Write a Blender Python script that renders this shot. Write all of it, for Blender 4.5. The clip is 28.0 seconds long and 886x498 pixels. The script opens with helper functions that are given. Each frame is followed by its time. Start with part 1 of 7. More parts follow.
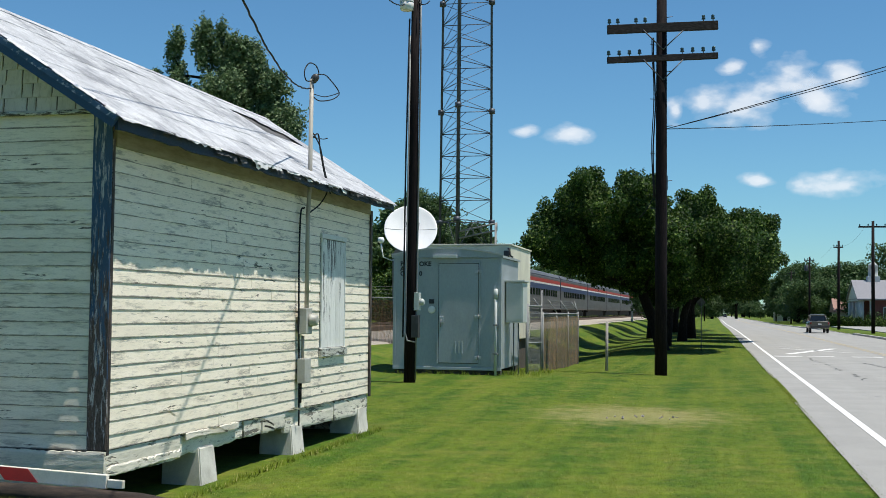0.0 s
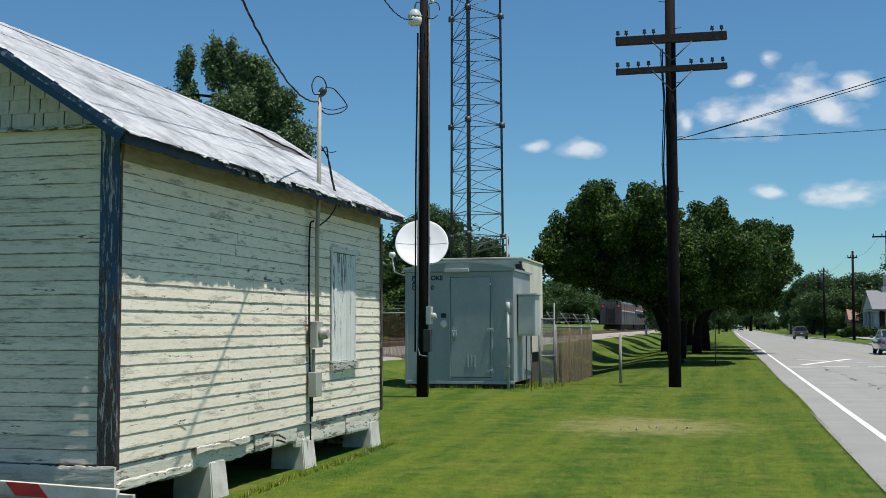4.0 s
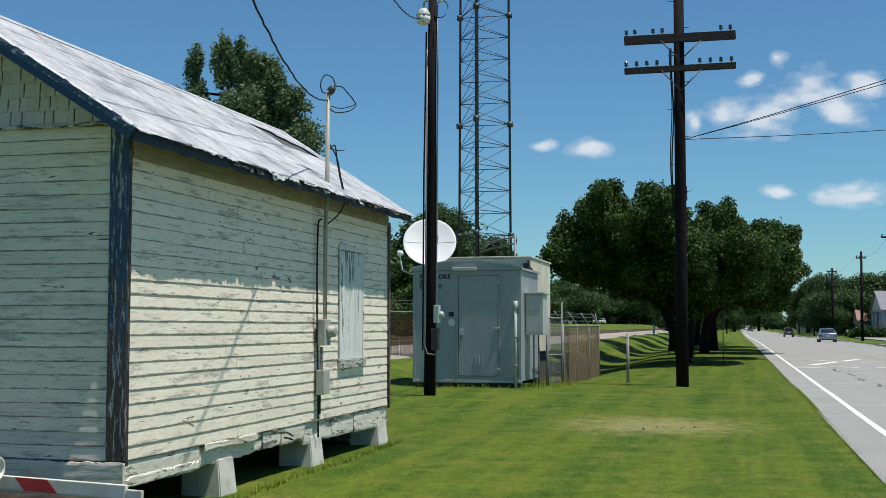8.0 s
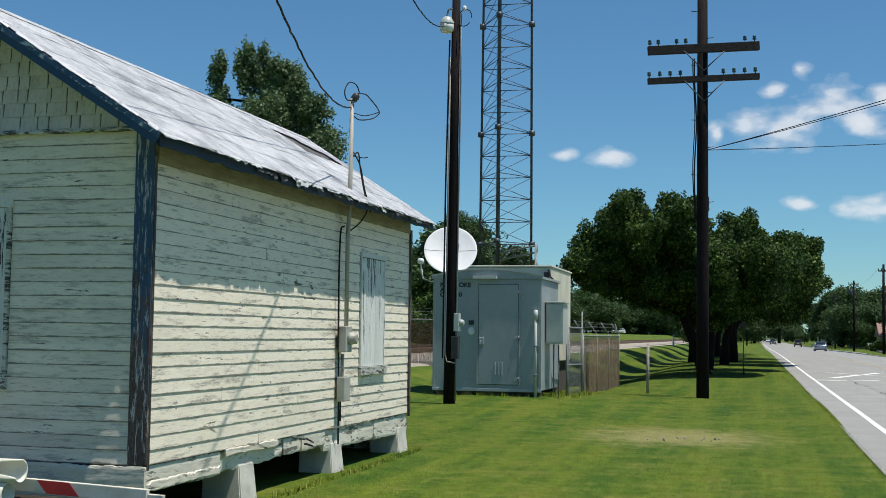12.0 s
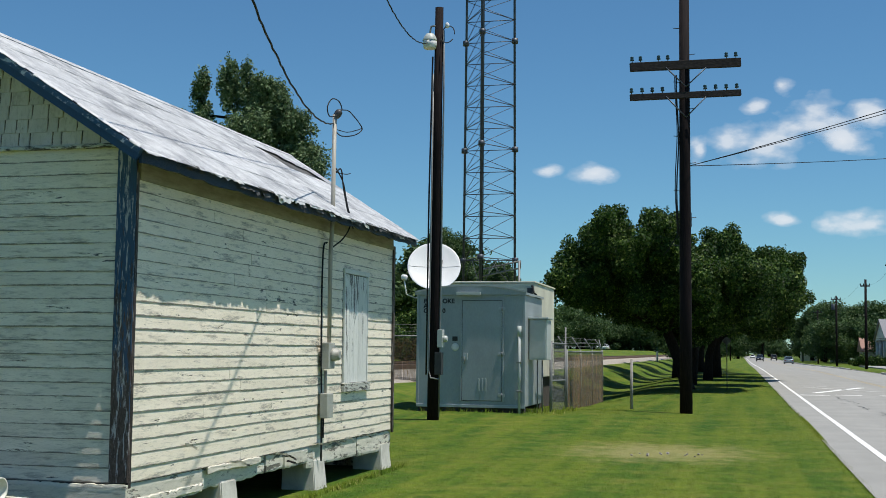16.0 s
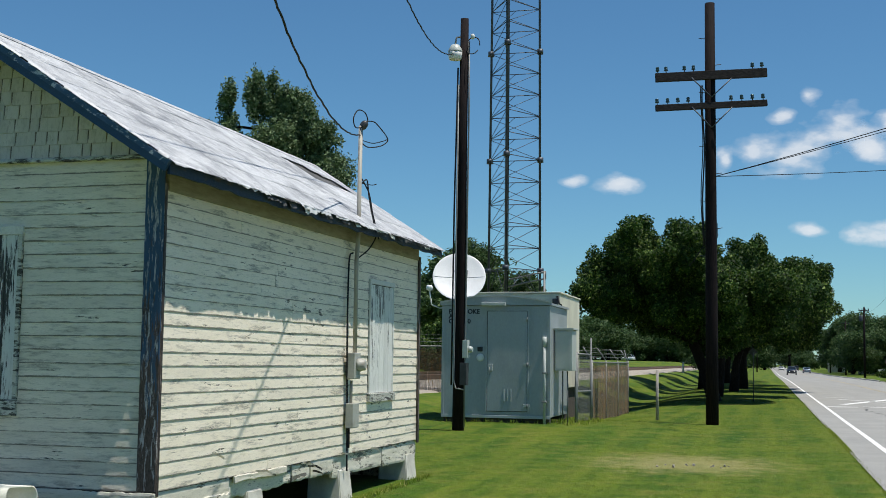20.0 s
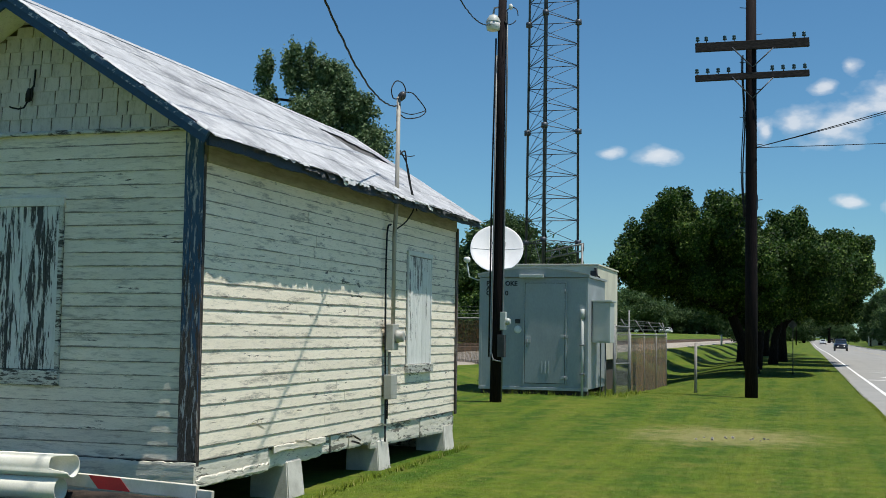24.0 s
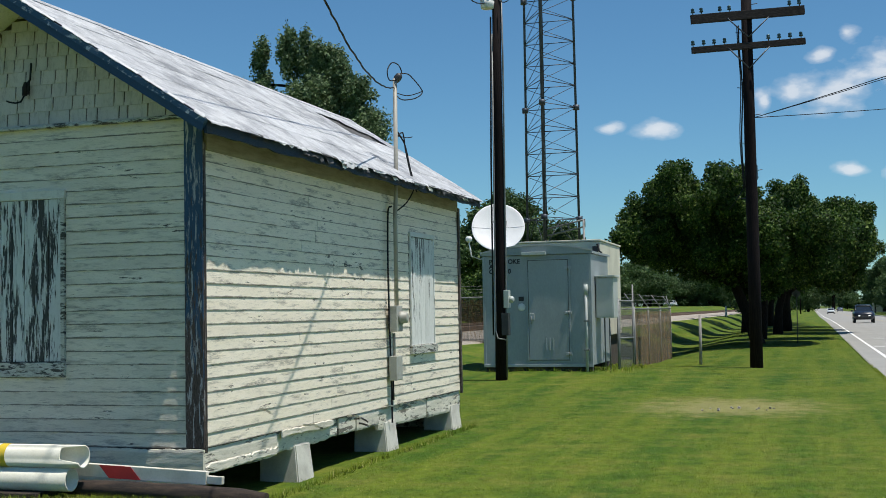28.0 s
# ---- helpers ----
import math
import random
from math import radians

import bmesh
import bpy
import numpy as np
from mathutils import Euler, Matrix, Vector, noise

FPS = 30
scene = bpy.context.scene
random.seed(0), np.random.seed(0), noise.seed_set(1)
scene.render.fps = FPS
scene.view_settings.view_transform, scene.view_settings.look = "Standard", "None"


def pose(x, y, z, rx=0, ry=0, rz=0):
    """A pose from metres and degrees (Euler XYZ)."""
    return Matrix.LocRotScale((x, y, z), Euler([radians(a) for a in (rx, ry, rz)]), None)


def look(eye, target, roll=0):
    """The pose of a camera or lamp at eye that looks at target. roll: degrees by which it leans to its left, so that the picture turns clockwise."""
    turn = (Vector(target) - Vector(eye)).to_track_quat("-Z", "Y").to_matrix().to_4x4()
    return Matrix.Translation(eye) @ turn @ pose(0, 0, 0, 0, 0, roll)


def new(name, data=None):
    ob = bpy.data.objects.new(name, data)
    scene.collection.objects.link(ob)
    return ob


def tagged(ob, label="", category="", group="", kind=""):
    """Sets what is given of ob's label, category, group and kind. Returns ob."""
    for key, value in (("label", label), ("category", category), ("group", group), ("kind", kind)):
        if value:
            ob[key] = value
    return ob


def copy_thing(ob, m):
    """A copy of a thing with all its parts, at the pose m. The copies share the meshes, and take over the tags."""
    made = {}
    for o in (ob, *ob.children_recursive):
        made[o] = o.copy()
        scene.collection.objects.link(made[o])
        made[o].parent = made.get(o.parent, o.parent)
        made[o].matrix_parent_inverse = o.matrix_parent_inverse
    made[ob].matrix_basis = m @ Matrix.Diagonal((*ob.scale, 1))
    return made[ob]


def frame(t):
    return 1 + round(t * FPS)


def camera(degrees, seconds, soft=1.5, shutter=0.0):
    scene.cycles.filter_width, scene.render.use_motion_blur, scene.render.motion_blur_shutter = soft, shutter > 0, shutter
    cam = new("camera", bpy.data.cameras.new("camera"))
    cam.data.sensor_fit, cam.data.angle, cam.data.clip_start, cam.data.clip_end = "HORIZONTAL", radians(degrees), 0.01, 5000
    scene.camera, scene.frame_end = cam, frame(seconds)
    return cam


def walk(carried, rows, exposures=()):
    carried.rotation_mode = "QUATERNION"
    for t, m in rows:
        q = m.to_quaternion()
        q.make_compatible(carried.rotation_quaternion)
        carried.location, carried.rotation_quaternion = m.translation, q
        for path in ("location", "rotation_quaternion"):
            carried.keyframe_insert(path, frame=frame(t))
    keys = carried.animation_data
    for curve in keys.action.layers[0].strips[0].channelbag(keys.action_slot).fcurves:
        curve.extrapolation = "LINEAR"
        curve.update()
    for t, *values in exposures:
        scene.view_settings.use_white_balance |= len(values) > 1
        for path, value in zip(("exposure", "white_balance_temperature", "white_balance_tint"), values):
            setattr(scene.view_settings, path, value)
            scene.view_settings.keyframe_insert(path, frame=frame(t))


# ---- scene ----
cam = camera(39.9, 28.0, 0.85)
PATH = [
    (0, pose(-0.031, -0.022, 1.766, 92.878, -0.536, 12.506)),
    (0.5, pose(-0.018, 0.040, 1.737, 93.267, 0.553, 11.496)),
    (1, pose(0.011, -0.005, 1.714, 92.278, 1.032, 12.693)),
    (1.5, pose(-0.022, 0.077, 1.719, 92.225, 1.530, 12.413)),
    (2, pose(-0.008, 0.058, 1.712, 92.895, 1.078, 12.021)),
    (2.5, pose(0.007, 0.026, 1.701, 93.075, 1.168, 11.998)),
    (3, pose(0.005, 0.032, 1.710, 93.592, 0.863, 12.033)),
    (3.5, pose(0.009, 0.021, 1.698, 93.549, 0.717, 12.435)),
    (4, pose(-0.005, 0.026, 1.709, 93.645, 0.209, 13.147)),
    (4.5, pose(-0.001, 0.027, 1.700, 93.157, 0.461, 12.949)),
    (6.5, pose(-0.029, 0.087, 1.708, 93.195, 0.490, 12.755)),
    (7, pose(-0.001, 0.030, 1.683, 93.365, 0.598, 13.214)),
    (7.5, pose(-0.028, 0.067, 1.712, 93.559, 0.329, 13.530)),
    (8, pose(0.000, -0.000, 1.700, 93.600, -0.000, 13.500)),
    (8.5, pose(-0.030, 0.061, 1.722, 93.292, -0.452, 13.192)),
    (9, pose(-0.006, 0.017, 1.683, 93.372, -0.205, 13.249)),
    (9.5, pose(-0.022, 0.015, 1.692, 93.439, -0.591, 13.957)),
    (10, pose(-0.022, 0.002, 1.695, 92.951, -0.591, 14.599)),
    (10.5, pose(-0.044, 0.040, 1.692, 92.874, -0.586, 15.114)),
    (11, pose(-0.038, 0.018, 1.697, 92.628, -1.027, 15.267)),
    (11.5, pose(-0.025, -0.005, 1.708, 93.355, -0.975, 15.135)),
    (12, pose(-0.029, -0.005, 1.703, 93.968, -0.711, 14.378)),
    (12.5, pose(-0.048, 0.039, 1.698, 93.654, -0.770, 14.063)),
    (13, pose(-0.058, 0.050, 1.692, 94.484, -0.571, 13.613)),
    (13.5, pose(-0.022, -0.018, 1.710, 95.334, -0.762, 13.734)),
    (15.5, pose(-0.040, 0.027, 1.719, 95.183, -0.686, 13.956)),
    (16, pose(-0.014, -0.009, 1.701, 94.736, -0.529, 13.638)),
    (16.5, pose(-0.018, -0.012, 1.699, 94.941, -0.713, 13.766)),
    (17, pose(-0.014, -0.019, 1.697, 94.648, -0.812, 14.147)),
    (17.5, pose(-0.036, 0.010, 1.712, 95.118, -0.888, 13.913)),
    (18, pose(-0.017, -0.026, 1.696, 95.112, -0.546, 14.490)),
    (18.5, pose(-0.022, -0.038, 1.684, 95.290, -0.511, 15.214)),
    (19, pose(-0.011, -0.047, 1.699, 95.402, -0.678, 15.015)),
    (19.5, pose(-0.009, -0.044, 1.703, 95.320, -0.692, 14.790)),
    (20, pose(-0.010, -0.049, 1.700, 95.212, -0.669, 14.802)),
    (20.5, pose(-0.031, -0.011, 1.700, 94.555, -0.730, 15.089)),
    (21, pose(-0.011, -0.051, 1.680, 94.325, -0.639, 15.919)),
    (21.5, pose(-0.014, -0.032, 1.690, 94.110, -0.756, 15.831)),
    (23.5, pose(-0.037, -0.023, 1.692, 94.087, -0.985, 16.333)),
    (24, pose(-0.035, -0.014, 1.695, 93.883, -0.838, 16.530)),
    (24.5, pose(-0.041, -0.016, 1.699, 94.504, -0.573, 16.650)),
    (25, pose(-0.022, -0.056, 1.699, 94.678, -0.528, 16.715)),
    (25.5, pose(-0.045, -0.012, 1.705, 95.080, -0.415, 16.234)),
    (26, pose(-0.011, -0.060, 1.696, 94.984, 0.127, 15.614)),
    (26.5, pose(-0.045, -0.002, 1.702, 94.113, 0.108, 15.875)),
    (27, pose(-0.040, -0.009, 1.707, 94.079, 0.099, 16.360)),
    (27.5, pose(-0.031, -0.030, 1.702, 93.994, 0.468, 16.202)),
    (28, pose(-0.013, -0.045, 1.686, 92.976, 1.035, 16.747)),
]
walk(cam, PATH, [(0, 0.25), (1, 0.13), (2, 0.10), (4, 0.07), (28, 0.07)])

# ---- daylight: high summer sun over the road side, clear sky ----
SUN_WAY = Vector((1.0, -0.14, 3.2)).normalized()
world = bpy.data.worlds.new("sky")
scene.world = world
world.use_nodes = True
wn = world.node_tree.nodes
sky = wn.new("ShaderNodeTexSky")
sky.sky_type = "NISHITA"
sky.sun_disc = False
sky.sun_elevation = math.asin(SUN_WAY.z)
sky.sun_rotation = math.atan2(SUN_WAY.x, SUN_WAY.y)
sky.air_density, sky.dust_density, sky.ozone_density = 1.0, 0.0, 2.0
wn["Background"].inputs["Strength"].default_value = 0.081
blue = wn.new("ShaderNodeMix")
blue.data_type, blue.blend_type = "RGBA", "MULTIPLY"
blue.inputs["Factor"].default_value = 1.0
blue.inputs["B"].default_value = (0.585, 0.95, 1.14, 1)
world.node_tree.links.new(sky.outputs["Color"], blue.inputs["A"])
world.node_tree.links.new(blue.outputs["Result"], wn["Background"].inputs["Color"])
sun = new("sun", bpy.data.lights.new("sun", "SUN"))
sun.data.energy, sun.data.angle, sun.data.color = 5.0, radians(0.53), (1.0, 0.955, 0.87)
sun.matrix_world = look(SUN_WAY * 200, (0, 0, 0))
scene.view_settings.exposure = 0.0


# ---- materials ----
def mat_new(name):
    m = bpy.data.materials.new(name)
    m.use_nodes = True
    nt = m.node_tree
    return m, nt, nt.nodes["Principled BSDF"]


def coords(nt, scale=(1, 1, 1), vary=True):
    """Object space, shifted from thing to thing."""
    tc = nt.nodes.new("ShaderNodeTexCoord")
    mp = nt.nodes.new("ShaderNodeMapping")
    mp.inputs["Scale"].default_value = scale
    nt.links.new(tc.outputs["Object"], mp.inputs["Vector"])
    if vary:
        oi = nt.nodes.new("ShaderNodeObjectInfo")
        mu = nt.nodes.new("ShaderNodeMath")
        mu.operation, mu.inputs[1].default_value = "MULTIPLY", 37.0
        nt.links.new(oi.outputs["Random"], mu.inputs[0])
        nt.links.new(mu.outputs[0], mp.inputs["Location"])
    return mp.outputs["Vector"]


def noise_of(nt, vec, scale, detail=4.0, rough=0.6):
    n = nt.nodes.new("ShaderNodeTexNoise")
    n.inputs["Scale"].default_value, n.inputs["Detail"].default_value, n.inputs["Roughness"].default_value = scale, detail, rough
    nt.links.new(vec, n.inputs["Vector"])
    return n.outputs["Fac"]


def ramp_of(nt, fac, stops):
    r = nt.nodes.new("ShaderNodeValToRGB")
    el = r.color_ramp.elements
    while len(el) < len(stops):
        el.new(0.5)
    for e, (p, c) in zip(el, stops):
        e.position = p
        e.color = (*c, 1) if isinstance(c, tuple) else (c, c, c, 1)
    nt.links.new(fac, r.inputs["Fac"])
    return r.outputs["Color"]


def mix_of(nt, fac, a, b, kind="MIX"):
    m = nt.nodes.new("ShaderNodeMix")
    m.data_type, m.blend_type = "RGBA", kind
    for sock, v in ((m.inputs["Factor"], fac), (m.inputs["A"], a), (m.inputs["B"], b)):
        if isinstance(v, (int, float)):
            sock.default_value = v
        elif isinstance(v, tuple):
            sock.default_value = (*v, 1)
        else:
            nt.links.new(v, sock)
    return m.outputs["Result"]


def bump_of(nt, bsdf, height, strength=0.3, dist=0.01):
    b = nt.nodes.new("ShaderNodeBump")
    b.inputs["Strength"].default_value, b.inputs["Distance"].default_value = strength, dist
    nt.links.new(height, b.inputs["Height"])
    nt.links.new(b.outputs["Normal"], bsdf.inputs["Normal"])


def worn(name, base, second, scale=6.0, stretch=(1, 1, 1), lo=0.4, hi=0.7, rough=0.7, metal=0.0, bump=0.3, dist=0.005, fine=60.0):
    """A surface of two tones: broad stains and a fine grain."""
    m, nt, b = mat_new(name)
    v = coords(nt, stretch)
    n1, n2 = noise_of(nt, v, scale, 6), noise_of(nt, v, fine, 3)
    f = ramp_of(nt, n1, [(lo, 0.0), (hi, 1.0)])
    c = mix_of(nt, f, base, second)
    c = mix_of(nt, 0.25, c, ramp_of(nt, n2, [(0.3, 0.55), (0.7, 1.0)]), "MULTIPLY")
    nt.links.new(c, b.inputs["Base Color"])
    b.inputs["Roughness"].default_value, b.inputs["Metallic"].default_value = rough, metal
    if bump:
        bump_of(nt, b, n2, bump, dist)
    return m


def peeling(name, paint, dirt, bare, amount, stretch, scale=5.0, soft=0.05, rough=0.65, dark=None, rise=None, lap=0.0, smears=0.75, wear=0.0, cracks=0.0, flecks=None):
    """Old paint that flakes off weathered wood; the grain runs along the axis of least stretch."""
    m, nt, b = mat_new(name)
    v = coords(nt, stretch)
    broad, flake, grain = noise_of(nt, v, scale * 0.35, 3), noise_of(nt, v, scale, 8, 0.7), noise_of(nt, v, scale * 9, 4, 0.7)
    oi = nt.nodes.new("ShaderNodeObjectInfo")
    tone = ramp_of(nt, oi.outputs["Random"], [(0.0, 0.88), (0.4, 0.98), (1.0, 1.0)])
    col = mix_of(nt, ramp_of(nt, broad, [(0.35, 0.0), (0.75, 1.0)]), paint, dirt)
    col = mix_of(nt, 0.7, col, tone, "MULTIPLY")
    wood = mix_of(nt, ramp_of(nt, grain, [(0.35, 0.0), (0.65, 1.0)]), bare, dark or tuple(0.5 * x for x in bare))
    both = mix_of(nt, 0.35, flake, broad)
    tc = nt.nodes.new("ShaderNodeTexCoord")
    sp = nt.nodes.new("ShaderNodeSeparateXYZ")
    nt.links.new(tc.outputs["Object"], sp.inputs[0])
    if rise:  # worn more towards the first height given
        mr = nt.nodes.new("ShaderNodeMapRange")
        mr.inputs["From Min"].default_value, mr.inputs["From Max"].default_value = rise
        mr.inputs["To Min"].default_value, mr.inputs["To Max"].default_value = -0.14, 0.12
        nt.links.new(sp.outputs["Z"], mr.inputs["Value"])
        both = mix_of(nt, 1.0, both, mr.outputs[0], "ADD")
    mask = ramp_of(nt, both, [(amount, 1.0), (amount + soft, 0.0)])
    smear = ramp_of(nt, noise_of(nt, v, scale * 1.7, 5, 0.7), [(0.52, 0.0), (0.72, smears)])
    col = mix_of(nt, smear, col, tuple(0.4 * x + 0.2 * y for x, y in zip(dirt, bare)))
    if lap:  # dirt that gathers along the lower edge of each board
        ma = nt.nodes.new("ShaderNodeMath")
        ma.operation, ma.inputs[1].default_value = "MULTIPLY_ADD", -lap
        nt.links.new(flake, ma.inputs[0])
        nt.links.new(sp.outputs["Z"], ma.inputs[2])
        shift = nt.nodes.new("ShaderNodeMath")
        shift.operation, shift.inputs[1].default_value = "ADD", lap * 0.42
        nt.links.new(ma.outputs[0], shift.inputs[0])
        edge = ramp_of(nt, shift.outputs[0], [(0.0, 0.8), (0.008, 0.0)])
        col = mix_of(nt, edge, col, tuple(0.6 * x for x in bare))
    if wear:  # broad patches scrubbed down to streaky grey wood
        patch = ramp_of(nt, noise_of(nt, v, scale * 0.55, 3, 0.6), [(0.57, 0.0), (0.66, wear)])
        streak = ramp_of(nt, noise_of(nt, v, scale * 4.2, 5, 0.75), [(0.46, 1.0), (0.60, 0.15)])
        col = mix_of(nt, mix_of(nt, 1.0, patch, streak, "MULTIPLY"), col, tuple(1.15 * x for x in bare))
    if cracks:  # fine dark splits along the grain
        line = coords(nt, tuple(x * (5.0 if x > 1.6 else 0.8) for x in stretch))
        cr = ramp_of(nt, noise_of(nt, line, scale * 0.8, 4, 0.6), [(0.27, cracks), (0.335, 0.0)])
        col = mix_of(nt, cr, col, tuple(0.3 * x for x in bare))
    col = mix_of(nt, mask, col, wood)
    if flecks:  # scraps of an older coat that still cling
        fl = ramp_of(nt, noise_of(nt, v, scale * 1.1, 8, 0.75), [(0.545, 0.0), (0.585, 0.9)])
        col = mix_of(nt, fl, col, flecks)
    col = mix_of(nt, 0.26, col, ramp_of(nt, grain, [(0.3, 0.4), (0.50, 1.0)]), "MULTIPLY")
    nt.links.new(col, b.inputs["Base Color"])
    b.inputs["Roughness"].default_value = rough
    b.inputs["Specular IOR Level"].default_value = 0.3
    h = mix_of(nt, 0.75, grain, mask, "SUBTRACT")
    bump_of(nt, b, h, 0.7, 0.005)
    return m


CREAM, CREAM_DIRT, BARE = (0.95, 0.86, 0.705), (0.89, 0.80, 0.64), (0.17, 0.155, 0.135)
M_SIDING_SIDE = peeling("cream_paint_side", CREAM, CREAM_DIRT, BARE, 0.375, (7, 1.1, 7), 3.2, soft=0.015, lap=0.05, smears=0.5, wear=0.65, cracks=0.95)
# same cream paint, darkened in its colour for the shaded gable
M_SIDING_GABLE_SHADE = peeling("cream_paint_gable_shaded", (0.83, 0.765, 0.64), (0.67, 0.615, 0.51), (0.12, 0.11, 0.095), 0.36, (1.1, 7, 7), 3.2, soft=0.03, lap=0.06, smears=0.6, wear=0.5, cracks=0.9)
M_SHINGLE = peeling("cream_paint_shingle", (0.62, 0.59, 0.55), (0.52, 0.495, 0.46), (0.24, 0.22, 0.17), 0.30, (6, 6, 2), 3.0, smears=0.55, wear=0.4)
M_SKIRT = peeling("flaking_skirt_paint", (0.82, 0.77, 0.66), (0.64, 0.60, 0.50), (0.25, 0.23, 0.19), 0.43, (3.5, 1.2, 6), 2.8, soft=0.03, smears=0.5, wear=0.6, cracks=1.0, dark=(0.10, 0.092, 0.08))
# gable copy of the skirt paint in darker tones
M_SKIRT_GABLE = peeling("gable_skirt_paint", (0.78, 0.735, 0.62), (0.62, 0.58, 0.48), (0.20, 0.19, 0.165), 0.36, (1.2, 3.5, 6), 2.8, soft=0.03, smears=0.5, wear=0.6, cracks=1.0, dark=(0.07, 0.064, 0.055))
M_CASING = peeling("casing_paint", (0.78, 0.77, 0.70), (0.68, 0.67, 0.6), (0.2, 0.19, 0.17), 0.30, (3, 3, 3), 3.0, smears=0.4)
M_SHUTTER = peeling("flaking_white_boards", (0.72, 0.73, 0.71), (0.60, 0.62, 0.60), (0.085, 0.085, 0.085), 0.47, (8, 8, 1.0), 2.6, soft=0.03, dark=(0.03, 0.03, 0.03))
# less flaked side-window boards, with sunlit brightness put into the paint
M_SHUTTER_SUN = peeling("flaking_white_boards_sunlit", (0.82, 0.82, 0.78), (0.72, 0.72, 0.68), (0.20, 0.20, 0.19), 0.42, (6, 6, 0.9), 2.4, soft=0.03, rise=(3.6, 0.9), smears=0.5)
M_SILL = peeling("window_sill_paint", (0.68, 0.68, 0.62), (0.5, 0.5, 0.44), (0.10, 0.095, 0.085), 0.45, (2, 2, 9), 4.0, wear=0.7)
# grime and shade under each lap, both put into one dark colour
M_LAP = worn("lap_grime_shade", (0.085, 0.08, 0.066), (0.04, 0.038, 0.033), 8, rough=0.95, bump=0)
M_BLUE = peeling("blue_trim_paint", (0.035, 0.085, 0.17), (0.05, 0.10, 0.18), (0.07, 0.06, 0.055), 0.45, (8, 8, 1.2), 3.0, rough=0.5)
M_BLUE_LONG = peeling("blue_rake_paint", (0.026, 0.072, 0.15), (0.03, 0.07, 0.135), (0.10, 0.12, 0.15), 0.35, (4, 1.5, 8), 3.0, rough=0.5)
M_RAKETRIM = peeling("flaked_blue_trim", (0.045, 0.105, 0.20), (0.05, 0.10, 0.18), (0.12, 0.13, 0.15), 0.33, (3, 1.5, 5), 3.0, rough=0.5, flecks=(0.45, 0.50, 0.56))
M_FASCIA = peeling("dark_fascia_paint", (0.012, 0.030, 0.062), (0.018, 0.035, 0.06), (0.07, 0.065, 0.06), 0.42, (4, 1.5, 8), 3.0, rough=0.6)
M_CORNER_BARE = peeling("bare_corner_board", (0.035, 0.085, 0.165), (0.045, 0.085, 0.14), (0.115, 0.085, 0.075), 0.47, (9, 9, 0.9), 3.0, soft=0.03, dark=(0.028, 0.022, 0.02), rise=(0.9, 3.0), cracks=0.9, flecks=(0.42, 0.43, 0.44))
M_CORNER_SIDE = peeling("brown_corner_board", (0.16, 0.115, 0.10), (0.10, 0.08, 0.07), (0.055, 0.042, 0.038), 0.50, (9, 9, 0.7), 3.0, soft=0.06, dark=(0.02, 0.016, 0.015), cracks=1.0, flecks=(0.30, 0.27, 0.25))


def roofing():
    """Silvered roll roofing, blotched grey, with streaks that run down the slope."""
    m, nt, b = mat_new("silver_roll_roofing")
    v = coords(nt, vary=False)
    run, flow = coords(nt, (0.6, 3.4, 0.6)), coords(nt, (1, 0.55, 1))
    n1, n2, n3, n4 = noise_of(nt, v, 1.6, 7, 0.72), noise_of(nt, run, 2.2, 6, 0.7), noise_of(nt, v, 34, 6, 0.8), noise_of(nt, flow, 5.0, 8, 0.8)
    c = ramp_of(nt, n1, [(0.36, (0.20, 0.21, 0.225)), (0.50, (0.40, 0.41, 0.43)), (0.62, (0.52, 0.535, 0.555))])
    c = mix_of(nt, ramp_of(nt, n2, [(0.56, 0.0), (0.68, 0.6)]), c, (0.16, 0.16, 0.165))
    c = mix_of(nt, ramp_of(nt, n4, [(0.50, 0.0), (0.60, 0.8)]), c, (0.58, 0.59, 0.60))
    c = mix_of(nt, 0.5, c, ramp_of(nt, n3, [(0.36, 0.35), (0.50, 1.0)]), "MULTIPLY")
    oi = nt.nodes.new("ShaderNodeObjectInfo")
    c = mix_of(nt, 0.6, c, ramp_of(nt, oi.outputs["Random"], [(0.0, 0.82), (1.0, 1.0)]), "MULTIPLY")
    nt.links.new(c, b.inputs["Base Color"])
    b.inputs["Roughness"].default_value = 0.75
    bump_of(nt, b, n3, 0.7, 0.008)
    return m


M_ROOF = roofing()
M_RAG = worn("pale_torn_roofing", (0.62, 0.63, 0.64), (0.5, 0.5, 0.5), 7, rough=0.7)
M_TAR = worn("black_roof_felt", (0.06, 0.06, 0.06), (0.12, 0.115, 0.11), 5, (1, 1, 1), rough=0.85)
M_RAWWOOD = worn("raw_soffit_wood", (0.36, 0.325, 0.22), (0.25, 0.22, 0.145), 4, (6, 1, 6), rough=0.85)
M_ROTTEN = peeling("rotten_wood", (0.10, 0.072, 0.068), (0.07, 0.052, 0.05), (0.035, 0.027, 0.025), 0.48, (3, 1.2, 9), 3.0, flecks=(0.4, 0.37, 0.34))
M_DARKWOOD = worn("dark_old_wood", (0.05, 0.042, 0.036), (0.09, 0.078, 0.068), 4, (6, 6, 1), rough=0.9)
M_POLE = worn("creosoted_pole", (0.008, 0.006, 0.007), (0.021, 0.014, 0.014), 5, (9, 9, 0.6), rough=0.8, bump=0.6, dist=0.01)
M_ARM = worn("weathered_crossarm", (0.025, 0.022, 0.022), (0.06, 0.05, 0.047), 5, (1, 8, 8), rough=0.85)
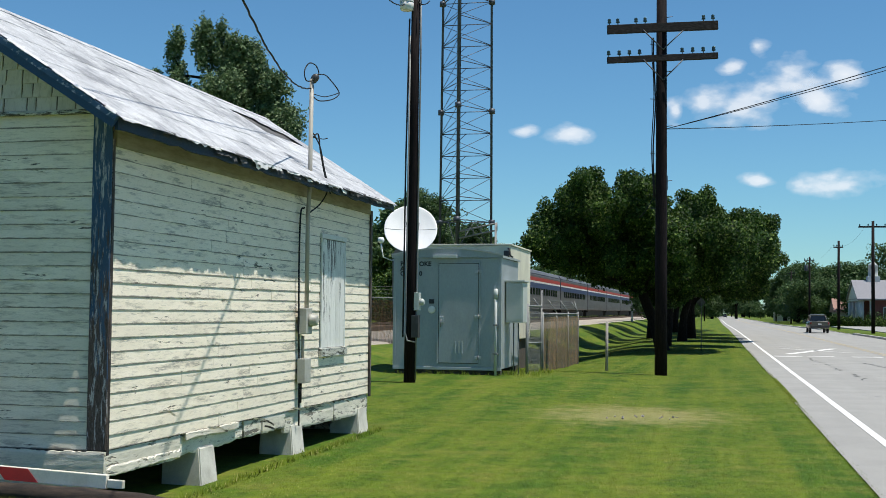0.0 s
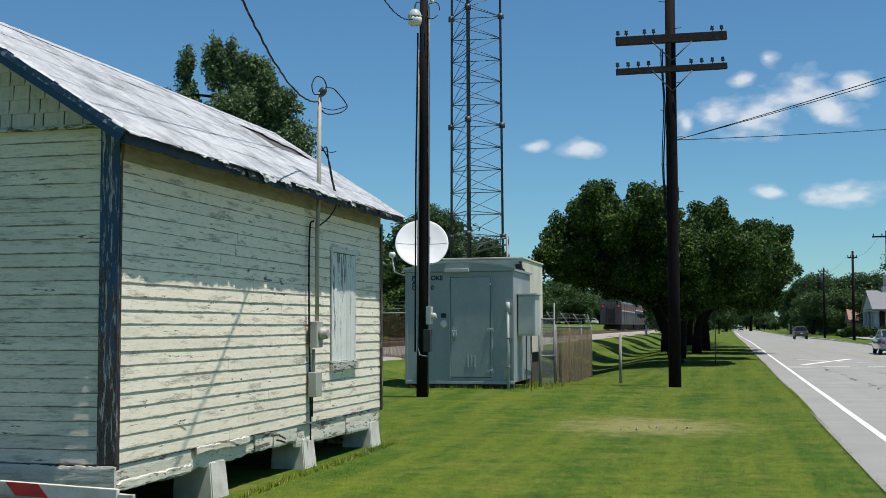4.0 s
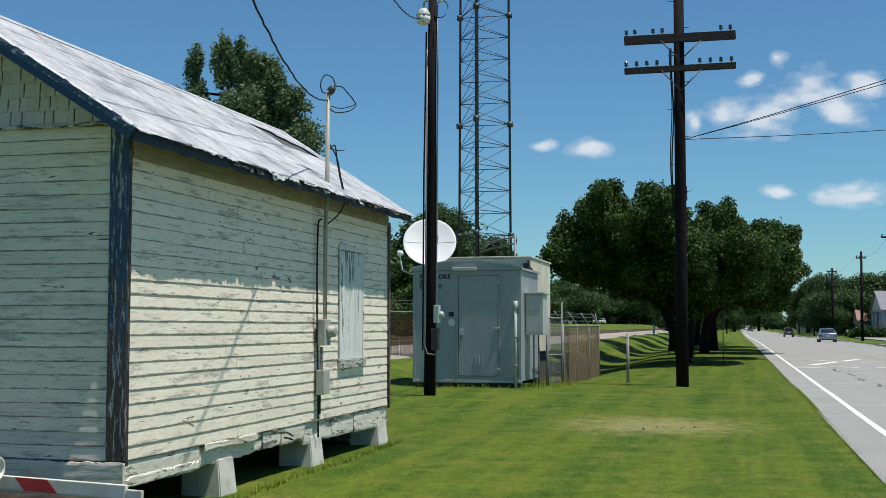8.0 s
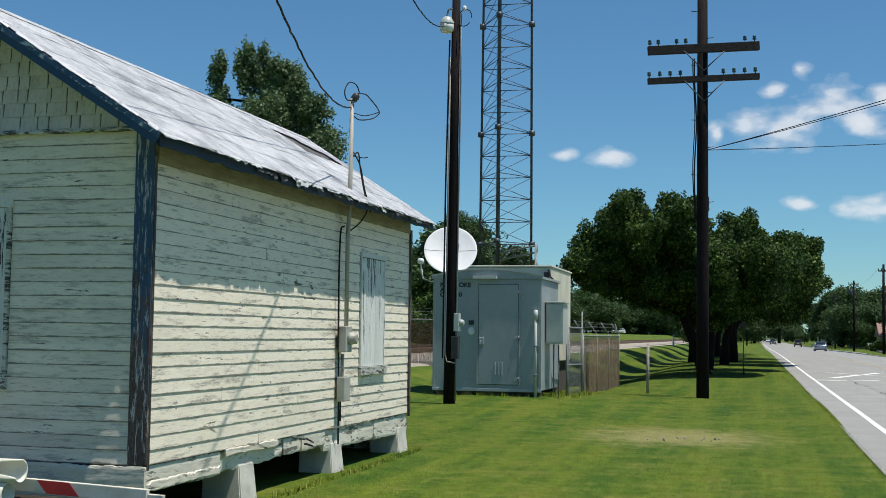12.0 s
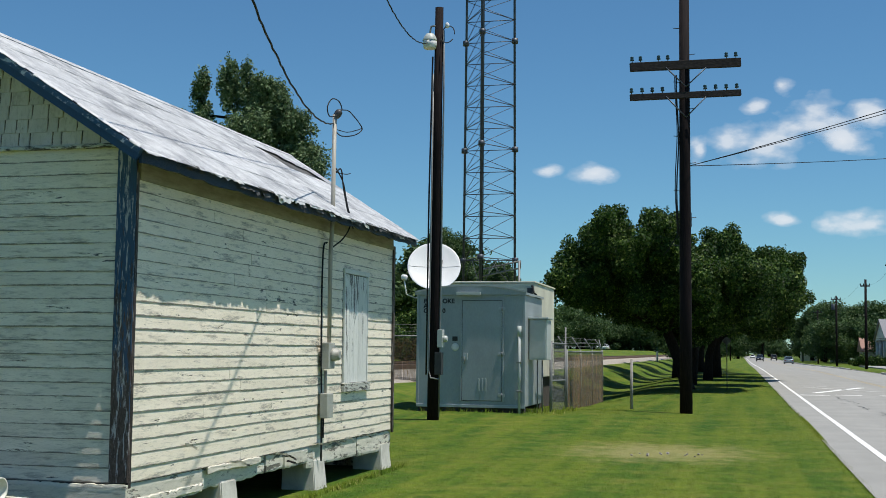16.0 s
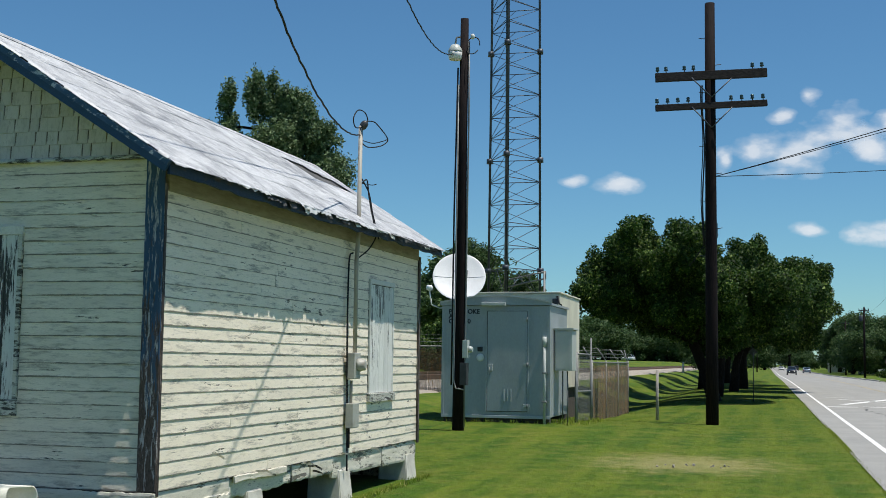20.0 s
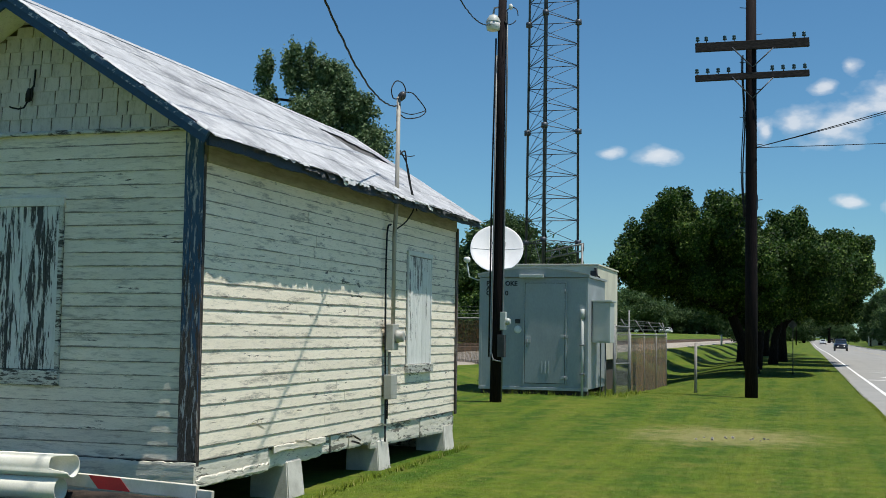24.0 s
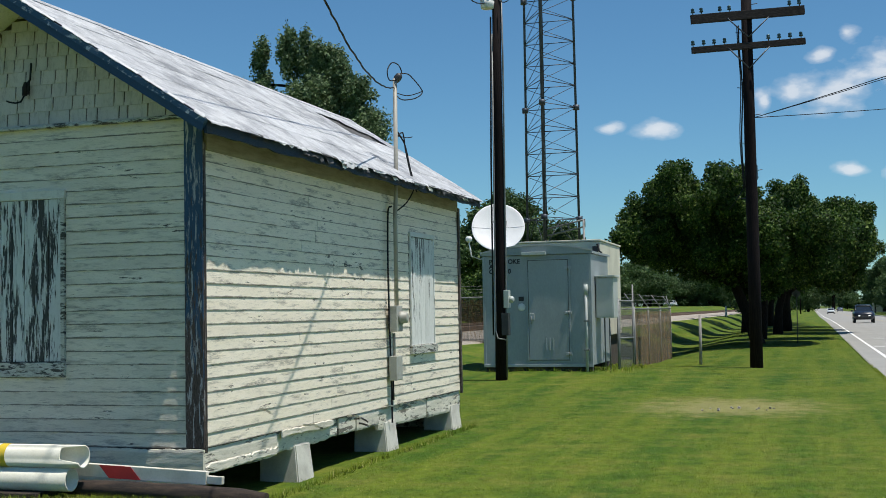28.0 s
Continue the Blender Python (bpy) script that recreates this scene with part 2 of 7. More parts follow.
M_CONCRETE = worn("pier_concrete", (0.66, 0.64, 0.57), (0.42, 0.40, 0.35), 3, rough=0.9, bump=0.3, dist=0.006)
M_CONDUIT = worn("weathered_conduit", (0.40, 0.375, 0.32), (0.22, 0.18, 0.13), 7, (1, 1, 0.4), 0.5, 0.75, 0.55, 0.0)
M_GALV = worn("galvanised_steel", (0.24, 0.245, 0.24), (0.16, 0.163, 0.16), 8, rough=0.6, metal=0.3, bump=0.1)
M_STEEL_DARK = worn("tower_steel", (0.045, 0.055, 0.072), (0.09, 0.10, 0.115), 3, rough=0.5, metal=0.4, bump=0.1)
M_CABLE = worn("black_cable", (0.018, 0.018, 0.02), (0.04, 0.04, 0.04), 6, rough=0.6, bump=0)
M_BOX = worn("grey_utility_box", (0.42, 0.42, 0.38), (0.26, 0.23, 0.18), 6, lo=0.5, hi=0.8, rough=0.5)
M_BOX_DARK = worn("dark_utility_box", (0.03, 0.03, 0.032), (0.06, 0.06, 0.06), 6, rough=0.5)
M_SHELTER = worn("grey_shelter_paint", (0.36, 0.395, 0.40), (0.30, 0.33, 0.335), 1.2, (1, 1, 0.5), 0.35, 0.7, 0.42, 0.0, 0.12, 0.003, 30)
M_SHELTER_TRIM = worn("shelter_trim_paint", (0.44, 0.465, 0.465), (0.34, 0.36, 0.36), 3, rough=0.4, bump=0.1)
M_CREAMBOX = worn("cream_shelter_wall", (0.74, 0.71, 0.56), (0.60, 0.57, 0.45), 1.5, (1, 1, 0.5), rough=0.6)
M_CABINET = worn("pale_grey_cabinet", (0.50, 0.53, 0.50), (0.42, 0.45, 0.42), 2, rough=0.45, bump=0.1)
M_DISH = worn("white_dish_paint", (0.82, 0.82, 0.82), (0.74, 0.74, 0.74), 3, rough=0.45, bump=0)
M_BLACKPAINT = worn("black_letter_paint", (0.02, 0.02, 0.025), (0.03, 0.03, 0.03), 9, rough=0.6, bump=0)
M_WHITEPAINT = worn("white_gloss_paint", (0.78, 0.78, 0.76), (0.62, 0.61, 0.57), 5, rough=0.4, bump=0.1)
M_PVC = worn("white_plastic_pipe", (0.88, 0.86, 0.75), (0.74, 0.71, 0.58), 3, rough=0.35, bump=0.1)
M_YELLOW = worn("yellow_tape", (0.72, 0.52, 0.04), (0.6, 0.42, 0.04), 5, rough=0.5, bump=0)
M_GATE = worn("weathered_gate_white", (0.76, 0.72, 0.62), (0.60, 0.56, 0.46), 4, rough=0.5, bump=0.1)
M_RED = worn("red_reflective", (0.62, 0.03, 0.035), (0.46, 0.025, 0.03), 5, rough=0.4, bump=0)
M_LOG = worn("rotten_log", (0.030, 0.023, 0.019), (0.085, 0.058, 0.042), 5, (1, 6, 6), rough=0.95, bump=0.8, dist=0.015)
M_WOODPOST = worn("grey_fence_post", (0.36, 0.34, 0.31), (0.22, 0.20, 0.18), 5, (6, 6, 1), rough=0.9)
M_BARK = worn("tree_bark", (0.010, 0.008, 0.007), (0.028, 0.023, 0.019), 6, (5, 5, 1), rough=0.95, bump=0.8, dist=0.03, fine=20)
M_RAIL = worn("rusty_rail", (0.17, 0.10, 0.07), (0.30, 0.25, 0.22), 3, rough=0.55, metal=0.4)
M_TIE = worn("rail_tie", (0.13, 0.08, 0.055), (0.09, 0.065, 0.05), 4, rough=0.95)
M_STAINLESS = worn("fluted_stainless", (0.14, 0.143, 0.147), (0.09, 0.093, 0.098), 2, (1, 0.2, 1), rough=0.55, metal=0.2, bump=0.1)
M_TRAINDARK = worn("bogie_grime", (0.03, 0.028, 0.026), (0.06, 0.055, 0.05), 4, rough=0.8)
M_STRIPE_RED = worn("train_red", (0.42, 0.05, 0.035), (0.34, 0.04, 0.035), 4, rough=0.5, bump=0)
M_STRIPE_BLUE = worn("train_blue", (0.04, 0.065, 0.15), (0.035, 0.055, 0.12), 4, rough=0.5, bump=0)
M_RUBBER = worn("tyre_rubber", (0.02, 0.02, 0.02), (0.035, 0.035, 0.035), 8, rough=0.8)
M_BRICK = worn("red_brick_wall", (0.15, 0.048, 0.045), (0.20, 0.075, 0.06), 8, rough=0.9)
M_SLATE = worn("grey_shingle_roof", (0.24, 0.24, 0.26), (0.17, 0.17, 0.185), 5, (1, 1, 3), rough=0.85)
M_PINK = worn("terracotta_roof", (0.33, 0.20, 0.16), (0.26, 0.155, 0.125), 5, rough=0.9)

# sign grey with the shade of the trees put into its colour
M_SIGNBACK = worn("shaded_sign_back", (0.07, 0.075, 0.07), (0.04, 0.042, 0.04), 6, rough=0.7, bump=0)
M_DULLWHITE = worn("dull_white_paint", (0.50, 0.51, 0.50), (0.40, 0.41, 0.40), 2, rough=0.6, bump=0.1)
for dull in (M_POLE, M_ARM, M_BARK, M_CABLE):
    dull.node_tree.nodes["Principled BSDF"].inputs["Specular IOR Level"].default_value = 0.12


def plain(name, col, rough=0.5, metal=0.0, coat=0.0):
    m, nt, b = mat_new(name)
    n = noise_of(nt, coords(nt), 3.0, 4)
    nt.links.new(mix_of(nt, ramp_of(nt, n, [(0.3, 0.0), (0.8, 1.0)]), col, tuple(0.85 * c for c in col)), b.inputs["Base Color"])
    b.inputs["Roughness"].default_value, b.inputs["Metallic"].default_value, b.inputs["Coat Weight"].default_value = rough, metal, coat
    return m


def glow(name, col, strength):
    m, nt, b = mat_new(name)
    b.inputs["Base Color"].default_value = (*col, 1)
    b.inputs["Emission Color"].default_value = (*col, 1)
    b.inputs["Emission Strength"].default_value = strength
    return m


M_GLASSDARK = plain("tinted_glass", (0.015, 0.02, 0.025), 0.06)
M_CHROME = plain("chrome", (0.65, 0.65, 0.66), 0.15, 1.0)
M_TAIL = glow("tail_lamp", (0.9, 0.05, 0.03), 0.25)
M_TAIL_OFF = plain("red_lens", (0.35, 0.02, 0.02), 0.2)
M_HEAD = glow("head_lamp", (1.0, 0.97, 0.9), 0.9)
M_CAR_DARK = plain("dark_blue_paint", (0.006, 0.010, 0.022), 0.35, 0.0, 0.5)
M_CAR_SILVER = plain("blue_silver_paint", (0.26, 0.31, 0.38), 0.3, 0.6, 1.0)
M_CAR_BRONZE = plain("dark_bronze_paint", (0.10, 0.09, 0.075), 0.4, 0.2, 0.5)
M_TRAINEND = plain("dark_end_wall", (0.10, 0.095, 0.10), 0.7)
M_CAR_WHITE = plain("white_car_paint", (0.75, 0.75, 0.75), 0.3, 0.0, 1.0)
M_PLATE = plain("number_plate", (0.6, 0.6, 0.58), 0.5)
M_INSUL = plain("dark_glass_insulator", (0.02, 0.05, 0.055), 0.15)


def leaf_material(name, dark, light, warm):
    m, nt, b = mat_new(name)
    g = nt.nodes.new("ShaderNodeNewGeometry")
    c = ramp_of(nt, g.outputs["Random Per Island"], [(0.0, dark), (0.45, light), (0.78, light), (1.0, warm)])
    n = noise_of(nt, coords(nt), 0.6, 3)
    c = mix_of(nt, 0.5, c, ramp_of(nt, n, [(0.3, 0.5), (0.7, 1.0)]), "MULTIPLY")
    nt.links.new(c, b.inputs["Base Color"])
    b.inputs["Roughness"].default_value = 0.55
    b.inputs["Specular IOR Level"].default_value = 0.2
    tr = nt.nodes.new("ShaderNodeBsdfTranslucent")
    nt.links.new(c, tr.inputs["Color"])
    mx = nt.nodes.new("ShaderNodeMixShader")
    mx.inputs[0].default_value = 0.25
    nt.links.new(b.outputs[0], mx.inputs[1])
    nt.links.new(tr.outputs[0], mx.inputs[2])
    nt.links.new(mx.outputs[0], nt.nodes["Material Output"].inputs["Surface"])
    return m


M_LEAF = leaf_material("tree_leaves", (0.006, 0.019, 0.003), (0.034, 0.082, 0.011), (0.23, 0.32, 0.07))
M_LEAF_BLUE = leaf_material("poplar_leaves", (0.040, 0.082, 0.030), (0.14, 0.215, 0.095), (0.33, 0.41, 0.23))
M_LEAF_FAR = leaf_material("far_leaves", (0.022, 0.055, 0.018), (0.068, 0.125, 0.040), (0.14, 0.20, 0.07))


def turf(nt):
    """Colour of the mown verge: broad drifts, mowing streaks along the road, one worn dry spot."""
    v = coords(nt, vary=False)
    streak = coords(nt, (1.5, 0.05, 1), vary=False)
    big, mid, mow = noise_of(nt, v, 0.30, 4), noise_of(nt, v, 1.5, 6, 0.7), noise_of(nt, streak, 1.0, 3)
    c = ramp_of(nt, big, [(0.3, (0.030, 0.090, 0.006)), (0.52, (0.066, 0.126, 0.007)), (0.72, (0.128, 0.158, 0.015))])
    c = mix_of(nt, ramp_of(nt, mow, [(0.40, 0.0), (0.60, 0.8)]), c, (0.128, 0.172, 0.013))
    c = mix_of(nt, ramp_of(nt, mid, [(0.50, 0.0), (0.66, 0.75)]), c, (0.165, 0.175, 0.030))
    c = mix_of(nt, ramp_of(nt, mid, [(0.32, 0.7), (0.47, 0.0)]), c, (0.036, 0.088, 0.006))
    c = mix_of(nt, 0.75, c, ramp_of(nt, noise_of(nt, coords(nt, (1, 0.6, 1), vary=False), 7.0, 6, 0.75), [(0.34, 0.55), (0.62, 1.15)]), "MULTIPLY")
    tc, mp, ln = nt.nodes.new("ShaderNodeTexCoord"), nt.nodes.new("ShaderNodeMapping"), nt.nodes.new("ShaderNodeVectorMath")
    mp.inputs["Location"].default_value = (1.35 * 0.62, -21.2 * 0.55, 0)
    mp.inputs["Scale"].default_value = (0.62, 0.55, 0)
    ln.operation = "LENGTH"
    nt.links.new(tc.outputs["Object"], mp.inputs["Vector"])
    nt.links.new(mp.outputs["Vector"], ln.inputs[0])
    ad = nt.nodes.new("ShaderNodeMath")
    ad.operation, ad.inputs[1].default_value = "MULTIPLY_ADD", -3.2
    nt.links.new(noise_of(nt, v, 2.4, 7, 0.75), ad.inputs[0])
    nt.links.new(ln.outputs["Value"], ad.inputs[2])
    sh = nt.nodes.new("ShaderNodeMapRange")
    for k, x in (("From Min", -1.25), ("From Max", -0.35), ("To Min", 0.7), ("To Max", 0.0)):
        sh.inputs[k].default_value = x
    nt.links.new(ad.outputs[0], sh.inputs["Value"])
    return mix_of(nt, sh.outputs[0], c, (0.30, 0.27, 0.115))


def lawn():
    m, nt, b = mat_new("lawn")
    fine = noise_of(nt, coords(nt, vary=False), 26, 5, 0.75)
    c = mix_of(nt, 0.4, turf(nt), ramp_of(nt, fine, [(0.28, 0.5), (0.7, 1.0)]), "MULTIPLY")
    nt.links.new(c, b.inputs["Base Color"])
    b.inputs["Roughness"].default_value = 0.9
    b.inputs["Specular IOR Level"].default_value = 0.2
    bump_of(nt, b, fine, 0.5, 0.03)
    return m


def grass_blade():
    m, nt, b = mat_new("grass_blades")
    g = nt.nodes.new("ShaderNodeNewGeometry")
    c = mix_of(nt, 0.8, turf(nt), ramp_of(nt, g.outputs["Random Per Island"], [(0.0, 0.72), (0.6, 1.0), (1.0, 1.2)]), "MULTIPLY")
    c = mix_of(nt, ramp_of(nt, g.outputs["Random Per Island"], [(0.93, 0.0), (0.96, 0.6)]), c, (0.45, 0.42, 0.18))
    nt.links.new(c, b.inputs["Base Color"])
    b.inputs["Roughness"].default_value = 0.8
    b.inputs["Specular IOR Level"].default_value = 0.15
    tr = nt.nodes.new("ShaderNodeBsdfTranslucent")
    nt.links.new(c, tr.inputs["Color"])
    mx = nt.nodes.new("ShaderNodeMixShader")
    mx.inputs[0].default_value = 0.25
    nt.links.new(b.outputs[0], mx.inputs[1])
    nt.links.new(tr.outputs[0], mx.inputs[2])
    nt.links.new(mx.outputs[0], nt.nodes["Material Output"].inputs["Surface"])
    return m


M_GRASSBLADE = grass_blade()


def gravel():
    m, nt, b = mat_new("ballast_gravel")
    v = coords(nt, vary=False)
    n, n2 = noise_of(nt, v, 12, 5, 0.8), noise_of(nt, v, 0.5, 3)
    c = ramp_of(nt, n, [(0.3, (0.20, 0.175, 0.145)), (0.7, (0.44, 0.40, 0.345))])
    c = mix_of(nt, ramp_of(nt, n2, [(0.5, 0.0), (0.8, 0.5)]), c, (0.22, 0.15, 0.11))
    nt.links.new(c, b.inputs["Base Color"])
    b.inputs["Roughness"].default_value = 0.95
    bump_of(nt, b, n, 0.8, 0.05)
    return m


def asphalt():
    m, nt, b = mat_new("sun_bleached_asphalt")
    v = coords(nt, vary=False)
    lane = coords(nt, (0.9, 0.03, 1), vary=False)
    n, n2, n3 = noise_of(nt, v, 60, 4, 0.8), noise_of(nt, v, 0.7, 4), noise_of(nt, lane, 1.3, 3)
    c = ramp_of(nt, n2, [(0.3, (0.28, 0.276, 0.258)), (0.7, (0.335, 0.33, 0.308))])
    c = mix_of(nt, 0.3, c, ramp_of(nt, n3, [(0.35, 0.75), (0.65, 1.0)]), "MULTIPLY")
    c = mix_of(nt, 0.4, c, ramp_of(nt, n, [(0.3, 0.6), (0.7, 1.0)]), "MULTIPLY")
    nt.links.new(c, b.inputs["Base Color"])
    b.inputs["Roughness"].default_value = 0.85
    bump_of(nt, b, n, 0.4, 0.006)
    return m


def screen():
    """Loose-woven brown screen cloth with see-through gaps."""
    m, nt, b = mat_new("rusty_screen_cloth")
    v = coords(nt, (1, 1, 0.5))
    n, fine = noise_of(nt, v, 2.5, 5), noise_of(nt, coords(nt, (6, 6, 1.2)), 5.0, 4)
    nt.links.new(ramp_of(nt, n, [(0.35, (0.36, 0.21, 0.11)), (0.65, (0.22, 0.16, 0.075))]), b.inputs["Base Color"])
    b.inputs["Roughness"].default_value = 0.9
    tr = nt.nodes.new("ShaderNodeBsdfTransparent")
    mx = nt.nodes.new("ShaderNodeMixShader")
    nt.links.new(ramp_of(nt, fine, [(0.30, 0.32), (0.65, 0.68)]), mx.inputs[0])
    nt.links.new(tr.outputs[0], mx.inputs[1])
    nt.links.new(b.outputs[0], mx.inputs[2])
    nt.links.new(mx.outputs[0], nt.nodes["Material Output"].inputs["Surface"])
    return m


M_RUST = screen()
M_LAWN, M_GRAVEL, M_ASPHALT = lawn(), gravel(), asphalt()
M_ROADWHITE = worn("worn_road_white", (0.80, 0.80, 0.78), (0.50, 0.49, 0.47), 3, (1, 0.3, 1), 0.5, 0.8, 0.7)
M_ROADFAINT = worn("faint_road_white", (0.62, 0.615, 0.60), (0.38, 0.37, 0.35), 2.2, (1, 1, 1), 0.42, 0.6, 0.8)
M_ROADYELLOW = worn("worn_road_yellow", (0.40, 0.33, 0.20), (0.31, 0.285, 0.24), 3, (1, 0.2, 1), 0.4, 0.7, 0.8)
M_CRACK = worn("crack_sealer", (0.05, 0.05, 0.05), (0.09, 0.09, 0.09), 5, rough=0.7)
M_KERB = worn("pale_concrete_kerb", (0.55, 0.54, 0.51), (0.44, 0.43, 0.40), 3, rough=0.9)


def cloud_material():
    """Thin fair-weather cloud: white water droplets, ragged towards its rim."""
    m, nt, b = mat_new("cloud")
    v = coords(nt, (0.013, 0.02, 0.024))
    tc = nt.nodes.new("ShaderNodeTexCoord")
    mp = nt.nodes.new("ShaderNodeMapping")
    mp.inputs["Location"].default_value = (-1, -1, -1)
    mp.inputs["Scale"].default_value = (2, 2, 2)
    nt.links.new(tc.outputs["Generated"], mp.inputs["Vector"])
    sp = nt.nodes.new("ShaderNodeSeparateXYZ")
    nt.links.new(mp.outputs["Vector"], sp.inputs[0])
    cb = nt.nodes.new("ShaderNodeCombineXYZ")
    nt.links.new(sp.outputs["X"], cb.inputs["X"])
    nt.links.new(sp.outputs["Z"], cb.inputs["Y"])
    ln = nt.nodes.new("ShaderNodeVectorMath")
    ln.operation = "LENGTH"
    nt.links.new(cb.outputs[0], ln.inputs[0])
    n = noise_of(nt, v, 1.5, 5, 0.48)
    ad = nt.nodes.new("ShaderNodeMath")
    ad.operation, ad.inputs[1].default_value = "MULTIPLY_ADD", -1.7
    nt.links.new(n, ad.inputs[0])
    ad.inputs[2].default_value = 1.62
    su = nt.nodes.new("ShaderNodeMath")
    su.operation = "SUBTRACT"
    nt.links.new(ad.outputs[0], su.inputs[0])
    nt.links.new(ln.outputs["Value"], su.inputs[1])
    al = ramp_of(nt, su.outputs[0], [(0.05, 0.0), (0.28, 0.22), (0.50, 0.66), (1.0, 0.86)])
    em = nt.nodes.new("ShaderNodeEmission")
    em.inputs["Color"].default_value, em.inputs["Strength"].default_value = (0.93, 0.96, 1.0, 1), 0.85
    tr = nt.nodes.new("ShaderNodeBsdfTransparent")
    mx = nt.nodes.new("ShaderNodeMixShader")
    nt.links.new(al, mx.inputs[0])
    nt.links.new(tr.outputs[0], mx.inputs[1])
    nt.links.new(em.outputs[0], mx.inputs[2])
    nt.links.new(mx.outputs[0], nt.nodes["Material Output"].inputs["Surface"])
    return m


M_CLOUD = cloud_material()


# ---- shape helpers ----
def part(name, bm, material, parent=None, label=""):
    me = bpy.data.meshes.new(name)
    bm.to_mesh(me)
    bm.free()
    me.materials.append(material)
    ob = new(name, me)
    ob.parent = parent
    return tagged(ob, label)


def thing(name, m, label, category, group="", kind=""):
    ob = new(name)
    ob.empty_display_size = 0.2
    ob.matrix_world = m
    return tagged(ob, label, category, group, kind)


def box(lo, hi, bevel=0.0, bm=None):
    bm = bm or bmesh.new()
    (a, b, c), (d, e, f) = lo, hi
    vs = [bm.verts.new(p) for p in ((a, b, c), (d, b, c), (d, e, c), (a, e, c), (a, b, f), (d, b, f), (d, e, f), (a, e, f))]
    fs = [bm.faces.new([vs[i] for i in q]) for q in ((3, 2, 1, 0), (4, 5, 6, 7), (0, 1, 5, 4), (1, 2, 6, 5), (2, 3, 7, 6), (3, 0, 4, 7))]
    if bevel:
        es = list({e for f in fs for e in f.edges})
        bmesh.ops.bevel(bm, geom=es, offset=bevel, segments=2, affect="EDGES", profile=0.6)
    return bm


def tube(points, radius, sides=8, bm=None, smooth=True, caps=True):
    """A round bar along points; radius is one number or one for each point."""
    bm = bm or bmesh.new()
    pts = [Vector(p) for p in points]
    rad = radius if isinstance(radius, (list, tuple)) else [radius] * len(pts)
    rings, side = [], None
    for i, p in enumerate(pts):
        way = (pts[min(i + 1, len(pts) - 1)] - pts[max(i - 1, 0)]).normalized()
        if side is None:
            side = way.orthogonal().normalized()
        side = (side - way * side.dot(way)).normalized()
        up = way.cross(side)
        rings.append([bm.verts.new(p + rad[i] * (math.cos(a) * side + math.sin(a) * up)) for a in [2 * math.pi * k / sides for k in range(sides)]])
    for r0, r1 in zip(rings, rings[1:]):
        for k in range(sides):
            f = bm.faces.new((r0[k], r0[(k + 1) % sides], r1[(k + 1) % sides], r1[k]))
            f.smooth = smooth
    if caps:
        bm.faces.new(rings[0][::-1])
        bm.faces.new(rings[-1])
    return bm


def lathe(profile, sides=16, at=(0, 0, 0), bm=None, smooth=True):
    """A turned form round z from (radius, height) pairs."""
    bm = bm or bmesh.new()
    rings = []
    for r, z in profile:
        rings.append([bm.verts.new((at[0] + r * math.cos(2 * math.pi * k / sides), at[1] + r * math.sin(2 * math.pi * k / sides), at[2] + z)) for k in range(sides)])
    for r0, r1 in zip(rings, rings[1:]):
        for k in range(sides):
            f = bm.faces.new((r0[k], r0[(k + 1) % sides], r1[(k + 1) % sides], r1[k]))
            f.smooth = smooth
    bm.faces.new(rings[0][::-1])
    bm.faces.new(rings[-1])
    return bm


def slab(outline, axis, lo, hi, bm=None):
    """A plate: a flat outline in the two other axes, from lo to hi along axis."""
    bm = bm or bmesh.new()

    def put(p, w):
        q = list(p)
        q.insert(axis, w)
        return bm.verts.new(q)
    a, b = [put(p, lo) for p in outline], [put(p, hi) for p in outline]
    bm.faces.new(a)
    bm.faces.new(b[::-1])
    n = len(outline)
    for i in range(n):
        bm.faces.new((a[i], b[i], b[(i + 1) % n], a[(i + 1) % n]))
    bmesh.ops.recalc_face_normals(bm, faces=bm.faces[:])
    return bm


def turned(bm, m):
    bmesh.ops.transform(bm, matrix=m, verts=bm.verts[:])
    return bm


def sag(a, b, drop, n=14):
    a, b = Vector(a), Vector(b)
    return [a.lerp(b, i / n) - Vector((0, 0, drop * 4 * (i / n) * (1 - i / n))) for i in range(n + 1)]


def bent(points, k=6):
    """A smooth curve through the points."""
    P = [Vector(p) for p in points]
    P = [2 * P[0] - P[1]] + P + [2 * P[-1] - P[-2]]
    out = []
    for a, b, c, d in zip(P, P[1:], P[2:], P[3:]):
        for i in range(k):
            t = i / k
            out.append(0.5 * (2 * b + (c - a) * t + (2 * a - 5 * b + 4 * c - d) * t * t + (3 * b - a - 3 * c + d) * t ** 3))
    return out + [P[-2]]


def smooth01(a, b, x):
    t = min(1.0, max(0.0, (x - a) / (b - a)))
    return t * t * (3 - 2 * t)


# ---- the lie of the land ----
ROAD_L, ROAD_R = 1.58, 11.6
TRACK_X, TRACK_Z = -16.0, 0.95


def road_z(y):
    return -0.4 * smooth01(110, 260, y)


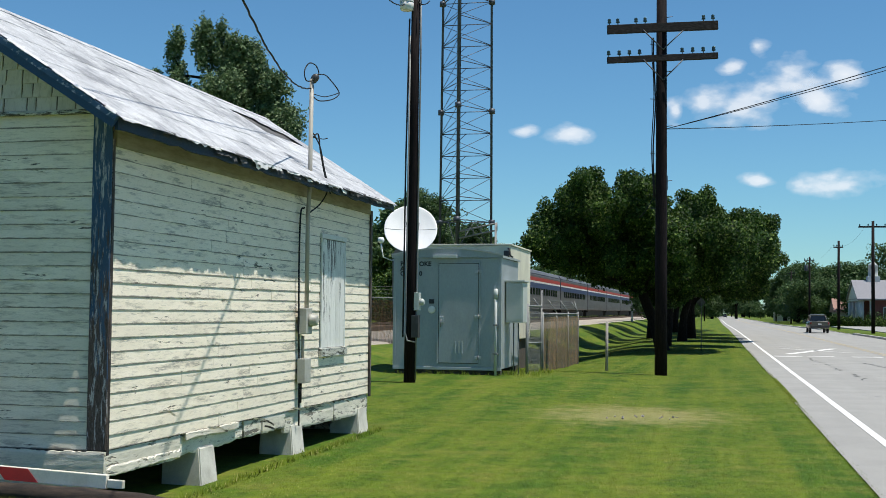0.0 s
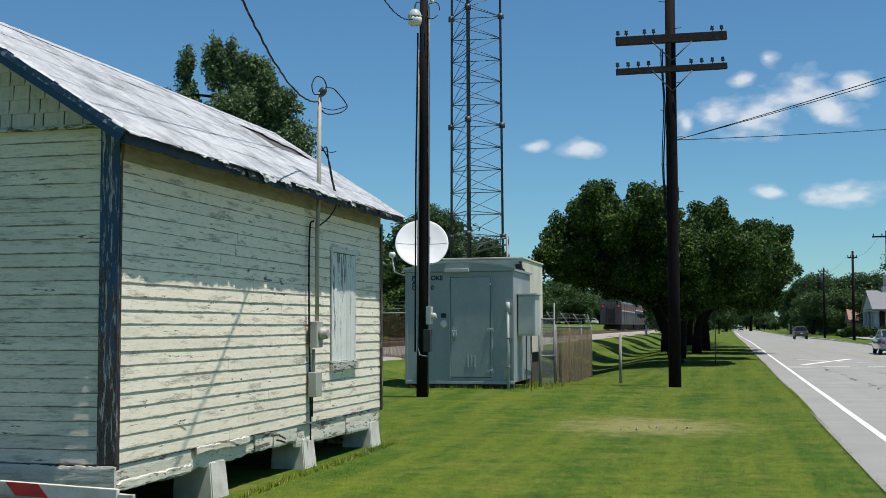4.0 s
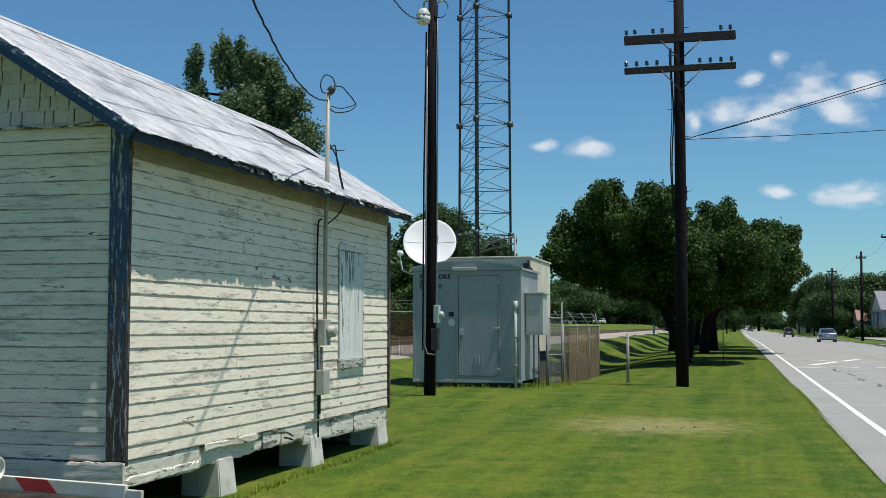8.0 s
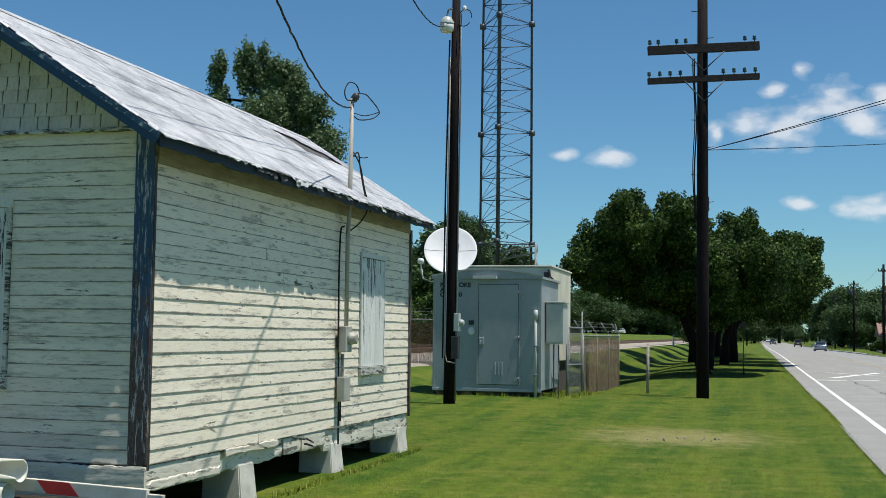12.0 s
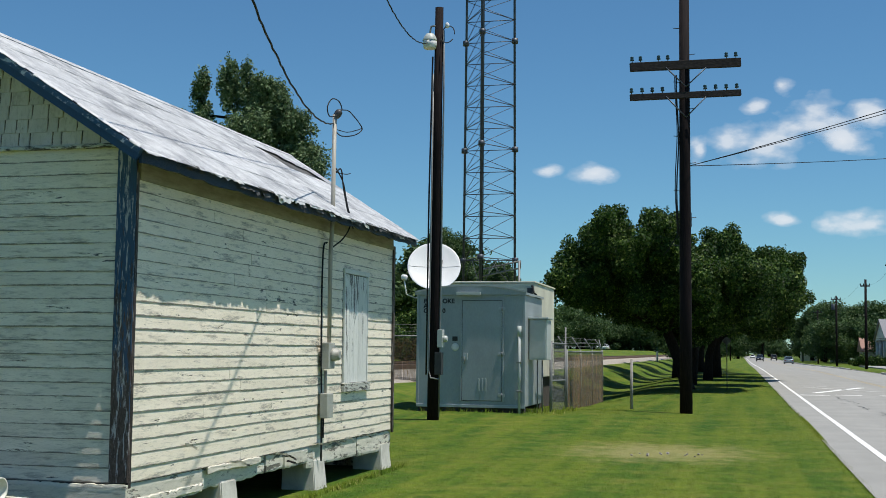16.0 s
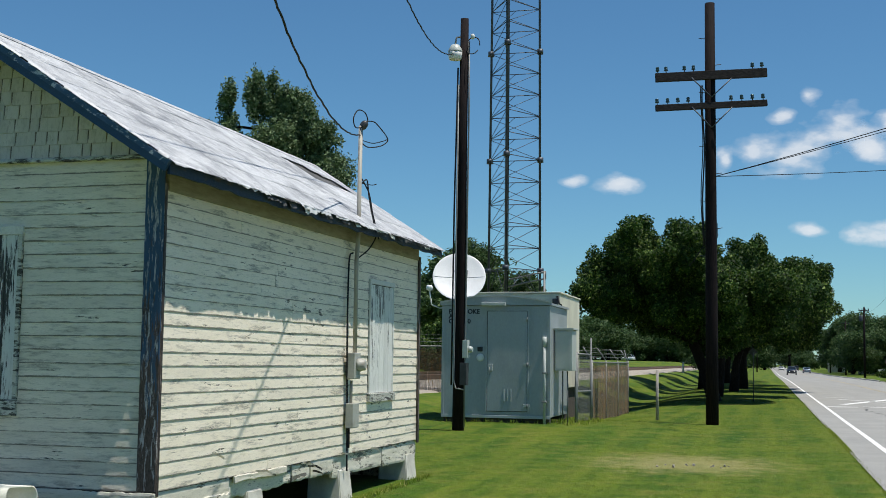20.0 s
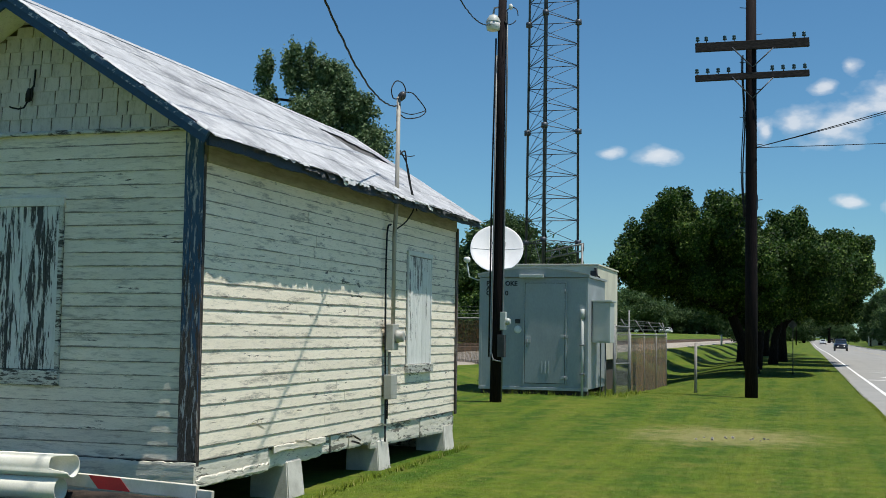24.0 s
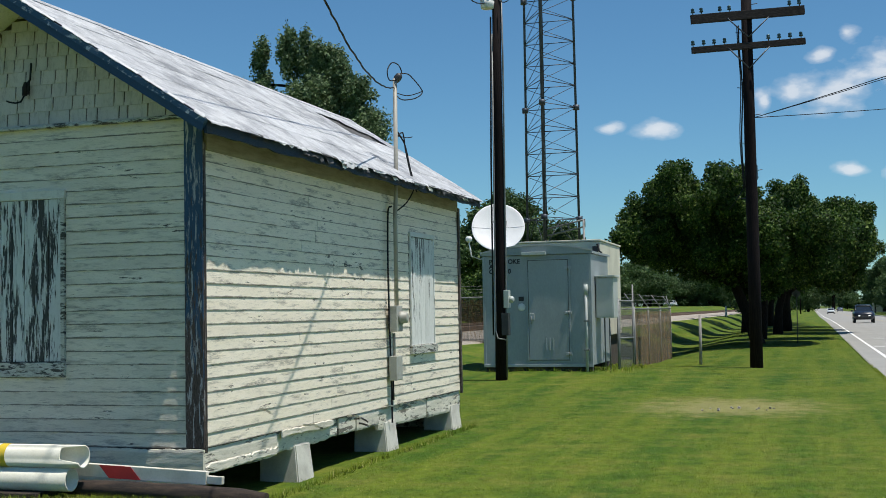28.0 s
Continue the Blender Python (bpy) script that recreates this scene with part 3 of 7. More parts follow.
def land(x, y):
    z = 0.21 * smooth01(10.2, 8.6, y) * smooth01(0.5, -3.0, x)
    z += 0.2 * math.exp(-((x + 6.5) ** 2 + (y - 30.0) ** 2) / 30.0)
    far = road_z(y)
    bank = TRACK_Z - 0.28
    up = smooth01(-7.4, -11.2, x)
    dip = -0.55 * math.exp(-((x + 6.9) / 2.0) ** 2) * smooth01(40, 47, y)
    z += (bank - 0.1) * up * smooth01(20, 34, y) + dip * (1 - up)
    z += far * (1 - up)
    z += 1.5 * smooth01(-20, -27, x) * smooth01(40, 70, y)
    if x > ROAD_R:
        z += 0.12
    return z + 0.02 * noise.noise((x * 0.5, y * 0.5, 0)) * smooth01(1.4, -1.0, x)


# ---- ground, road, railway ----
def grid_sheet(name, xs, ys, height, material, label, category):
    vs = [(x, y, height(x, y)) for y in ys for x in xs]
    n = len(xs)
    fs = [(j * n + i, j * n + i + 1, (j + 1) * n + i + 1, (j + 1) * n + i) for j in range(len(ys) - 1) for i in range(n - 1)]
    me = bpy.data.meshes.new(name)
    me.from_pydata(vs, [], fs)
    me.shade_smooth()
    me.materials.append(material)
    return tagged(new(name, me), label, category, kind="structure")


def steps(*spans):
    out = []
    for a, b, d in spans:
        n = max(1, round((b - a) / d))
        out += [a + (b - a) * i / n for i in range(n)]
    return out + [spans[-1][1]]


def ground_z(x, y):
    if ROAD_L + 0.08 < x < ROAD_R - 0.05:
        return road_z(y) - 0.12
    return land(x, y)


xs = steps((-1600, -200, 200), (-200, -40, 20), (-40, -16, 2), (-16, 1.2, 0.4), (1.2, 1.52, 0.16)) + [1.60, 1.70, 4, 8, 11.5, 11.6, 11.75] + steps((14, 60, 6), (60, 200, 35), (200, 1600, 200))
ys = steps((-400, -20, 40), (-20, 4, 2), (4, 60, 0.5), (60, 130, 2), (130, 260, 6), (260, 800, 40), (800, 4000, 400))
grid_sheet("ground", xs, ys, ground_z, M_LAWN, "mown green lawn with dry yellow patches", "lawn")
ys_r = steps((-400, 0, 40), (0, 250, 3), (250, 900, 25))
grid_sheet("road", [ROAD_L - 0.06, 3.5, 5, 7, 9, 11, ROAD_R], ys_r, lambda x, y: road_z(y) + 0.012, M_ASPHALT, "sun-bleached grey two-lane asphalt road", "road")


def paint(name, x0, x1, y0, y1, material, label, skew=0.0):
    n = max(1, int((y1 - y0) / 6))
    vs, fs = [], []
    for i in range(n + 1):
        y = y0 + (y1 - y0) * i / n
        wob = 0.012 * noise.noise((y * 0.4, x0, 0))
        for x in (x0 + wob, x1 + wob):
            vs.append((x + skew * i / n, y, road_z(y) + 0.017))
        if i:
            fs.append((2 * i - 2, 2 * i - 1, 2 * i + 1, 2 * i))
    me = bpy.data.meshes.new(name)
    me.from_pydata(vs, [], fs)
    me.materials.append(material)
    return tagged(new(name, me), label, "road marking", kind="structure")


paint("edge_line", 2.18, 2.30, -300, 500, M_ROADWHITE, "solid white edge line on asphalt")
paint("centre_line", 6.98, 7.09, -300, 500, M_ROADYELLOW, "faded yellow centre line on asphalt")
paint("centre_line", 7.20, 7.31, -300, 500, M_ROADYELLOW, "faded yellow centre line on asphalt")
paint("crossing_mark", 2.95, 3.32, 55.2, 64.6, M_ROADWHITE, "worn white stroke of the crossing mark on asphalt", 2.75)
paint("crossing_mark", 5.8, 6.15, 58.2, 64.0, M_ROADFAINT, "worn white stroke of the crossing mark on asphalt", -2.9)
for x0, x1, y in ((2.35, 3.5, 51.6), (3.7, 4.8, 52.0), (5.5, 6.7, 52.2)):
    paint("stop_line", x0, x1, y, y + 0.9, M_ROADFAINT, "worn white bar across the lane")
paint("stop_line", 2.9, 4.3, 66.2, 66.7, M_ROADFAINT, "worn white bar across the lane")
rng = random.Random(5)
for way in (((3.55, 50.0), (3.75, 46.0), (3.86, 42.9), (3.75, 39.9), (3.88, 37.0), (3.92, 33.4)), ((5.3, 46.0), (5.45, 43.4), (5.5, 41.5)), ((3.0, 44.4), (3.6, 43.6)), ((4.2, 36.4), (4.9, 36.9))):
    bm = bmesh.new()
    for (xa, ya), (xb, yb) in zip(way, way[1:]):
        n = max(2, int(math.hypot(xb - xa, yb - ya) / 0.55))
        for k in range(n):
            if rng.random() < 0.3:
                continue
            f0, f1 = k / n, (k + rng.uniform(0.6, 0.95)) / n
            j0, j1, w = rng.uniform(-0.14, 0.14), rng.uniform(-0.14, 0.14), rng.uniform(0.02, 0.055)
            p, q = (xa + (xb - xa) * f0 + j0, ya + (yb - ya) * f0), (xa + (xb - xa) * f1 + j1, ya + (yb - ya) * f1)
            bm.faces.new([bm.verts.new((x, y, road_z(y) + 0.0165)) for x, y in ((p[0] - w, p[1]), (p[0] + w, p[1]), (q[0] + w * 0.5, q[1]), (q[0] - w * 0.5, q[1]))])
    tagged(part("crack_sealer", bm, M_CRACK), "dark sealed crack in the asphalt", "road crack", kind="structure")

bm = bmesh.new()
for i, y in enumerate(range(-40, 110, 10)):
    box((ROAD_R - 0.02, y, road_z(y)), (ROAD_R + 0.16, y + 10, road_z(y) + 0.16), 0, bm)
tagged(part("kerb", bm, M_KERB), "pale concrete kerb along the road", "kerb", kind="structure")
bm = bmesh.new()
for y in range(140, 400, 15):
    box((ROAD_R - 0.02, y, road_z(y) - 0.05), (ROAD_R + 0.16, y + 15, road_z(y + 7) + 0.14), 0, bm)
tagged(part("kerb", bm, M_KERB), "pale concrete kerb along the road", "kerb", kind="structure")
for y0, y1 in ((110, 138), (182, 196)):
    bm = box((ROAD_R + 0.01, y0, -0.3), (15.0, y1, road_z(y0) + 0.05))
    tagged(part("driveway", bm, M_KERB), "pale concrete driveway apron beside the road", "driveway", kind="structure")
bm = box((15.01, 114, -0.3), (48, 168, land(14, 120) + 0.06))
tagged(part("parking_lot", bm, M_ASPHALT), "bleached grey parking lot before the church", "parking lot", kind="structure")

# gravel bed, with the service track before it
prof = [(TRACK_X - 5.5, -0.6), (TRACK_X - 2.6, -0.28), (TRACK_X - 1.6, -0.06), (TRACK_X + 1.6, -0.06), (TRACK_X + 2.4, -0.24), (TRACK_X + 4.6, -0.32), (TRACK_X + 5.0, -0.5)]
vs, fs = [], []
yy = steps((20, 130, 3), (130, 400, 15), (400, 1500, 60))
for j, y in enumerate(yy):
    for i, (x, z) in enumerate(prof):
        wob = 0.35 * noise.noise((y * 0.12, i * 3.1, 0)) if i in (0, 6) else 0
        vs.append((x + wob, y, TRACK_Z + z + 0.04 * noise.noise((x, y * 0.4, 2))))
    if j:
        n = len(prof)
        fs += [((j - 1) * n + i, (j - 1) * n + i + 1, j * n + i + 1, j * n + i) for i in range(n - 1)]
me = bpy.data.meshes.new("ballast")
me.from_pydata(vs, [], fs)
me.materials.append(M_GRAVEL)
tagged(new("ballast", me), "brownish grey ballast and gravel service track", "gravel", kind="structure")
bm = bmesh.new()
for k in range(420):
    y = 25 + 0.6 * k
    box((TRACK_X - 1.28, y, TRACK_Z - 0.09), (TRACK_X + 1.28, y + 0.22, TRACK_Z + 0.02), 0, bm)
tagged(part("railway_ties", bm, M_TIE), "dark creosoted railway ties in the ballast", "railway ties", kind="stuff")
for dx in (-0.75, 0.75):
    o = [(-0.07, 0.02), (0.07, 0.02), (0.07, 0.035), (0.015, 0.05), (0.015, 0.13), (0.037, 0.14), (0.037, 0.18), (-0.037, 0.18), (-0.037, 0.14), (-0.015, 0.13), (-0.015, 0.05), (-0.07, 0.035)]
    bm = slab([(TRACK_X + dx + a, TRACK_Z + b) for a, b in o], 1, 20, 1500)
    tagged(part("rail", bm, M_RAIL), "rust-brown steel rail on ties", "rail", "rails of the track")


def blades(name, count, x0, x1, y0, y1, h, w, label, keep, seed, fade=1.0):
    r = np.random.default_rng(seed)
    x, y = r.uniform(x0, x1, count), y0 + (y1 - y0) * r.uniform(0, 1, count) ** fade
    ok = keep(x, y)
    x, y = x[ok], y[ok]
    n = len(x)
    z = np.array([land(a, b) for a, b in zip(x, y)])
    a, hh = r.uniform(0, 2 * np.pi, n), h * r.uniform(0.5, 1.25, n)
    ww = w * r.uniform(0.7, 1.3, n) * (np.maximum(y, 9) / 9) ** 0.6
    lean = hh * r.uniform(0.15, 0.9, n)
    b = r.uniform(0, 2 * np.pi, n)
    dx, dy = np.cos(a) * ww, np.sin(a) * ww
    co = np.empty((n, 3, 3))
    co[:, 0] = np.stack((x - dx, y - dy, z - 0.005), 1)
    co[:, 1] = np.stack((x + dx, y + dy, z - 0.005), 1)
    co[:, 2] = np.stack((x + np.cos(b) * lean, y + np.sin(b) * lean, z + hh), 1)
    nor = np.cross(co[:, 1] - co[:, 0], co[:, 2] - co[:, 0])
    away = nor[:, 0] * x + nor[:, 1] * y - 1.6 * nor[:, 2] > 0
    co[away] = co[away][:, [1, 0, 2]]
    me = bpy.data.meshes.new(name)
    me.from_pydata(co.reshape(-1, 3).tolist(), [], np.arange(3 * n).reshape(-1, 3).tolist())
    up = np.stack((r.normal(0, 0.3, n), r.normal(0, 0.3, n), np.ones(n)), 1)
    up = np.repeat(up / np.linalg.norm(up, axis=1)[:, None], 3, axis=0)
    me.normals_split_custom_set_from_vertices(up.tolist())
    me.materials.append(M_GRASSBLADE)
    return tagged(new(name, me), label, "grass", kind="stuff")


def off_house(x, y):
    return ~((x < -4.9) & (x > -8.9) & (y > 9.5) & (y < 17.4))


def verge(x, y):
    return x < ROAD_L - 0.03 + 0.05 * np.sin(y * 3) + 0.03 * np.sin(y * 11)


blades("grass", 420000, -9, 1.65, 7.0, 46, 0.015, 0.0026, "short mown green grass blades", lambda x, y: verge(x, y) & off_house(x, y) & ((y > 17.5) | (x > -6.8)) & (((x * 91.7 + y * 57.3) % 1.0) < 1.6 - y / 32.0), 1, 2.2)
blades("grass_edge", 12000, ROAD_L - 0.10, ROAD_L + 0.05, 6.5, 60, 0.022, 0.003, "ragged grass hanging over the road edge", lambda x, y: x < ROAD_L - 0.015 + 0.008 * np.sin(y * 2.3) + 0.03 * ((x * 517.3 + y * 91.1) % 1.0), 2, 1.6)
blades("grass", 110000, -9, 1.55, 19.5, 100, 0.016, 0.004, "short mown green grass blades", lambda x, y: verge(x, y) & (((x * 91.7 + y * 57.3) % 1.0) > 1.6 - y / 32.0), 3, 1.3)
blades("weed_tufts", 5000, -5.4, -4.75, 9.4, 17.5, 0.075, 0.004, "long ragged grass along the cottage wall", off_house, 4)
blades("weed_tufts", 7000, -6.6, -4.2, 8.2, 9.2, 0.055, 0.004, "long ragged grass round the dumped pipes", off_house, 5)
blades("weed_tufts", 1500, -8.0, -4.2, 29.0, 33.6, 0.11, 0.006, "tall weeds round the shelter", lambda x, y: (x > -5.3) | (y < 29.45), 6)
# bare, stony patch in the lawn
rng = random.Random(9)
for k in range(12):
    x, y, r = -1.2 + rng.gauss(0, 0.5), 20.8 + rng.gauss(0, 0.35), rng.uniform(0.012, 0.032)
    bm = bmesh.new()
    bmesh.ops.create_icosphere(bm, subdivisions=1, radius=r, matrix=pose(x, y, land(x, y) + r * 0.5))
    for v in bm.verts:
        v.co += Vector((rng.uniform(-1, 1), rng.uniform(-1, 1), rng.uniform(-1, 0.2))) * r * 0.35
    tagged(part("stone", bm, M_WOODPOST), "small grey stone lying in the lawn", "stone", "stones in the lawn")
bm = bmesh.new()
for y in range(22, 400, 6):
    box((TRACK_X - 1.75, y, TRACK_Z - 0.5), (TRACK_X + 1.75, y + 6, TRACK_Z + 0.1), 0, bm)
tagged(part("track_bed", bm, M_TIE), "dark oily bed of the railway track", "track bed", kind="structure")


# ---- the cottage: x out towards the road, y along its side, ground at 0 ----
HOUSE_M = pose(-5.105, 9.57, 0, 0, 0, -1.008)
HW, HL, ZB, ZT = 3.51, 7.72, 0.54, 3.24
RIDGE_X, RIDGE_Z, SLOPE, EAVE = -1.755, 4.675, 0.642, 0.31
RY0, RY1 = -0.45, 7.85
GW0, GW1, GWB, GWT = -2.24, -1.40, 1.30, 2.86
SW0, SW1, SWB, SWT = 5.52, 6.50, 1.26, 2.74


def roof_z(x):
    return RIDGE_Z - SLOPE * abs(x - RIDGE_X)


house = thing("cottage", HOUSE_M, "weathered cream clapboard cottage with flaking paint and blue trim", "house")
rng = random.Random(11)

# shell behind the boards
bm = bmesh.new()
for lo, hi in (((-0.12, 0.02, 0.53), (-0.025, HL - 0.02, ZT + 0.06)), ((-HW, 0.0, 0.36), (-HW + 0.12, HL, ZT)), ((-HW + 0.12, HL - 0.12, 0.36), (-0.12, HL, ZT)), ((-HW + 0.12, 0.12, 0.36), (-0.12, HL - 0.12, 0.46))):
    box(lo, hi, 0, bm)
part("wall_shell", bm, M_DARKWOOD, house)
apex = roof_z(RIDGE_X) - 0.16
part("gable_shell", slab([(-HW + 0.02, 0.36), (-0.03, 0.36), (-0.03, roof_z(-0.03) - 0.16), (RIDGE_X, apex), (-HW + 0.02, roof_z(-HW + 0.02) - 0.16)], 1, 0.026, 0.12), M_DARKWOOD, house)
part("rear_gable", slab([(-HW + 0.02, ZT), (-0.03, ZT), (RIDGE_X, apex)], 1, HL - 0.1, HL), M_SIDING_GABLE_SHADE, house)


def clapboard(length, height, along):
    """A tapered lap board from 0 to length along x or y, its face outwards, with slightly wavering edges."""
    bm = bmesh.new()
    n = max(1, int(length / 0.7))
    rows = []
    for i in range(n + 1):
        u = length * i / n
        j1, j2 = rng.uniform(-0.0008, 0.0012), rng.uniform(-0.002, 0.002)
        sec = [(0.0, 0.007 + j2), (0.0082 + j1, j2), (0.0086 + j1, 0.004 + j2), (0.002, height + 0.012), (0.0, height + 0.012)]
        rows.append([bm.verts.new((o, u, z) if along == "y" else (u, -o, z)) for o, z in sec])
    for a, b in zip(rows, rows[1:]):
        for k in range(5):
            bm.faces.new((a[k], a[(k + 1) % 5], b[(k + 1) % 5], b[k]))
    bm.faces.new(rows[0][::-1])
    bm.faces.new(rows[-1])
    bmesh.ops.recalc_face_normals(bm, faces=bm.faces[:])
    # faces turned downwards take the dark under-lap colour
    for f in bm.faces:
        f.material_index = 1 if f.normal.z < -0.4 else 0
    return bm


def course(a, b, z, h, along, gaps, material, short=1.3):
    """One course of boards from a to b with joints, left out over the gaps."""
    spans, at = [], a
    for g0, g1 in gaps:
        spans.append((at, g0))
        at = g1
    spans.append((at, b))
    for s0, s1 in spans:
        cuts, u = [s0], s0
        while True:
            u += rng.uniform(short, short + 2.3)
            if u > s1 - 0.5:
                break
            cuts.append(u)
        cuts.append(s1)
        for c0, c1 in zip(cuts, cuts[1:]):
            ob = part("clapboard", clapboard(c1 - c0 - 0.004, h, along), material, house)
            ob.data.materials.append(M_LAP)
            tilt = rng.uniform(-0.0022, 0.0022) * min(1.0, 2.0 / (c1 - c0))
            push = 0.003 + rng.uniform(0, 0.0025)
            if along == "y":
                ob.matrix_basis = Matrix.Translation((-0.022 + push, c0, z)) @ Matrix.Rotation(tilt, 4, "X")
            else:
                ob.matrix_basis = Matrix.Translation((c0, 0.022 - push, z)) @ Matrix.Rotation(tilt, 4, "Y")


NS = 22
for k in range(NS):
    h = (ZT - ZB - 0.06) / NS
    z = ZB + k * h
    over = z + h > SWB - 0.02 and z < SWT - 0.11
    course(0.062, HL - 0.02, z, h, "y", [(SW0 - 0.01, SW1 + 0.01)] if over else [], M_SIDING_SIDE)
NG = 24
for k in range(NG):
    h = (3.45 - ZB) / NG
    z = ZB + k * h
    over = z + h > GWB - 0.05 and z < GWT - 0.10
    a, b = -HW + 0.16, -0.16
    course(a, b, z, h, "x", [(GW0 - 0.01, GW1 + 0.01)] if over else [], M_SIDING_GABLE_SHADE, 2.6)

# shingles of the gable
row_h = 0.127
peak = RIDGE_Z - 0.065
for k in range(10):
    z = 3.475 + k * row_h
    half = (peak - z) / SLOPE
    if half < 0.1:
        break
    x = RIDGE_X - half + rng.uniform(0, 0.05)
    while x < RIDGE_X + half - 0.03:
        w = rng.choice((0.09, 0.11, 0.13, 0.15, 0.19, 0.22)) * rng.uniform(0.9, 1.1)
        w = min(w, RIDGE_X + half - x)
        top = row_h + 0.03
        lim = max(0.03, min(top, (peak - z) - SLOPE * max(abs(x - RIDGE_X), abs(x + w - RIDGE_X))))
        j = rng.uniform(-0.004, 0.004)
        bm = bmesh.new()
        v = [bm.verts.new(p) for p in ((0, -0.016, j), (w - 0.013, -0.016, j), (w - 0.013, -0.004, lim), (0, -0.004, lim), (0, 0, j), (w - 0.013, 0, j), (w - 0.013, 0, lim), (0, 0, lim))]
        for q in ((0, 1, 2, 3), (5, 4, 7, 6), (4, 5, 1, 0), (1, 5, 6, 2), (3, 2, 6, 7), (4, 0, 3, 7)):
            bm.faces.new([v[i] for i in q])
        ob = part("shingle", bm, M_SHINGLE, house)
        ob.location = (x, 0.018, z)
        x += w
part("drip_moulding", slab([(-0.045, 3.44), (0.02, 3.44), (0.02, 3.485), (-0.02, 3.48), (-0.045, 3.455)], 0, -HW + 0.02, -0.02), M_SILL, house)

# corner boards
def worn_post(x0, x1, y0, y1, z0, z1, seed):
    """An upright board whose arrises are chipped and worn."""
    bm = bmesh.new()
    rows, n = [], int((z1 - z0) / 0.035)
    for i in range(n + 1):
        z = z0 + (z1 - z0) * i / n
        c = [0.003 + 0.010 * max(0.0, noise.noise((z * 9, seed, q)) + 0.6 * noise.noise((z * 31, seed, q)) - 0.1) for q in (1, 5, 9, 13)]
        rows.append([bm.verts.new(p) for p in ((x0 + c[0], y0, z), (x1 - c[1], y0, z), (x1, y0 + c[1], z), (x1, y1 - c[2], z), (x1 - c[2], y1, z), (x0 + c[3], y1, z), (x0, y1 - c[3], z), (x0, y0 + c[0], z))])
    for a, b in zip(rows, rows[1:]):
        for k in range(8):
            bm.faces.new((a[k], a[(k + 1) % 8], b[(k + 1) % 8], b[k]))
    bm.faces.new(rows[0][::-1]), bm.faces.new(rows[-1])
    bmesh.ops.recalc_face_normals(bm, faces=bm.faces[:])
    return bm


part("corner_board", worn_post(-0.168, 0.014, -0.002, 0.014, 0.55, roof_z(-0.1) - 0.14, 3), M_CORNER_BARE, house, "blue-painted corner board worn to bare wood")
part("corner_board", worn_post(-0.012, 0.016, 0.0155, 0.062, 0.50, ZT - 0.02, 8), M_CORNER_SIDE, house, "bare brown weathered corner board")
part("corner_board", box((-0.01, HL - 0.045, 0.50), (0.02, HL + 0.02, ZT - 0.02), 0.004), M_CORNER_SIDE, house)
part("corner_board", box((-HW, -0.03, 0.55), (-HW + 0.15, 0.0, roof_z(-HW + 0.1) - 0.14), 0.004), M_BLUE, house)
part("frieze_board", box((-0.03, 0.09, ZT - 0.075), (0.012, HL - 0.06, ZT + 0.10), 0.003), M_RAWWOOD, house, "unpainted tan frieze board under the eave")


def rough_board(a, b, z0, z1, front, thick, along, seed, jag=0.03, chip=0.02):
    """A weathered board: uneven face, chipped upper edge, rotten and broken lower edge."""
    bm = bmesh.new()
    nu, nv = max(6, int((b - a) / 0.035)), 9
    grid = []
    for i in range(nu + 1):
        u = a + (b - a) * i / nu
        low = z0 + jag * (noise.noise((u * 1.3, seed, 0)) + 0.5 * noise.noise((u * 7, seed, 2)) + 0.35 * noise.noise((u * 23, seed, 5)))
        low += 0.05 * max(0.0, noise.noise((u * 4.0, seed, 9)) - 0.35)
        top = z1 - chip * max(0.0, noise.noise((u * 6, seed, 7)) + 0.7 * noise.noise((u * 21, seed, 4)))
        col = []
        for j in range(nv + 1):
            f = j / nv
            z = low + (top - low) * f
            d = 0.0015 * noise.noise((u * 3, z * 18, seed)) + 0.0015 * noise.noise((u * 9, z * 60, seed)) - 0.005 * max(0.0, noise.noise((u * 2.2, z * 26, seed + 3)) - 0.25) - (0.006 if j in (0, nv) else 0)
            col.append((front + d, u, z) if along == "y" else (u, front - d, z))
        grid.append(col)
    fr = [[bm.verts.new(p) for p in col] for col in grid]
    bk = [[bm.verts.new((p[0] - thick, p[1], p[2]) if along == "y" else (p[0], p[1] + thick, p[2])) for p in (col[0], col[-1])] for col in grid]
    for i in range(nu):
        for j in range(nv):
            bm.faces.new((fr[i][j], fr[i + 1][j], fr[i + 1][j + 1], fr[i][j + 1]))
        bm.faces.new((fr[i][0], bk[i][0], bk[i + 1][0], fr[i + 1][0]))
        bm.faces.new((fr[i][-1], fr[i + 1][-1], bk[i + 1][1], bk[i][1]))
        bm.faces.new((bk[i][0], bk[i][1], bk[i + 1][1], bk[i + 1][0]))
    for i in (0, nu):
        bm.faces.new(fr[i] + [bk[i][1], bk[i][0]])
    bmesh.ops.recalc_face_normals(bm, faces=bm.faces[:])
    return bm


# skirt boards, split and rotten below
for a, b, base, jag, front in ((0.03, 1.52, 0.31, 0.018, -0.022), (1.54, 3.10, 0.335, 0.03, -0.042), (3.12, 3.62, 0.36, 0.03, -0.030), (3.63, 4.35, 0.35, 0.045, -0.016), (4.36, 6.2, 0.28, 0.02, -0.034), (6.21, HL, 0.265, 0.015, -0.026)):
    part("skirt_board", rough_board(a, b, base, 0.535, front, 0.03, "y", a * 3, jag), M_SKIRT, house, "flaking white skirt board with a rotten lower edge")
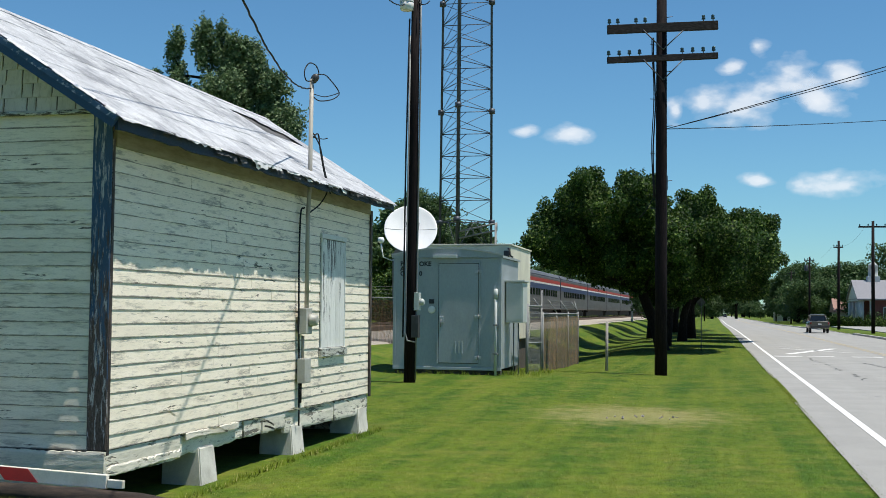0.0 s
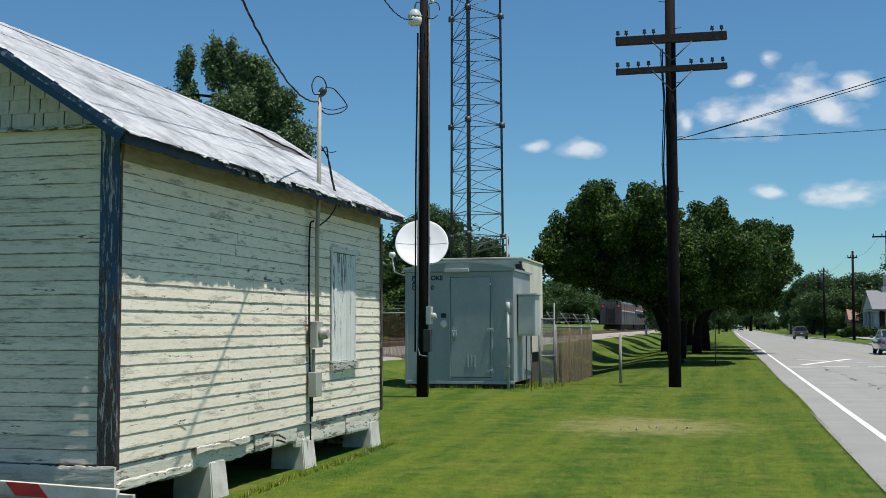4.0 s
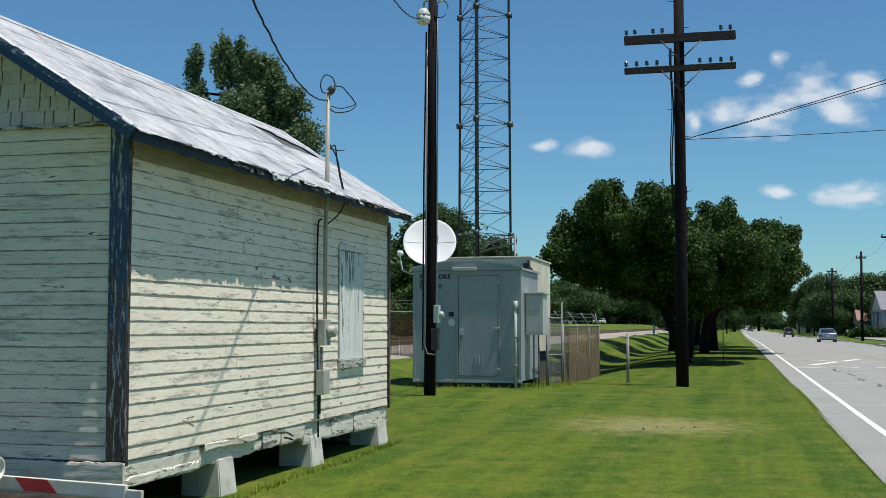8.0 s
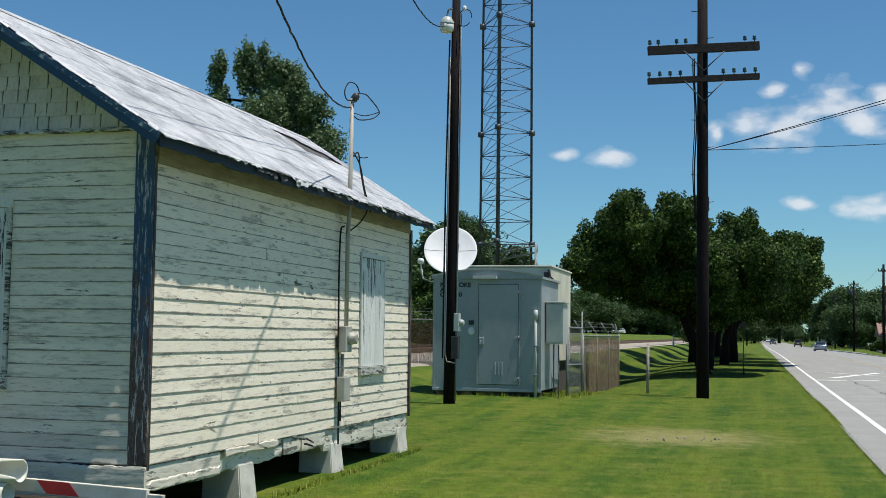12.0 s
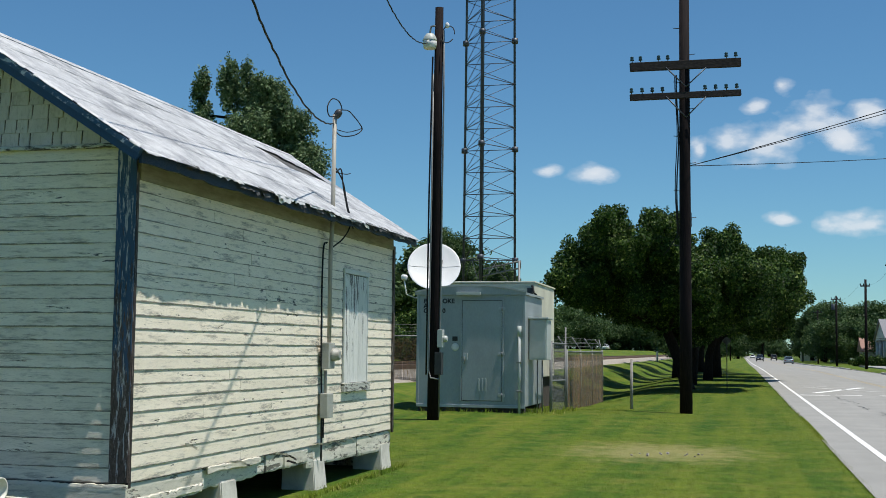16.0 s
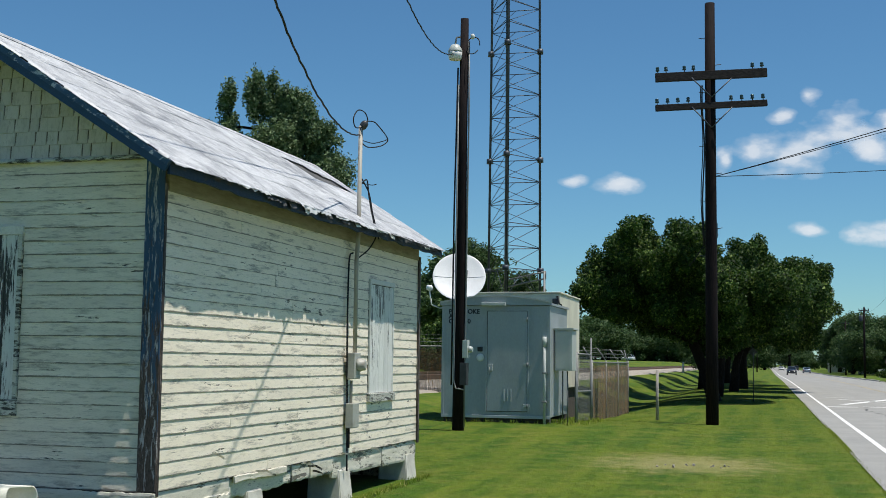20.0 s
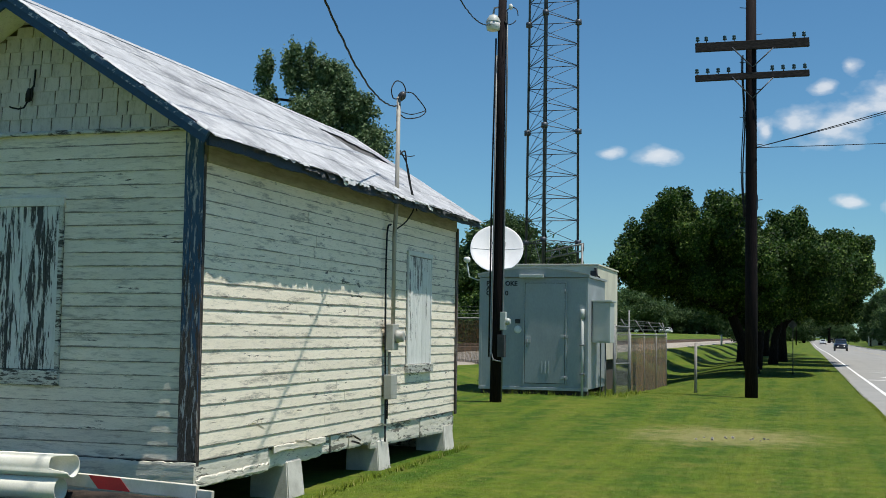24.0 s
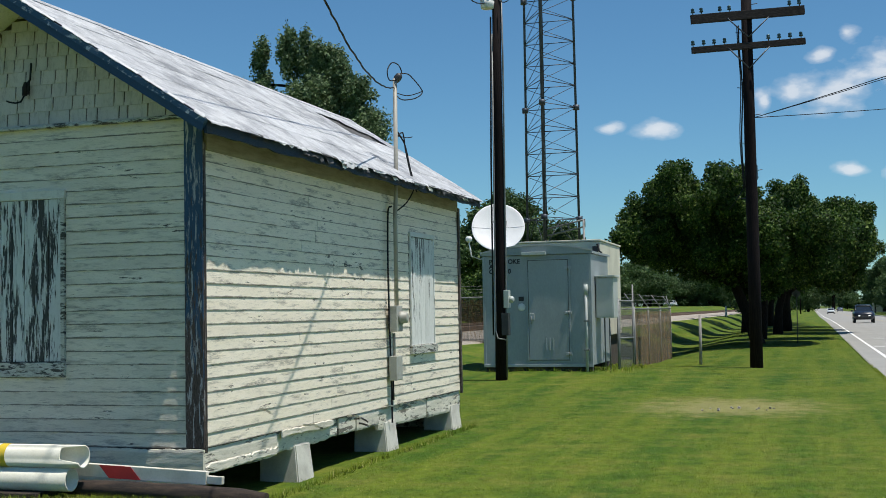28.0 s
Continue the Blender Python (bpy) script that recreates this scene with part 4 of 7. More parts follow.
part("skirt_board", rough_board(0.02, 1.5, 0.315, 0.40, -0.010, 0.011, "y", 31.0, 0.02, 0.05), M_SKIRT, house, "split strip of skirt board")
part("skirt_board", rough_board(1.6, 2.9, 0.47, 0.545, 0.004, 0.012, "y", 37.0, 0.03, 0.03), M_SKIRT, house, "split strip of skirt board")
for a, b in ((-HW, -1.9), (-1.89, 0.012)):
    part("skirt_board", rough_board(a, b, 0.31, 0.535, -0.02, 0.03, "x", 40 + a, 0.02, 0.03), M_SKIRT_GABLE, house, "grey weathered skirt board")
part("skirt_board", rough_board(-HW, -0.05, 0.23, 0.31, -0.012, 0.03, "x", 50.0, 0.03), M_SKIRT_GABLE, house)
# curling strips of torn board
for y, z, L in ((1.05, 0.80, 0.16), (2.05, 0.55, 0.40), (3.25, 0.545, 0.3), (3.45, 0.50, 0.32), (3.6, 0.43, 0.2), (4.45, 0.565, 0.35), (5.0, 0.555, 0.3), (5.6, 0.55, 0.25), (6.3, 0.55, 0.3)):
    pts = [(0.02 + 0.05 * math.sin(1.4 * s), y + L * s, z - 0.06 * s * s + rng.uniform(-0.01, 0.01)) for s in (0, 0.25, 0.5, 0.75, 1)]
    bm = bmesh.new()
    r = [[bm.verts.new((px + d * 0.2, py, pz + d)) for d in (-0.010, 0.012)] for px, py, pz in pts]
    for p, q in zip(r, r[1:]):
        bm.faces.new((p[0], q[0], q[1], p[1]))
    bmesh.ops.solidify(bm, geom=bm.faces[:], thickness=0.006)
    part("torn_strip", bm, M_ROTTEN if 3.3 < y < 3.7 else M_SKIRT, house, "curling strip of torn board")

# windows boarded over
def boarded(window, planks, u0, u1, z0, z1, along, material):
    u = u0
    n = planks
    for i in range(n):
        w = (u1 - u0) / n
        a, b = u + i * w + 0.002, u + (i + 1) * w - 0.002
        d = rng.uniform(0, 0.004)
        if along == "y":
            part("plank", box((-0.012, a, z0), (0.008 + d, b, z1), 0.002), material, window)
        else:
            part("plank", box((a, -0.006 - d, z0), (b, 0.016, z1), 0.002), material, window)


win = part("window", box((GW0, 0.0, GWB), (GW1, 0.024, GWT)), M_DARKWOOD, house, "boarded-up window with grey boards under flaking white paint")
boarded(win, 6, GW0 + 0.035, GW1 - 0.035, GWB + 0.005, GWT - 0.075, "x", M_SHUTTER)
part("casing", box((GW0 - 0.005, -0.014, GWB), (GW0 + 0.033, 0.016, GWT - 0.07), 0.003), M_SILL, win)
part("casing", box((GW1 - 0.033, -0.014, GWB), (GW1 + 0.005, 0.016, GWT - 0.07), 0.003), M_SILL, win)
part("head_casing", box((GW0 - 0.03, -0.022, GWT - 0.072), (GW1 + 0.015, 0.016, GWT + 0.008), 0.003), M_CASING, win)
part("sill", box((GW0 - 0.03, -0.028, GWB - 0.135), (GW1 + 0.012, 0.016, GWB - 0.003), 0.004), M_SILL, win)
win = part("window", box((-0.024, SW0, SWB), (0.0 - 0.012, SW1, SWT)), M_DARKWOOD, house, "boarded-up window under flaking white paint")
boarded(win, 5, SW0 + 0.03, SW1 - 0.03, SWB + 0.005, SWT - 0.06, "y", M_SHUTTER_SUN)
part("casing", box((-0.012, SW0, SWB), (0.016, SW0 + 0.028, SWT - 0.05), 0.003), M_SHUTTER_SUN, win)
part("casing", box((-0.012, SW1 - 0.028, SWB), (0.016, SW1, SWT - 0.05), 0.003), M_SHUTTER_SUN, win)
part("head_casing", box((-0.012, SW0 - 0.02, SWT - 0.05), (0.02, SW1 + 0.02, SWT + 0.01), 0.003), M_CASING, win)
part("sill", box((-0.012, SW0 - 0.03, SWB - 0.11), (0.035, SW1 + 0.05, SWB), 0.005), M_SILL, win)

# piers
def loft_pier(x0, x1, y0, y1):
    bm = bmesh.new()
    lo = [bm.verts.new(p) for p in ((x0, y0 - 0.03, -0.15), (x1 + 0.035, y0 - 0.03, -0.15), (x1 + 0.035, y1 + 0.03, -0.15), (x0, y1 + 0.03, -0.15))]
    hi = [bm.verts.new(p) for p in ((x0, y0, 0.36), (x1 - 0.02, y0, 0.36), (x1 - 0.02, y1, 0.36), (x0, y1, 0.36))]
    bm.faces.new(lo[::-1]), bm.faces.new(hi)
    for i in range(4):
        bm.faces.new((lo[i], lo[(i + 1) % 4], hi[(i + 1) % 4], hi[i]))
    bmesh.ops.bevel(bm, geom=bm.edges[:], offset=0.012, segments=2, affect="EDGES")
    return bm


# unseen boards on the far sides, added to keep light out below the floor
part("skirt_board", box((-HW - 0.01, 0.0, -0.1), (-HW + 0.03, HL, 0.5)), M_SKIRT, house)
part("skirt_board", box((-HW + 0.03, HL - 0.04, -0.1), (-0.5, HL, 0.36)), M_SKIRT, house)
for y0, w in ((1.95, 0.36), (4.55, 0.38), (7.22, 0.42)):
    part("pier", loft_pier(-0.42, 0.0, y0, y0 + w), M_CONCRETE, house, "whitewashed concrete pier")
for x in (-HW + 0.1, -1.9):
    for y in (0.25, 3.0, 6.0):
        if x < -2.5 or y > 5:
            part("pier", box((x, y, -0.1), (x + 0.35, y + 0.4, 0.36), 0.012), M_CONCRETE, house)

# roof: deck, overlapping sheets of roll roofing, ridge, edge boards
def slope_pt(s, y, lift, sgn):
    """s metres from the ridge down the slope."""
    c = math.cos(math.atan(SLOPE))
    x = RIDGE_X + sgn * s * c
    nx, nz = sgn * SLOPE * c, c
    return (x + nx * lift, y, RIDGE_Z - s * c * SLOPE + nz * lift)


RUN = (EAVE - RIDGE_X) / math.cos(math.atan(SLOPE))
for sgn in (1, -1):
    bm = bmesh.new()
    q = [slope_pt(s, y, l, sgn) for l in (-0.045, -0.02) for s, y in ((0, RY0), (RUN, RY0), (RUN, RY1), (0, RY1))]
    v = [bm.verts.new(p) for p in q]
    for f in ((0, 1, 2, 3), (7, 6, 5, 4), (0, 4, 5, 1), (1, 5, 6, 2), (2, 6, 7, 3), (3, 7, 4, 0)):
        bm.faces.new([v[i] for i in f])
    bmesh.ops.recalc_face_normals(bm, faces=bm.faces[:])
    part("roof_deck", bm, M_TAR if sgn > 0 else M_RAWWOOD, house)

def thicken(bm, d):
    """Closes a sheet into a thin slab that reaches d below it."""
    tops = bm.faces[:]
    low = {v: bm.verts.new(v.co - Vector((0, 0, d))) for v in bm.verts[:]}
    rim = [e for e in bm.edges if len(e.link_faces) == 1]
    for f in tops:
        bm.faces.new([low[v] for v in reversed(f.verts)])
    for e in rim:
        a, b = e.verts
        bm.faces.new((a, b, low[b], low[a]))
    bmesh.ops.delete(bm, geom=[v for v in bm.verts if not v.link_faces], context="VERTS")
    bmesh.ops.recalc_face_normals(bm, faces=bm.faces[:])


NC = 5
for sgn in (1, -1):
    for k in range(NC):
        s0, s1 = RUN * k / NC, RUN * (k + 1) / NC + 0.05
        cuts = [RY0 - 0.01, RY0 + rng.uniform(2.2, 3.4), RY0 + rng.uniform(5.0, 6.0), RY1 + 0.01]
        for c, (y0, y1) in enumerate(zip(cuts, cuts[1:])):
            bare = sgn > 0 and k in (0, 1) and c == 2
            bm = bmesh.new()
            nu, nv = max(3, int((y1 - y0) / 0.14)), 4
            tops = []
            for j in range(nv + 1):
                row = []
                for i in range(nu + 1):
                    s, y = s0 + (s1 - s0) * j / nv, y0 + (y1 - y0) * i / nu
                    if j == nv:
                        s += 0.03 * noise.noise((y * 1.1, k * 3.3, sgn)) + 0.012 * noise.noise((y * 3, k, sgn)) + (rng.uniform(-0.02, 0.018) if k == NC - 1 else rng.uniform(-0.006, 0.006))
                    lift = 0.003 + 0.0035 * j / nv + 0.005 * noise.noise((s * 2, y * 0.9, 7.0 + k)) + 0.002 * noise.noise((s * 9, y * 7, k))
                    if k == NC - 1 and j == nv:
                        lift -= 0.006 + rng.uniform(0, 0.012)
                    row.append(bm.verts.new(slope_pt(s, y, lift, sgn)))
                tops.append(row)
            for a, b in zip(tops, tops[1:]):
                for i in range(nu):
                    yc = y0 + (y1 - y0) * (i + 0.5) / nu
                    if bare and 5.75 < yc < 7.25 and a[i].co.x > RIDGE_X + 0.30 + 0.25 * max(0, yc - 6.4):
                        continue
                    f = bm.faces.new((a[i], a[i + 1], b[i + 1], b[i]))
            thicken(bm, 0.005)
            part("roofing_sheet", bm, M_ROOF, house)
bm = bmesh.new()
rows = [[bm.verts.new(slope_pt(s, y, 0.010 + 0.002 * noise.noise((y * 2, s, 1)), sg)) for s, sg in ((0.12, -1), (0.0, 1), (0.12 + 0.03 * noise.noise((y * 4, 2, 2)), 1))] for y in [RY0 - 0.02 + (RY1 - RY0 + 0.04) * i / 40 for i in range(41)]]
for a, b in zip(rows, rows[1:]):
    for i in range(2):
        bm.faces.new((a[i], a[i + 1], b[i + 1], b[i]))
bmesh.ops.recalc_face_normals(bm, faces=bm.faces[:])
bmesh.ops.solidify(bm, geom=bm.faces[:], thickness=0.006)
part("ridge_cap", bm, M_ROOF, house)
# rake boards and eave fascia
for sgn in (1, -1):
    for y in (RY0, RY1):
        d = -0.026 if y < 0 else 0.0
        s0, s1 = 0.0, RUN + 0.02
        bm = bmesh.new()
        o = [slope_pt(s0, y + d, -0.012, sgn), slope_pt(s1, y + d, -0.012, sgn), slope_pt(s1, y + d, -0.115, sgn), (RIDGE_X, y + d, RIDGE_Z - 0.15)]
        a, b = [bm.verts.new(p) for p in o], [bm.verts.new((p[0], p[1] + 0.026, p[2])) for p in o]
        bm.faces.new(a), bm.faces.new(b[::-1])
        for i in range(4):
            bm.faces.new((a[i], b[i], b[(i + 1) % 4], a[(i + 1) % 4]))
        bmesh.ops.recalc_face_normals(bm, faces=bm.faces[:])
        part("rake_board", bm, M_BLUE_LONG, house, "dark blue rake board")
        if y < 0:
            bm = bmesh.new()
            o = [slope_pt(s0, y - 0.044, -0.008, sgn), slope_pt(s1, y - 0.044, -0.008, sgn), slope_pt(s1, y - 0.044, -0.052, sgn), (RIDGE_X, y - 0.044, RIDGE_Z - 0.07)]
            a, b = [bm.verts.new(p) for p in o], [bm.verts.new((p[0], p[1] + 0.016, p[2])) for p in o]
            bm.faces.new(a), bm.faces.new(b[::-1])
            for i in range(4):
                bm.faces.new((a[i], b[i], b[(i + 1) % 4], a[(i + 1) % 4]))
            bmesh.ops.recalc_face_normals(bm, faces=bm.faces[:])
            part("rake_trim", bm, M_RAKETRIM, house, "blue rake trim flaked to white")
    x = EAVE if sgn > 0 else 2 * RIDGE_X - EAVE
    zt = roof_z(x) - 0.018
    x0, x1 = (x - 0.028, x - 0.002) if sgn > 0 else (x + 0.002, x + 0.028)
    lo = [(RY0 + (RY1 - RY0) * i / 50, zt - 0.105 + rng.uniform(-0.012, 0.02)) for i in range(51)]
    part("fascia", slab(lo + [(RY1, zt), (RY0, zt)], 0, x0, x1), M_FASCIA, house, "dark blue eave fascia with torn edge")
# rafter tails and rake soffit
for k in range(13):
    y = 0.05 + k * 0.63
    bm = bmesh.new()
    o = [slope_pt(RUN - 0.42, y, -0.046, 1), slope_pt(RUN - 0.03, y, -0.046, 1), slope_pt(RUN - 0.03, y, -0.12, 1), slope_pt(RUN - 0.42, y, -0.15, 1)]
    a, b = [bm.verts.new(p) for p in o], [bm.verts.new((p[0], p[1] + 0.045, p[2])) for p in o]
    bm.faces.new(a), bm.faces.new(b[::-1])
    for i in range(4):
        bm.faces.new((a[i], b[i], b[(i + 1) % 4], a[(i + 1) % 4]))
    bmesh.ops.recalc_face_normals(bm, faces=bm.faces[:])
    part("rafter_tail", bm, M_RAWWOOD, house)
for sgn in (1, -1):
    bm = bmesh.new()
    v = [bm.verts.new(slope_pt(s, y, l, sgn)) for l in (-0.06, -0.047) for s, y in ((0.02, RY0 + 0.002), (RUN - 0.03, RY0 + 0.002), (RUN - 0.03, 0.02), (0.02, 0.02))]
    for f in ((0, 1, 2, 3), (7, 6, 5, 4), (0, 4, 5, 1), (1, 5, 6, 2), (2, 6, 7, 3), (3, 7, 4, 0)):
        bm.faces.new([v[i] for i in f])
    bmesh.ops.recalc_face_normals(bm, faces=bm.faces[:])
    part("rake_soffit", bm, M_CASING, house, "grey-cream soffit under the rake")
# torn roofing hanging over the eave and curled over the rake
def rag(u0, u1, step, place, drop, seed, material, label):
    """A strip of torn sheet: place(u, out, down) sets its points, drop(u) how far it hangs."""
    bm = bmesh.new()
    n = max(2, int((u1 - u0) / step))
    rows = []
    for i in range(n + 1):
        u = u0 + (u1 - u0) * i / n
        d = max(0.004, drop(u))
        out = 0.012 + 0.016 * max(0.0, noise.noise((u * 9, seed, 3)))
        rows.append([bm.verts.new(p) for p in (place(u, -0.03, -0.012), place(u, 0.010, -0.002), place(u, 0.014 + out, d * 0.45), place(u, 0.024 + out + 0.02 * noise.noise((u * 15, seed, 6)), d))])
    for p, q in zip(rows, rows[1:]):
        for k in range(3):
            bm.faces.new((p[k], q[k], q[k + 1], p[k + 1]))
    thicken(bm, 0.004)
    part("roofing_rag", bm, material, house, label)


ZE = roof_z(EAVE) - 0.012
def at_eave(u, out, down):
    return (EAVE + 0.004 + out, u, ZE - down)


def at_rake(u, out, down):
    p = slope_pt(u, RY0 - 0.040 - 0.45 * out, 0.008, 1)
    return (p[0], p[1], p[2] - down)


u, k = RY0, 0
while u < RY1 - 0.15:
    L = min(RY1 - u, rng.uniform(0.25, 0.9))
    deep = 0.045 if u < 2.2 else 0.065
    rag(u, u + L, 0.022, at_eave, lambda q: 0.012 + deep * (0.5 + noise.noise((q * 2.1, 3, k)) + 0.6 * noise.noise((q * 11, 4, k))) * (0.35 + 0.65 * abs(math.sin(q * 1.7))), k, M_RAG if rng.random() < 0.75 else M_TAR, "torn roofing hanging over the eave")
    u, k = u + L + (rng.uniform(0.0, 0.06) if rng.random() < 0.5 else rng.uniform(0.1, 0.3)), k + 1
u, k = RY0 + 1.9, 100
while u < RY1 - 0.3:
    L = rng.uniform(0.15, 0.5)
    rag(u, u + L, 0.022, lambda q, o, d: at_eave(q, o - 0.01, d + 0.028), lambda q: 0.02 + 0.05 * (0.4 + noise.noise((q * 5, 8, k)) + 0.5 * noise.noise((q * 19, 4, k))), k, M_TAR if k % 3 else M_CASING, "torn black felt under the eave edge")
    u, k = u + L + rng.uniform(0.0, 0.35), k + 1
u, k = 0.1, 200
while u < RUN - 0.1:
    L = min(RUN - u, rng.uniform(0.2, 0.7))
    rag(u, u + L, 0.022, at_rake, lambda q: 0.003 + 0.016 * (0.3 + noise.noise((q * 4, 3, k)) + 0.6 * noise.noise((q * 17, 4, k))), k, M_RAG, "roofing curled over the rake board")
    u, k = u + L + rng.uniform(0.0, 0.12), k + 1
# iron bracket on the gable
bm = tube([(-1.75, -0.005, 4.06), (-1.745, -0.02, 3.98), (-1.743, -0.03, 3.90), (-1.765, -0.05, 3.86)], 0.009, 6)
tube([(-1.775, -0.04, 3.87), (-1.78, -0.06, 3.82), (-1.782, -0.06, 3.75)], 0.024, 8, bm)
tube([(-1.75, -0.04, 3.88), (-1.745, -0.05, 3.82), (-1.755, -0.05, 3.76)], 0.010, 6, bm)
tube([(-1.785, -0.06, 3.75), (-1.80, -0.09, 3.69), (-1.835, -0.12, 3.675), (-1.89, -0.13, 3.685), (-1.93, -0.12, 3.70)], 0.008, 6, bm)
part("iron_bracket", bm, M_CABLE, house, "rusted dark iron wire bracket")

# ---- electric service on the side wall ----
svc = thing("electric_service", HOUSE_M, "weathered conduit mast with meter boxes and cables on the cottage wall", "electric meter")
MY = 4.74
part("mast_pipe", tube([(0.09, MY, 1.75), (0.09, MY, 2.9), (0.11, MY, 3.3), (0.115, MY, 4.62)], 0.027, 10), M_CONDUIT, svc)
bm = lathe([(0.03, -0.02), (0.042, 0.0), (0.05, 0.04), (0.042, 0.08), (0.02, 0.10)], 12)
part("weatherhead", turned(bm, Matrix.Translation((0.125, MY + 0.02, 4.60)) @ Matrix.Rotation(radians(35), 4, "Y")), M_BOX_DARK, svc, "dark domed weatherhead")
part("meter_box", box((0.02, MY - 0.11, 1.46), (0.13, MY + 0.11, 1.78), 0.01), M_BOX, svc, "grey-tan steel meter box")
bm = lathe([(0.08, 0), (0.08, 0.03), (0.07, 0.045), (0.066, 0.09), (0.04, 0.10)], 16)
part("meter", turned(bm, Matrix.Translation((0.13, MY + 0.02, 1.63)) @ Matrix.Rotation(radians(90), 4, "Y")), M_BOX, svc, "round grey meter can")
part("conduit", tube([(0.06, MY - 0.03, 1.44), (0.06, MY - 0.03, 1.14)], 0.02, 8), M_CONDUIT, svc)
part("switch_box", box((0.02, MY - 0.11, 0.86), (0.12, MY + 0.11, 1.16), 0.01), M_BOX, svc, "rusty grey switch box")
part("conduit", tube([(0.05, MY - 0.05, 0.86), (0.05, MY - 0.05, 0.62)], 0.012, 6), M_CABLE, svc)
part("ground_wire", tube(bent([(0.05, MY - 0.02, 3.02), (0.03, MY - 0.10, 2.90), (0.033, MY - 0.13, 2.0), (0.03, MY - 0.07, 1.0), (0.03, MY - 0.05, 0.34)]), 0.011, 6), M_CABLE, svc)
part("cable_loop", tube(bent([(0.125, MY + 0.01, 4.60), (0.13, MY - 0.24, 4.56), (0.13, MY - 0.31, 4.66), (0.13, MY - 0.15, 4.79), (0.13, MY + 0.10, 4.81), (0.135, MY + 0.20, 4.73), (0.13, MY + 0.08, 4.69)]), 0.0075, 6), M_CABLE, svc, "black looping cable")
part("cable_loop", tube(bent([(0.14, MY + 0.10, 4.70), (0.16, MY + 0.36, 4.74), (0.17, MY + 0.55, 4.71), (0.18, MY + 0.80, 4.64), (0.18, MY + 0.87, 4.58), (0.17, MY + 0.62, 4.47), (0.15, MY + 0.18, 4.38), (0.12, MY - 0.02, 4.42)]), 0.0075, 6), M_CABLE, svc, "black looping cable")
part("cable_loop", tube(bent([(0.18, MY + 0.86, 4.60), (0.18, MY + 0.70, 4.55), (0.16, MY + 0.35, 4.46), (0.13, MY + 0.05, 4.44)]), 0.006, 6), M_CABLE, svc, "black looping cable")
part("cable", tube(bent([(0.13, MY + 0.04, 3.95), (0.16, MY + 0.22, 3.80), (0.18, MY + 0.32, 3.55), (0.2, MY + 0.42, 3.30), (0.15, MY + 0.3, 3.10), (0.09, MY + 0.03, 2.95)]), 0.009, 6), M_CABLE, svc)
part("cable", tube(bent([(0.13, MY + 0.03, 3.9), (0.16, MY + 0.14, 3.95), (0.17, MY + 0.2, 3.75), (0.2, MY + 0.3, 3.45), (0.26, MY + 0.35, 3.22)]), 0.009, 6), M_CABLE, svc)
part("cable", tube(bent([(0.13, MY + 0.05, 3.9), (0.15, MY + 0.35, 3.92), (0.16, MY + 0.5, 3.95)]), 0.006, 5), M_CABLE, svc)


# ---- radio shelter compound ----
SX0, SX1, SY0, SY1, SZ0, SZ1, SZA = -7.80, -5.10, 29.35, 32.0, 0.34, 3.06, 3.27
shelter = thing("equipment_shelter", pose(0, 0, 0), "grey painted metal equipment shelter with a shallow curved roof", "utility shed")
part("body", box((SX0, SY0, SZ0), (SX1, SY1, SZ1), 0.015), M_SHELTER, shelter)
arc = [(SX0 - 0.05 + (SX1 - SX0 + 0.1) * i / 14, SZ1 + 0.02 + (SZA - SZ1) * math.sin(math.pi * (0.06 + 0.88 * i / 14))) for i in range(15)]
part("roof", slab([(SX0 - 0.05, SZ1 + 0.004)] + arc + [(SX1 + 0.05, SZ1 + 0.004)], 1, SY0 - 0.05, SY1 + 0.05), M_SHELTER, shelter)
part("roof_trim", slab([(a, b - 0.0) for a, b in arc] + [(a, b + 0.035) for a, b in arc[::-1]], 1, SY0 - 0.075, SY0 - 0.052), M_SHELTER_TRIM, shelter, "pale grey curved roof trim")
for x in (SX0 - 0.012, SX1 - 0.05):
    part("corner_trim", box((x, SY0 - 0.012, SZ0), (x + 0.062, SY0 + 0.05, SZ1), 0.005), M_SHELTER, shelter)
part("skid", box((SX0 + 0.02, SY0 + 0.1, 0.2), (SX1 - 0.02, SY0 + 0.3, SZ0 - 0.002)), M_DARKWOOD, shelter)
part("skid", box((SX0 + 0.02, SY1 - 0.3, 0.2), (SX1 - 0.02, SY1 - 0.1, SZ0 - 0.002)), M_DARKWOOD, shelter)
part("base_rail", box((SX0 - 0.01, SY0 - 0.02, SZ0 - 0.03), (SX1 + 0.01, SY0 + 0.06, SZ0 + 0.04), 0.006), M_SHELTER_TRIM, shelter)
DX0, DX1, DZ0, DZ1 = -6.66, -5.65, 0.47, 2.93
fr = bmesh.new()
for lo, hi in (((DX0 - 0.035, SY0 - 0.028, DZ0), (DX0, SY0, DZ1 + 0.035)), ((DX1, SY0 - 0.028, DZ0), (DX1 + 0.035, SY0, DZ1 + 0.035)), ((DX0, SY0 - 0.028, DZ1), (DX1, SY0, DZ1 + 0.035))):
    box(lo, hi, 0.003, fr)
part("door_frame", fr, M_SHELTER, shelter)
# dark plate behind the door paints the shade in its gap
part("door_gap", box((DX0, SY0 - 0.006, DZ0), (DX1, SY0 - 0.001, DZ1)), M_BOX_DARK, shelter, "dark plate for the shaded gap round the door")
door = part("door", box((DX0 + 0.013, SY0 - 0.02, DZ0 + 0.014), (DX1 - 0.013, SY0 - 0.007, DZ1 - 0.013), 0.004), M_SHELTER, shelter, "grey flush steel door")
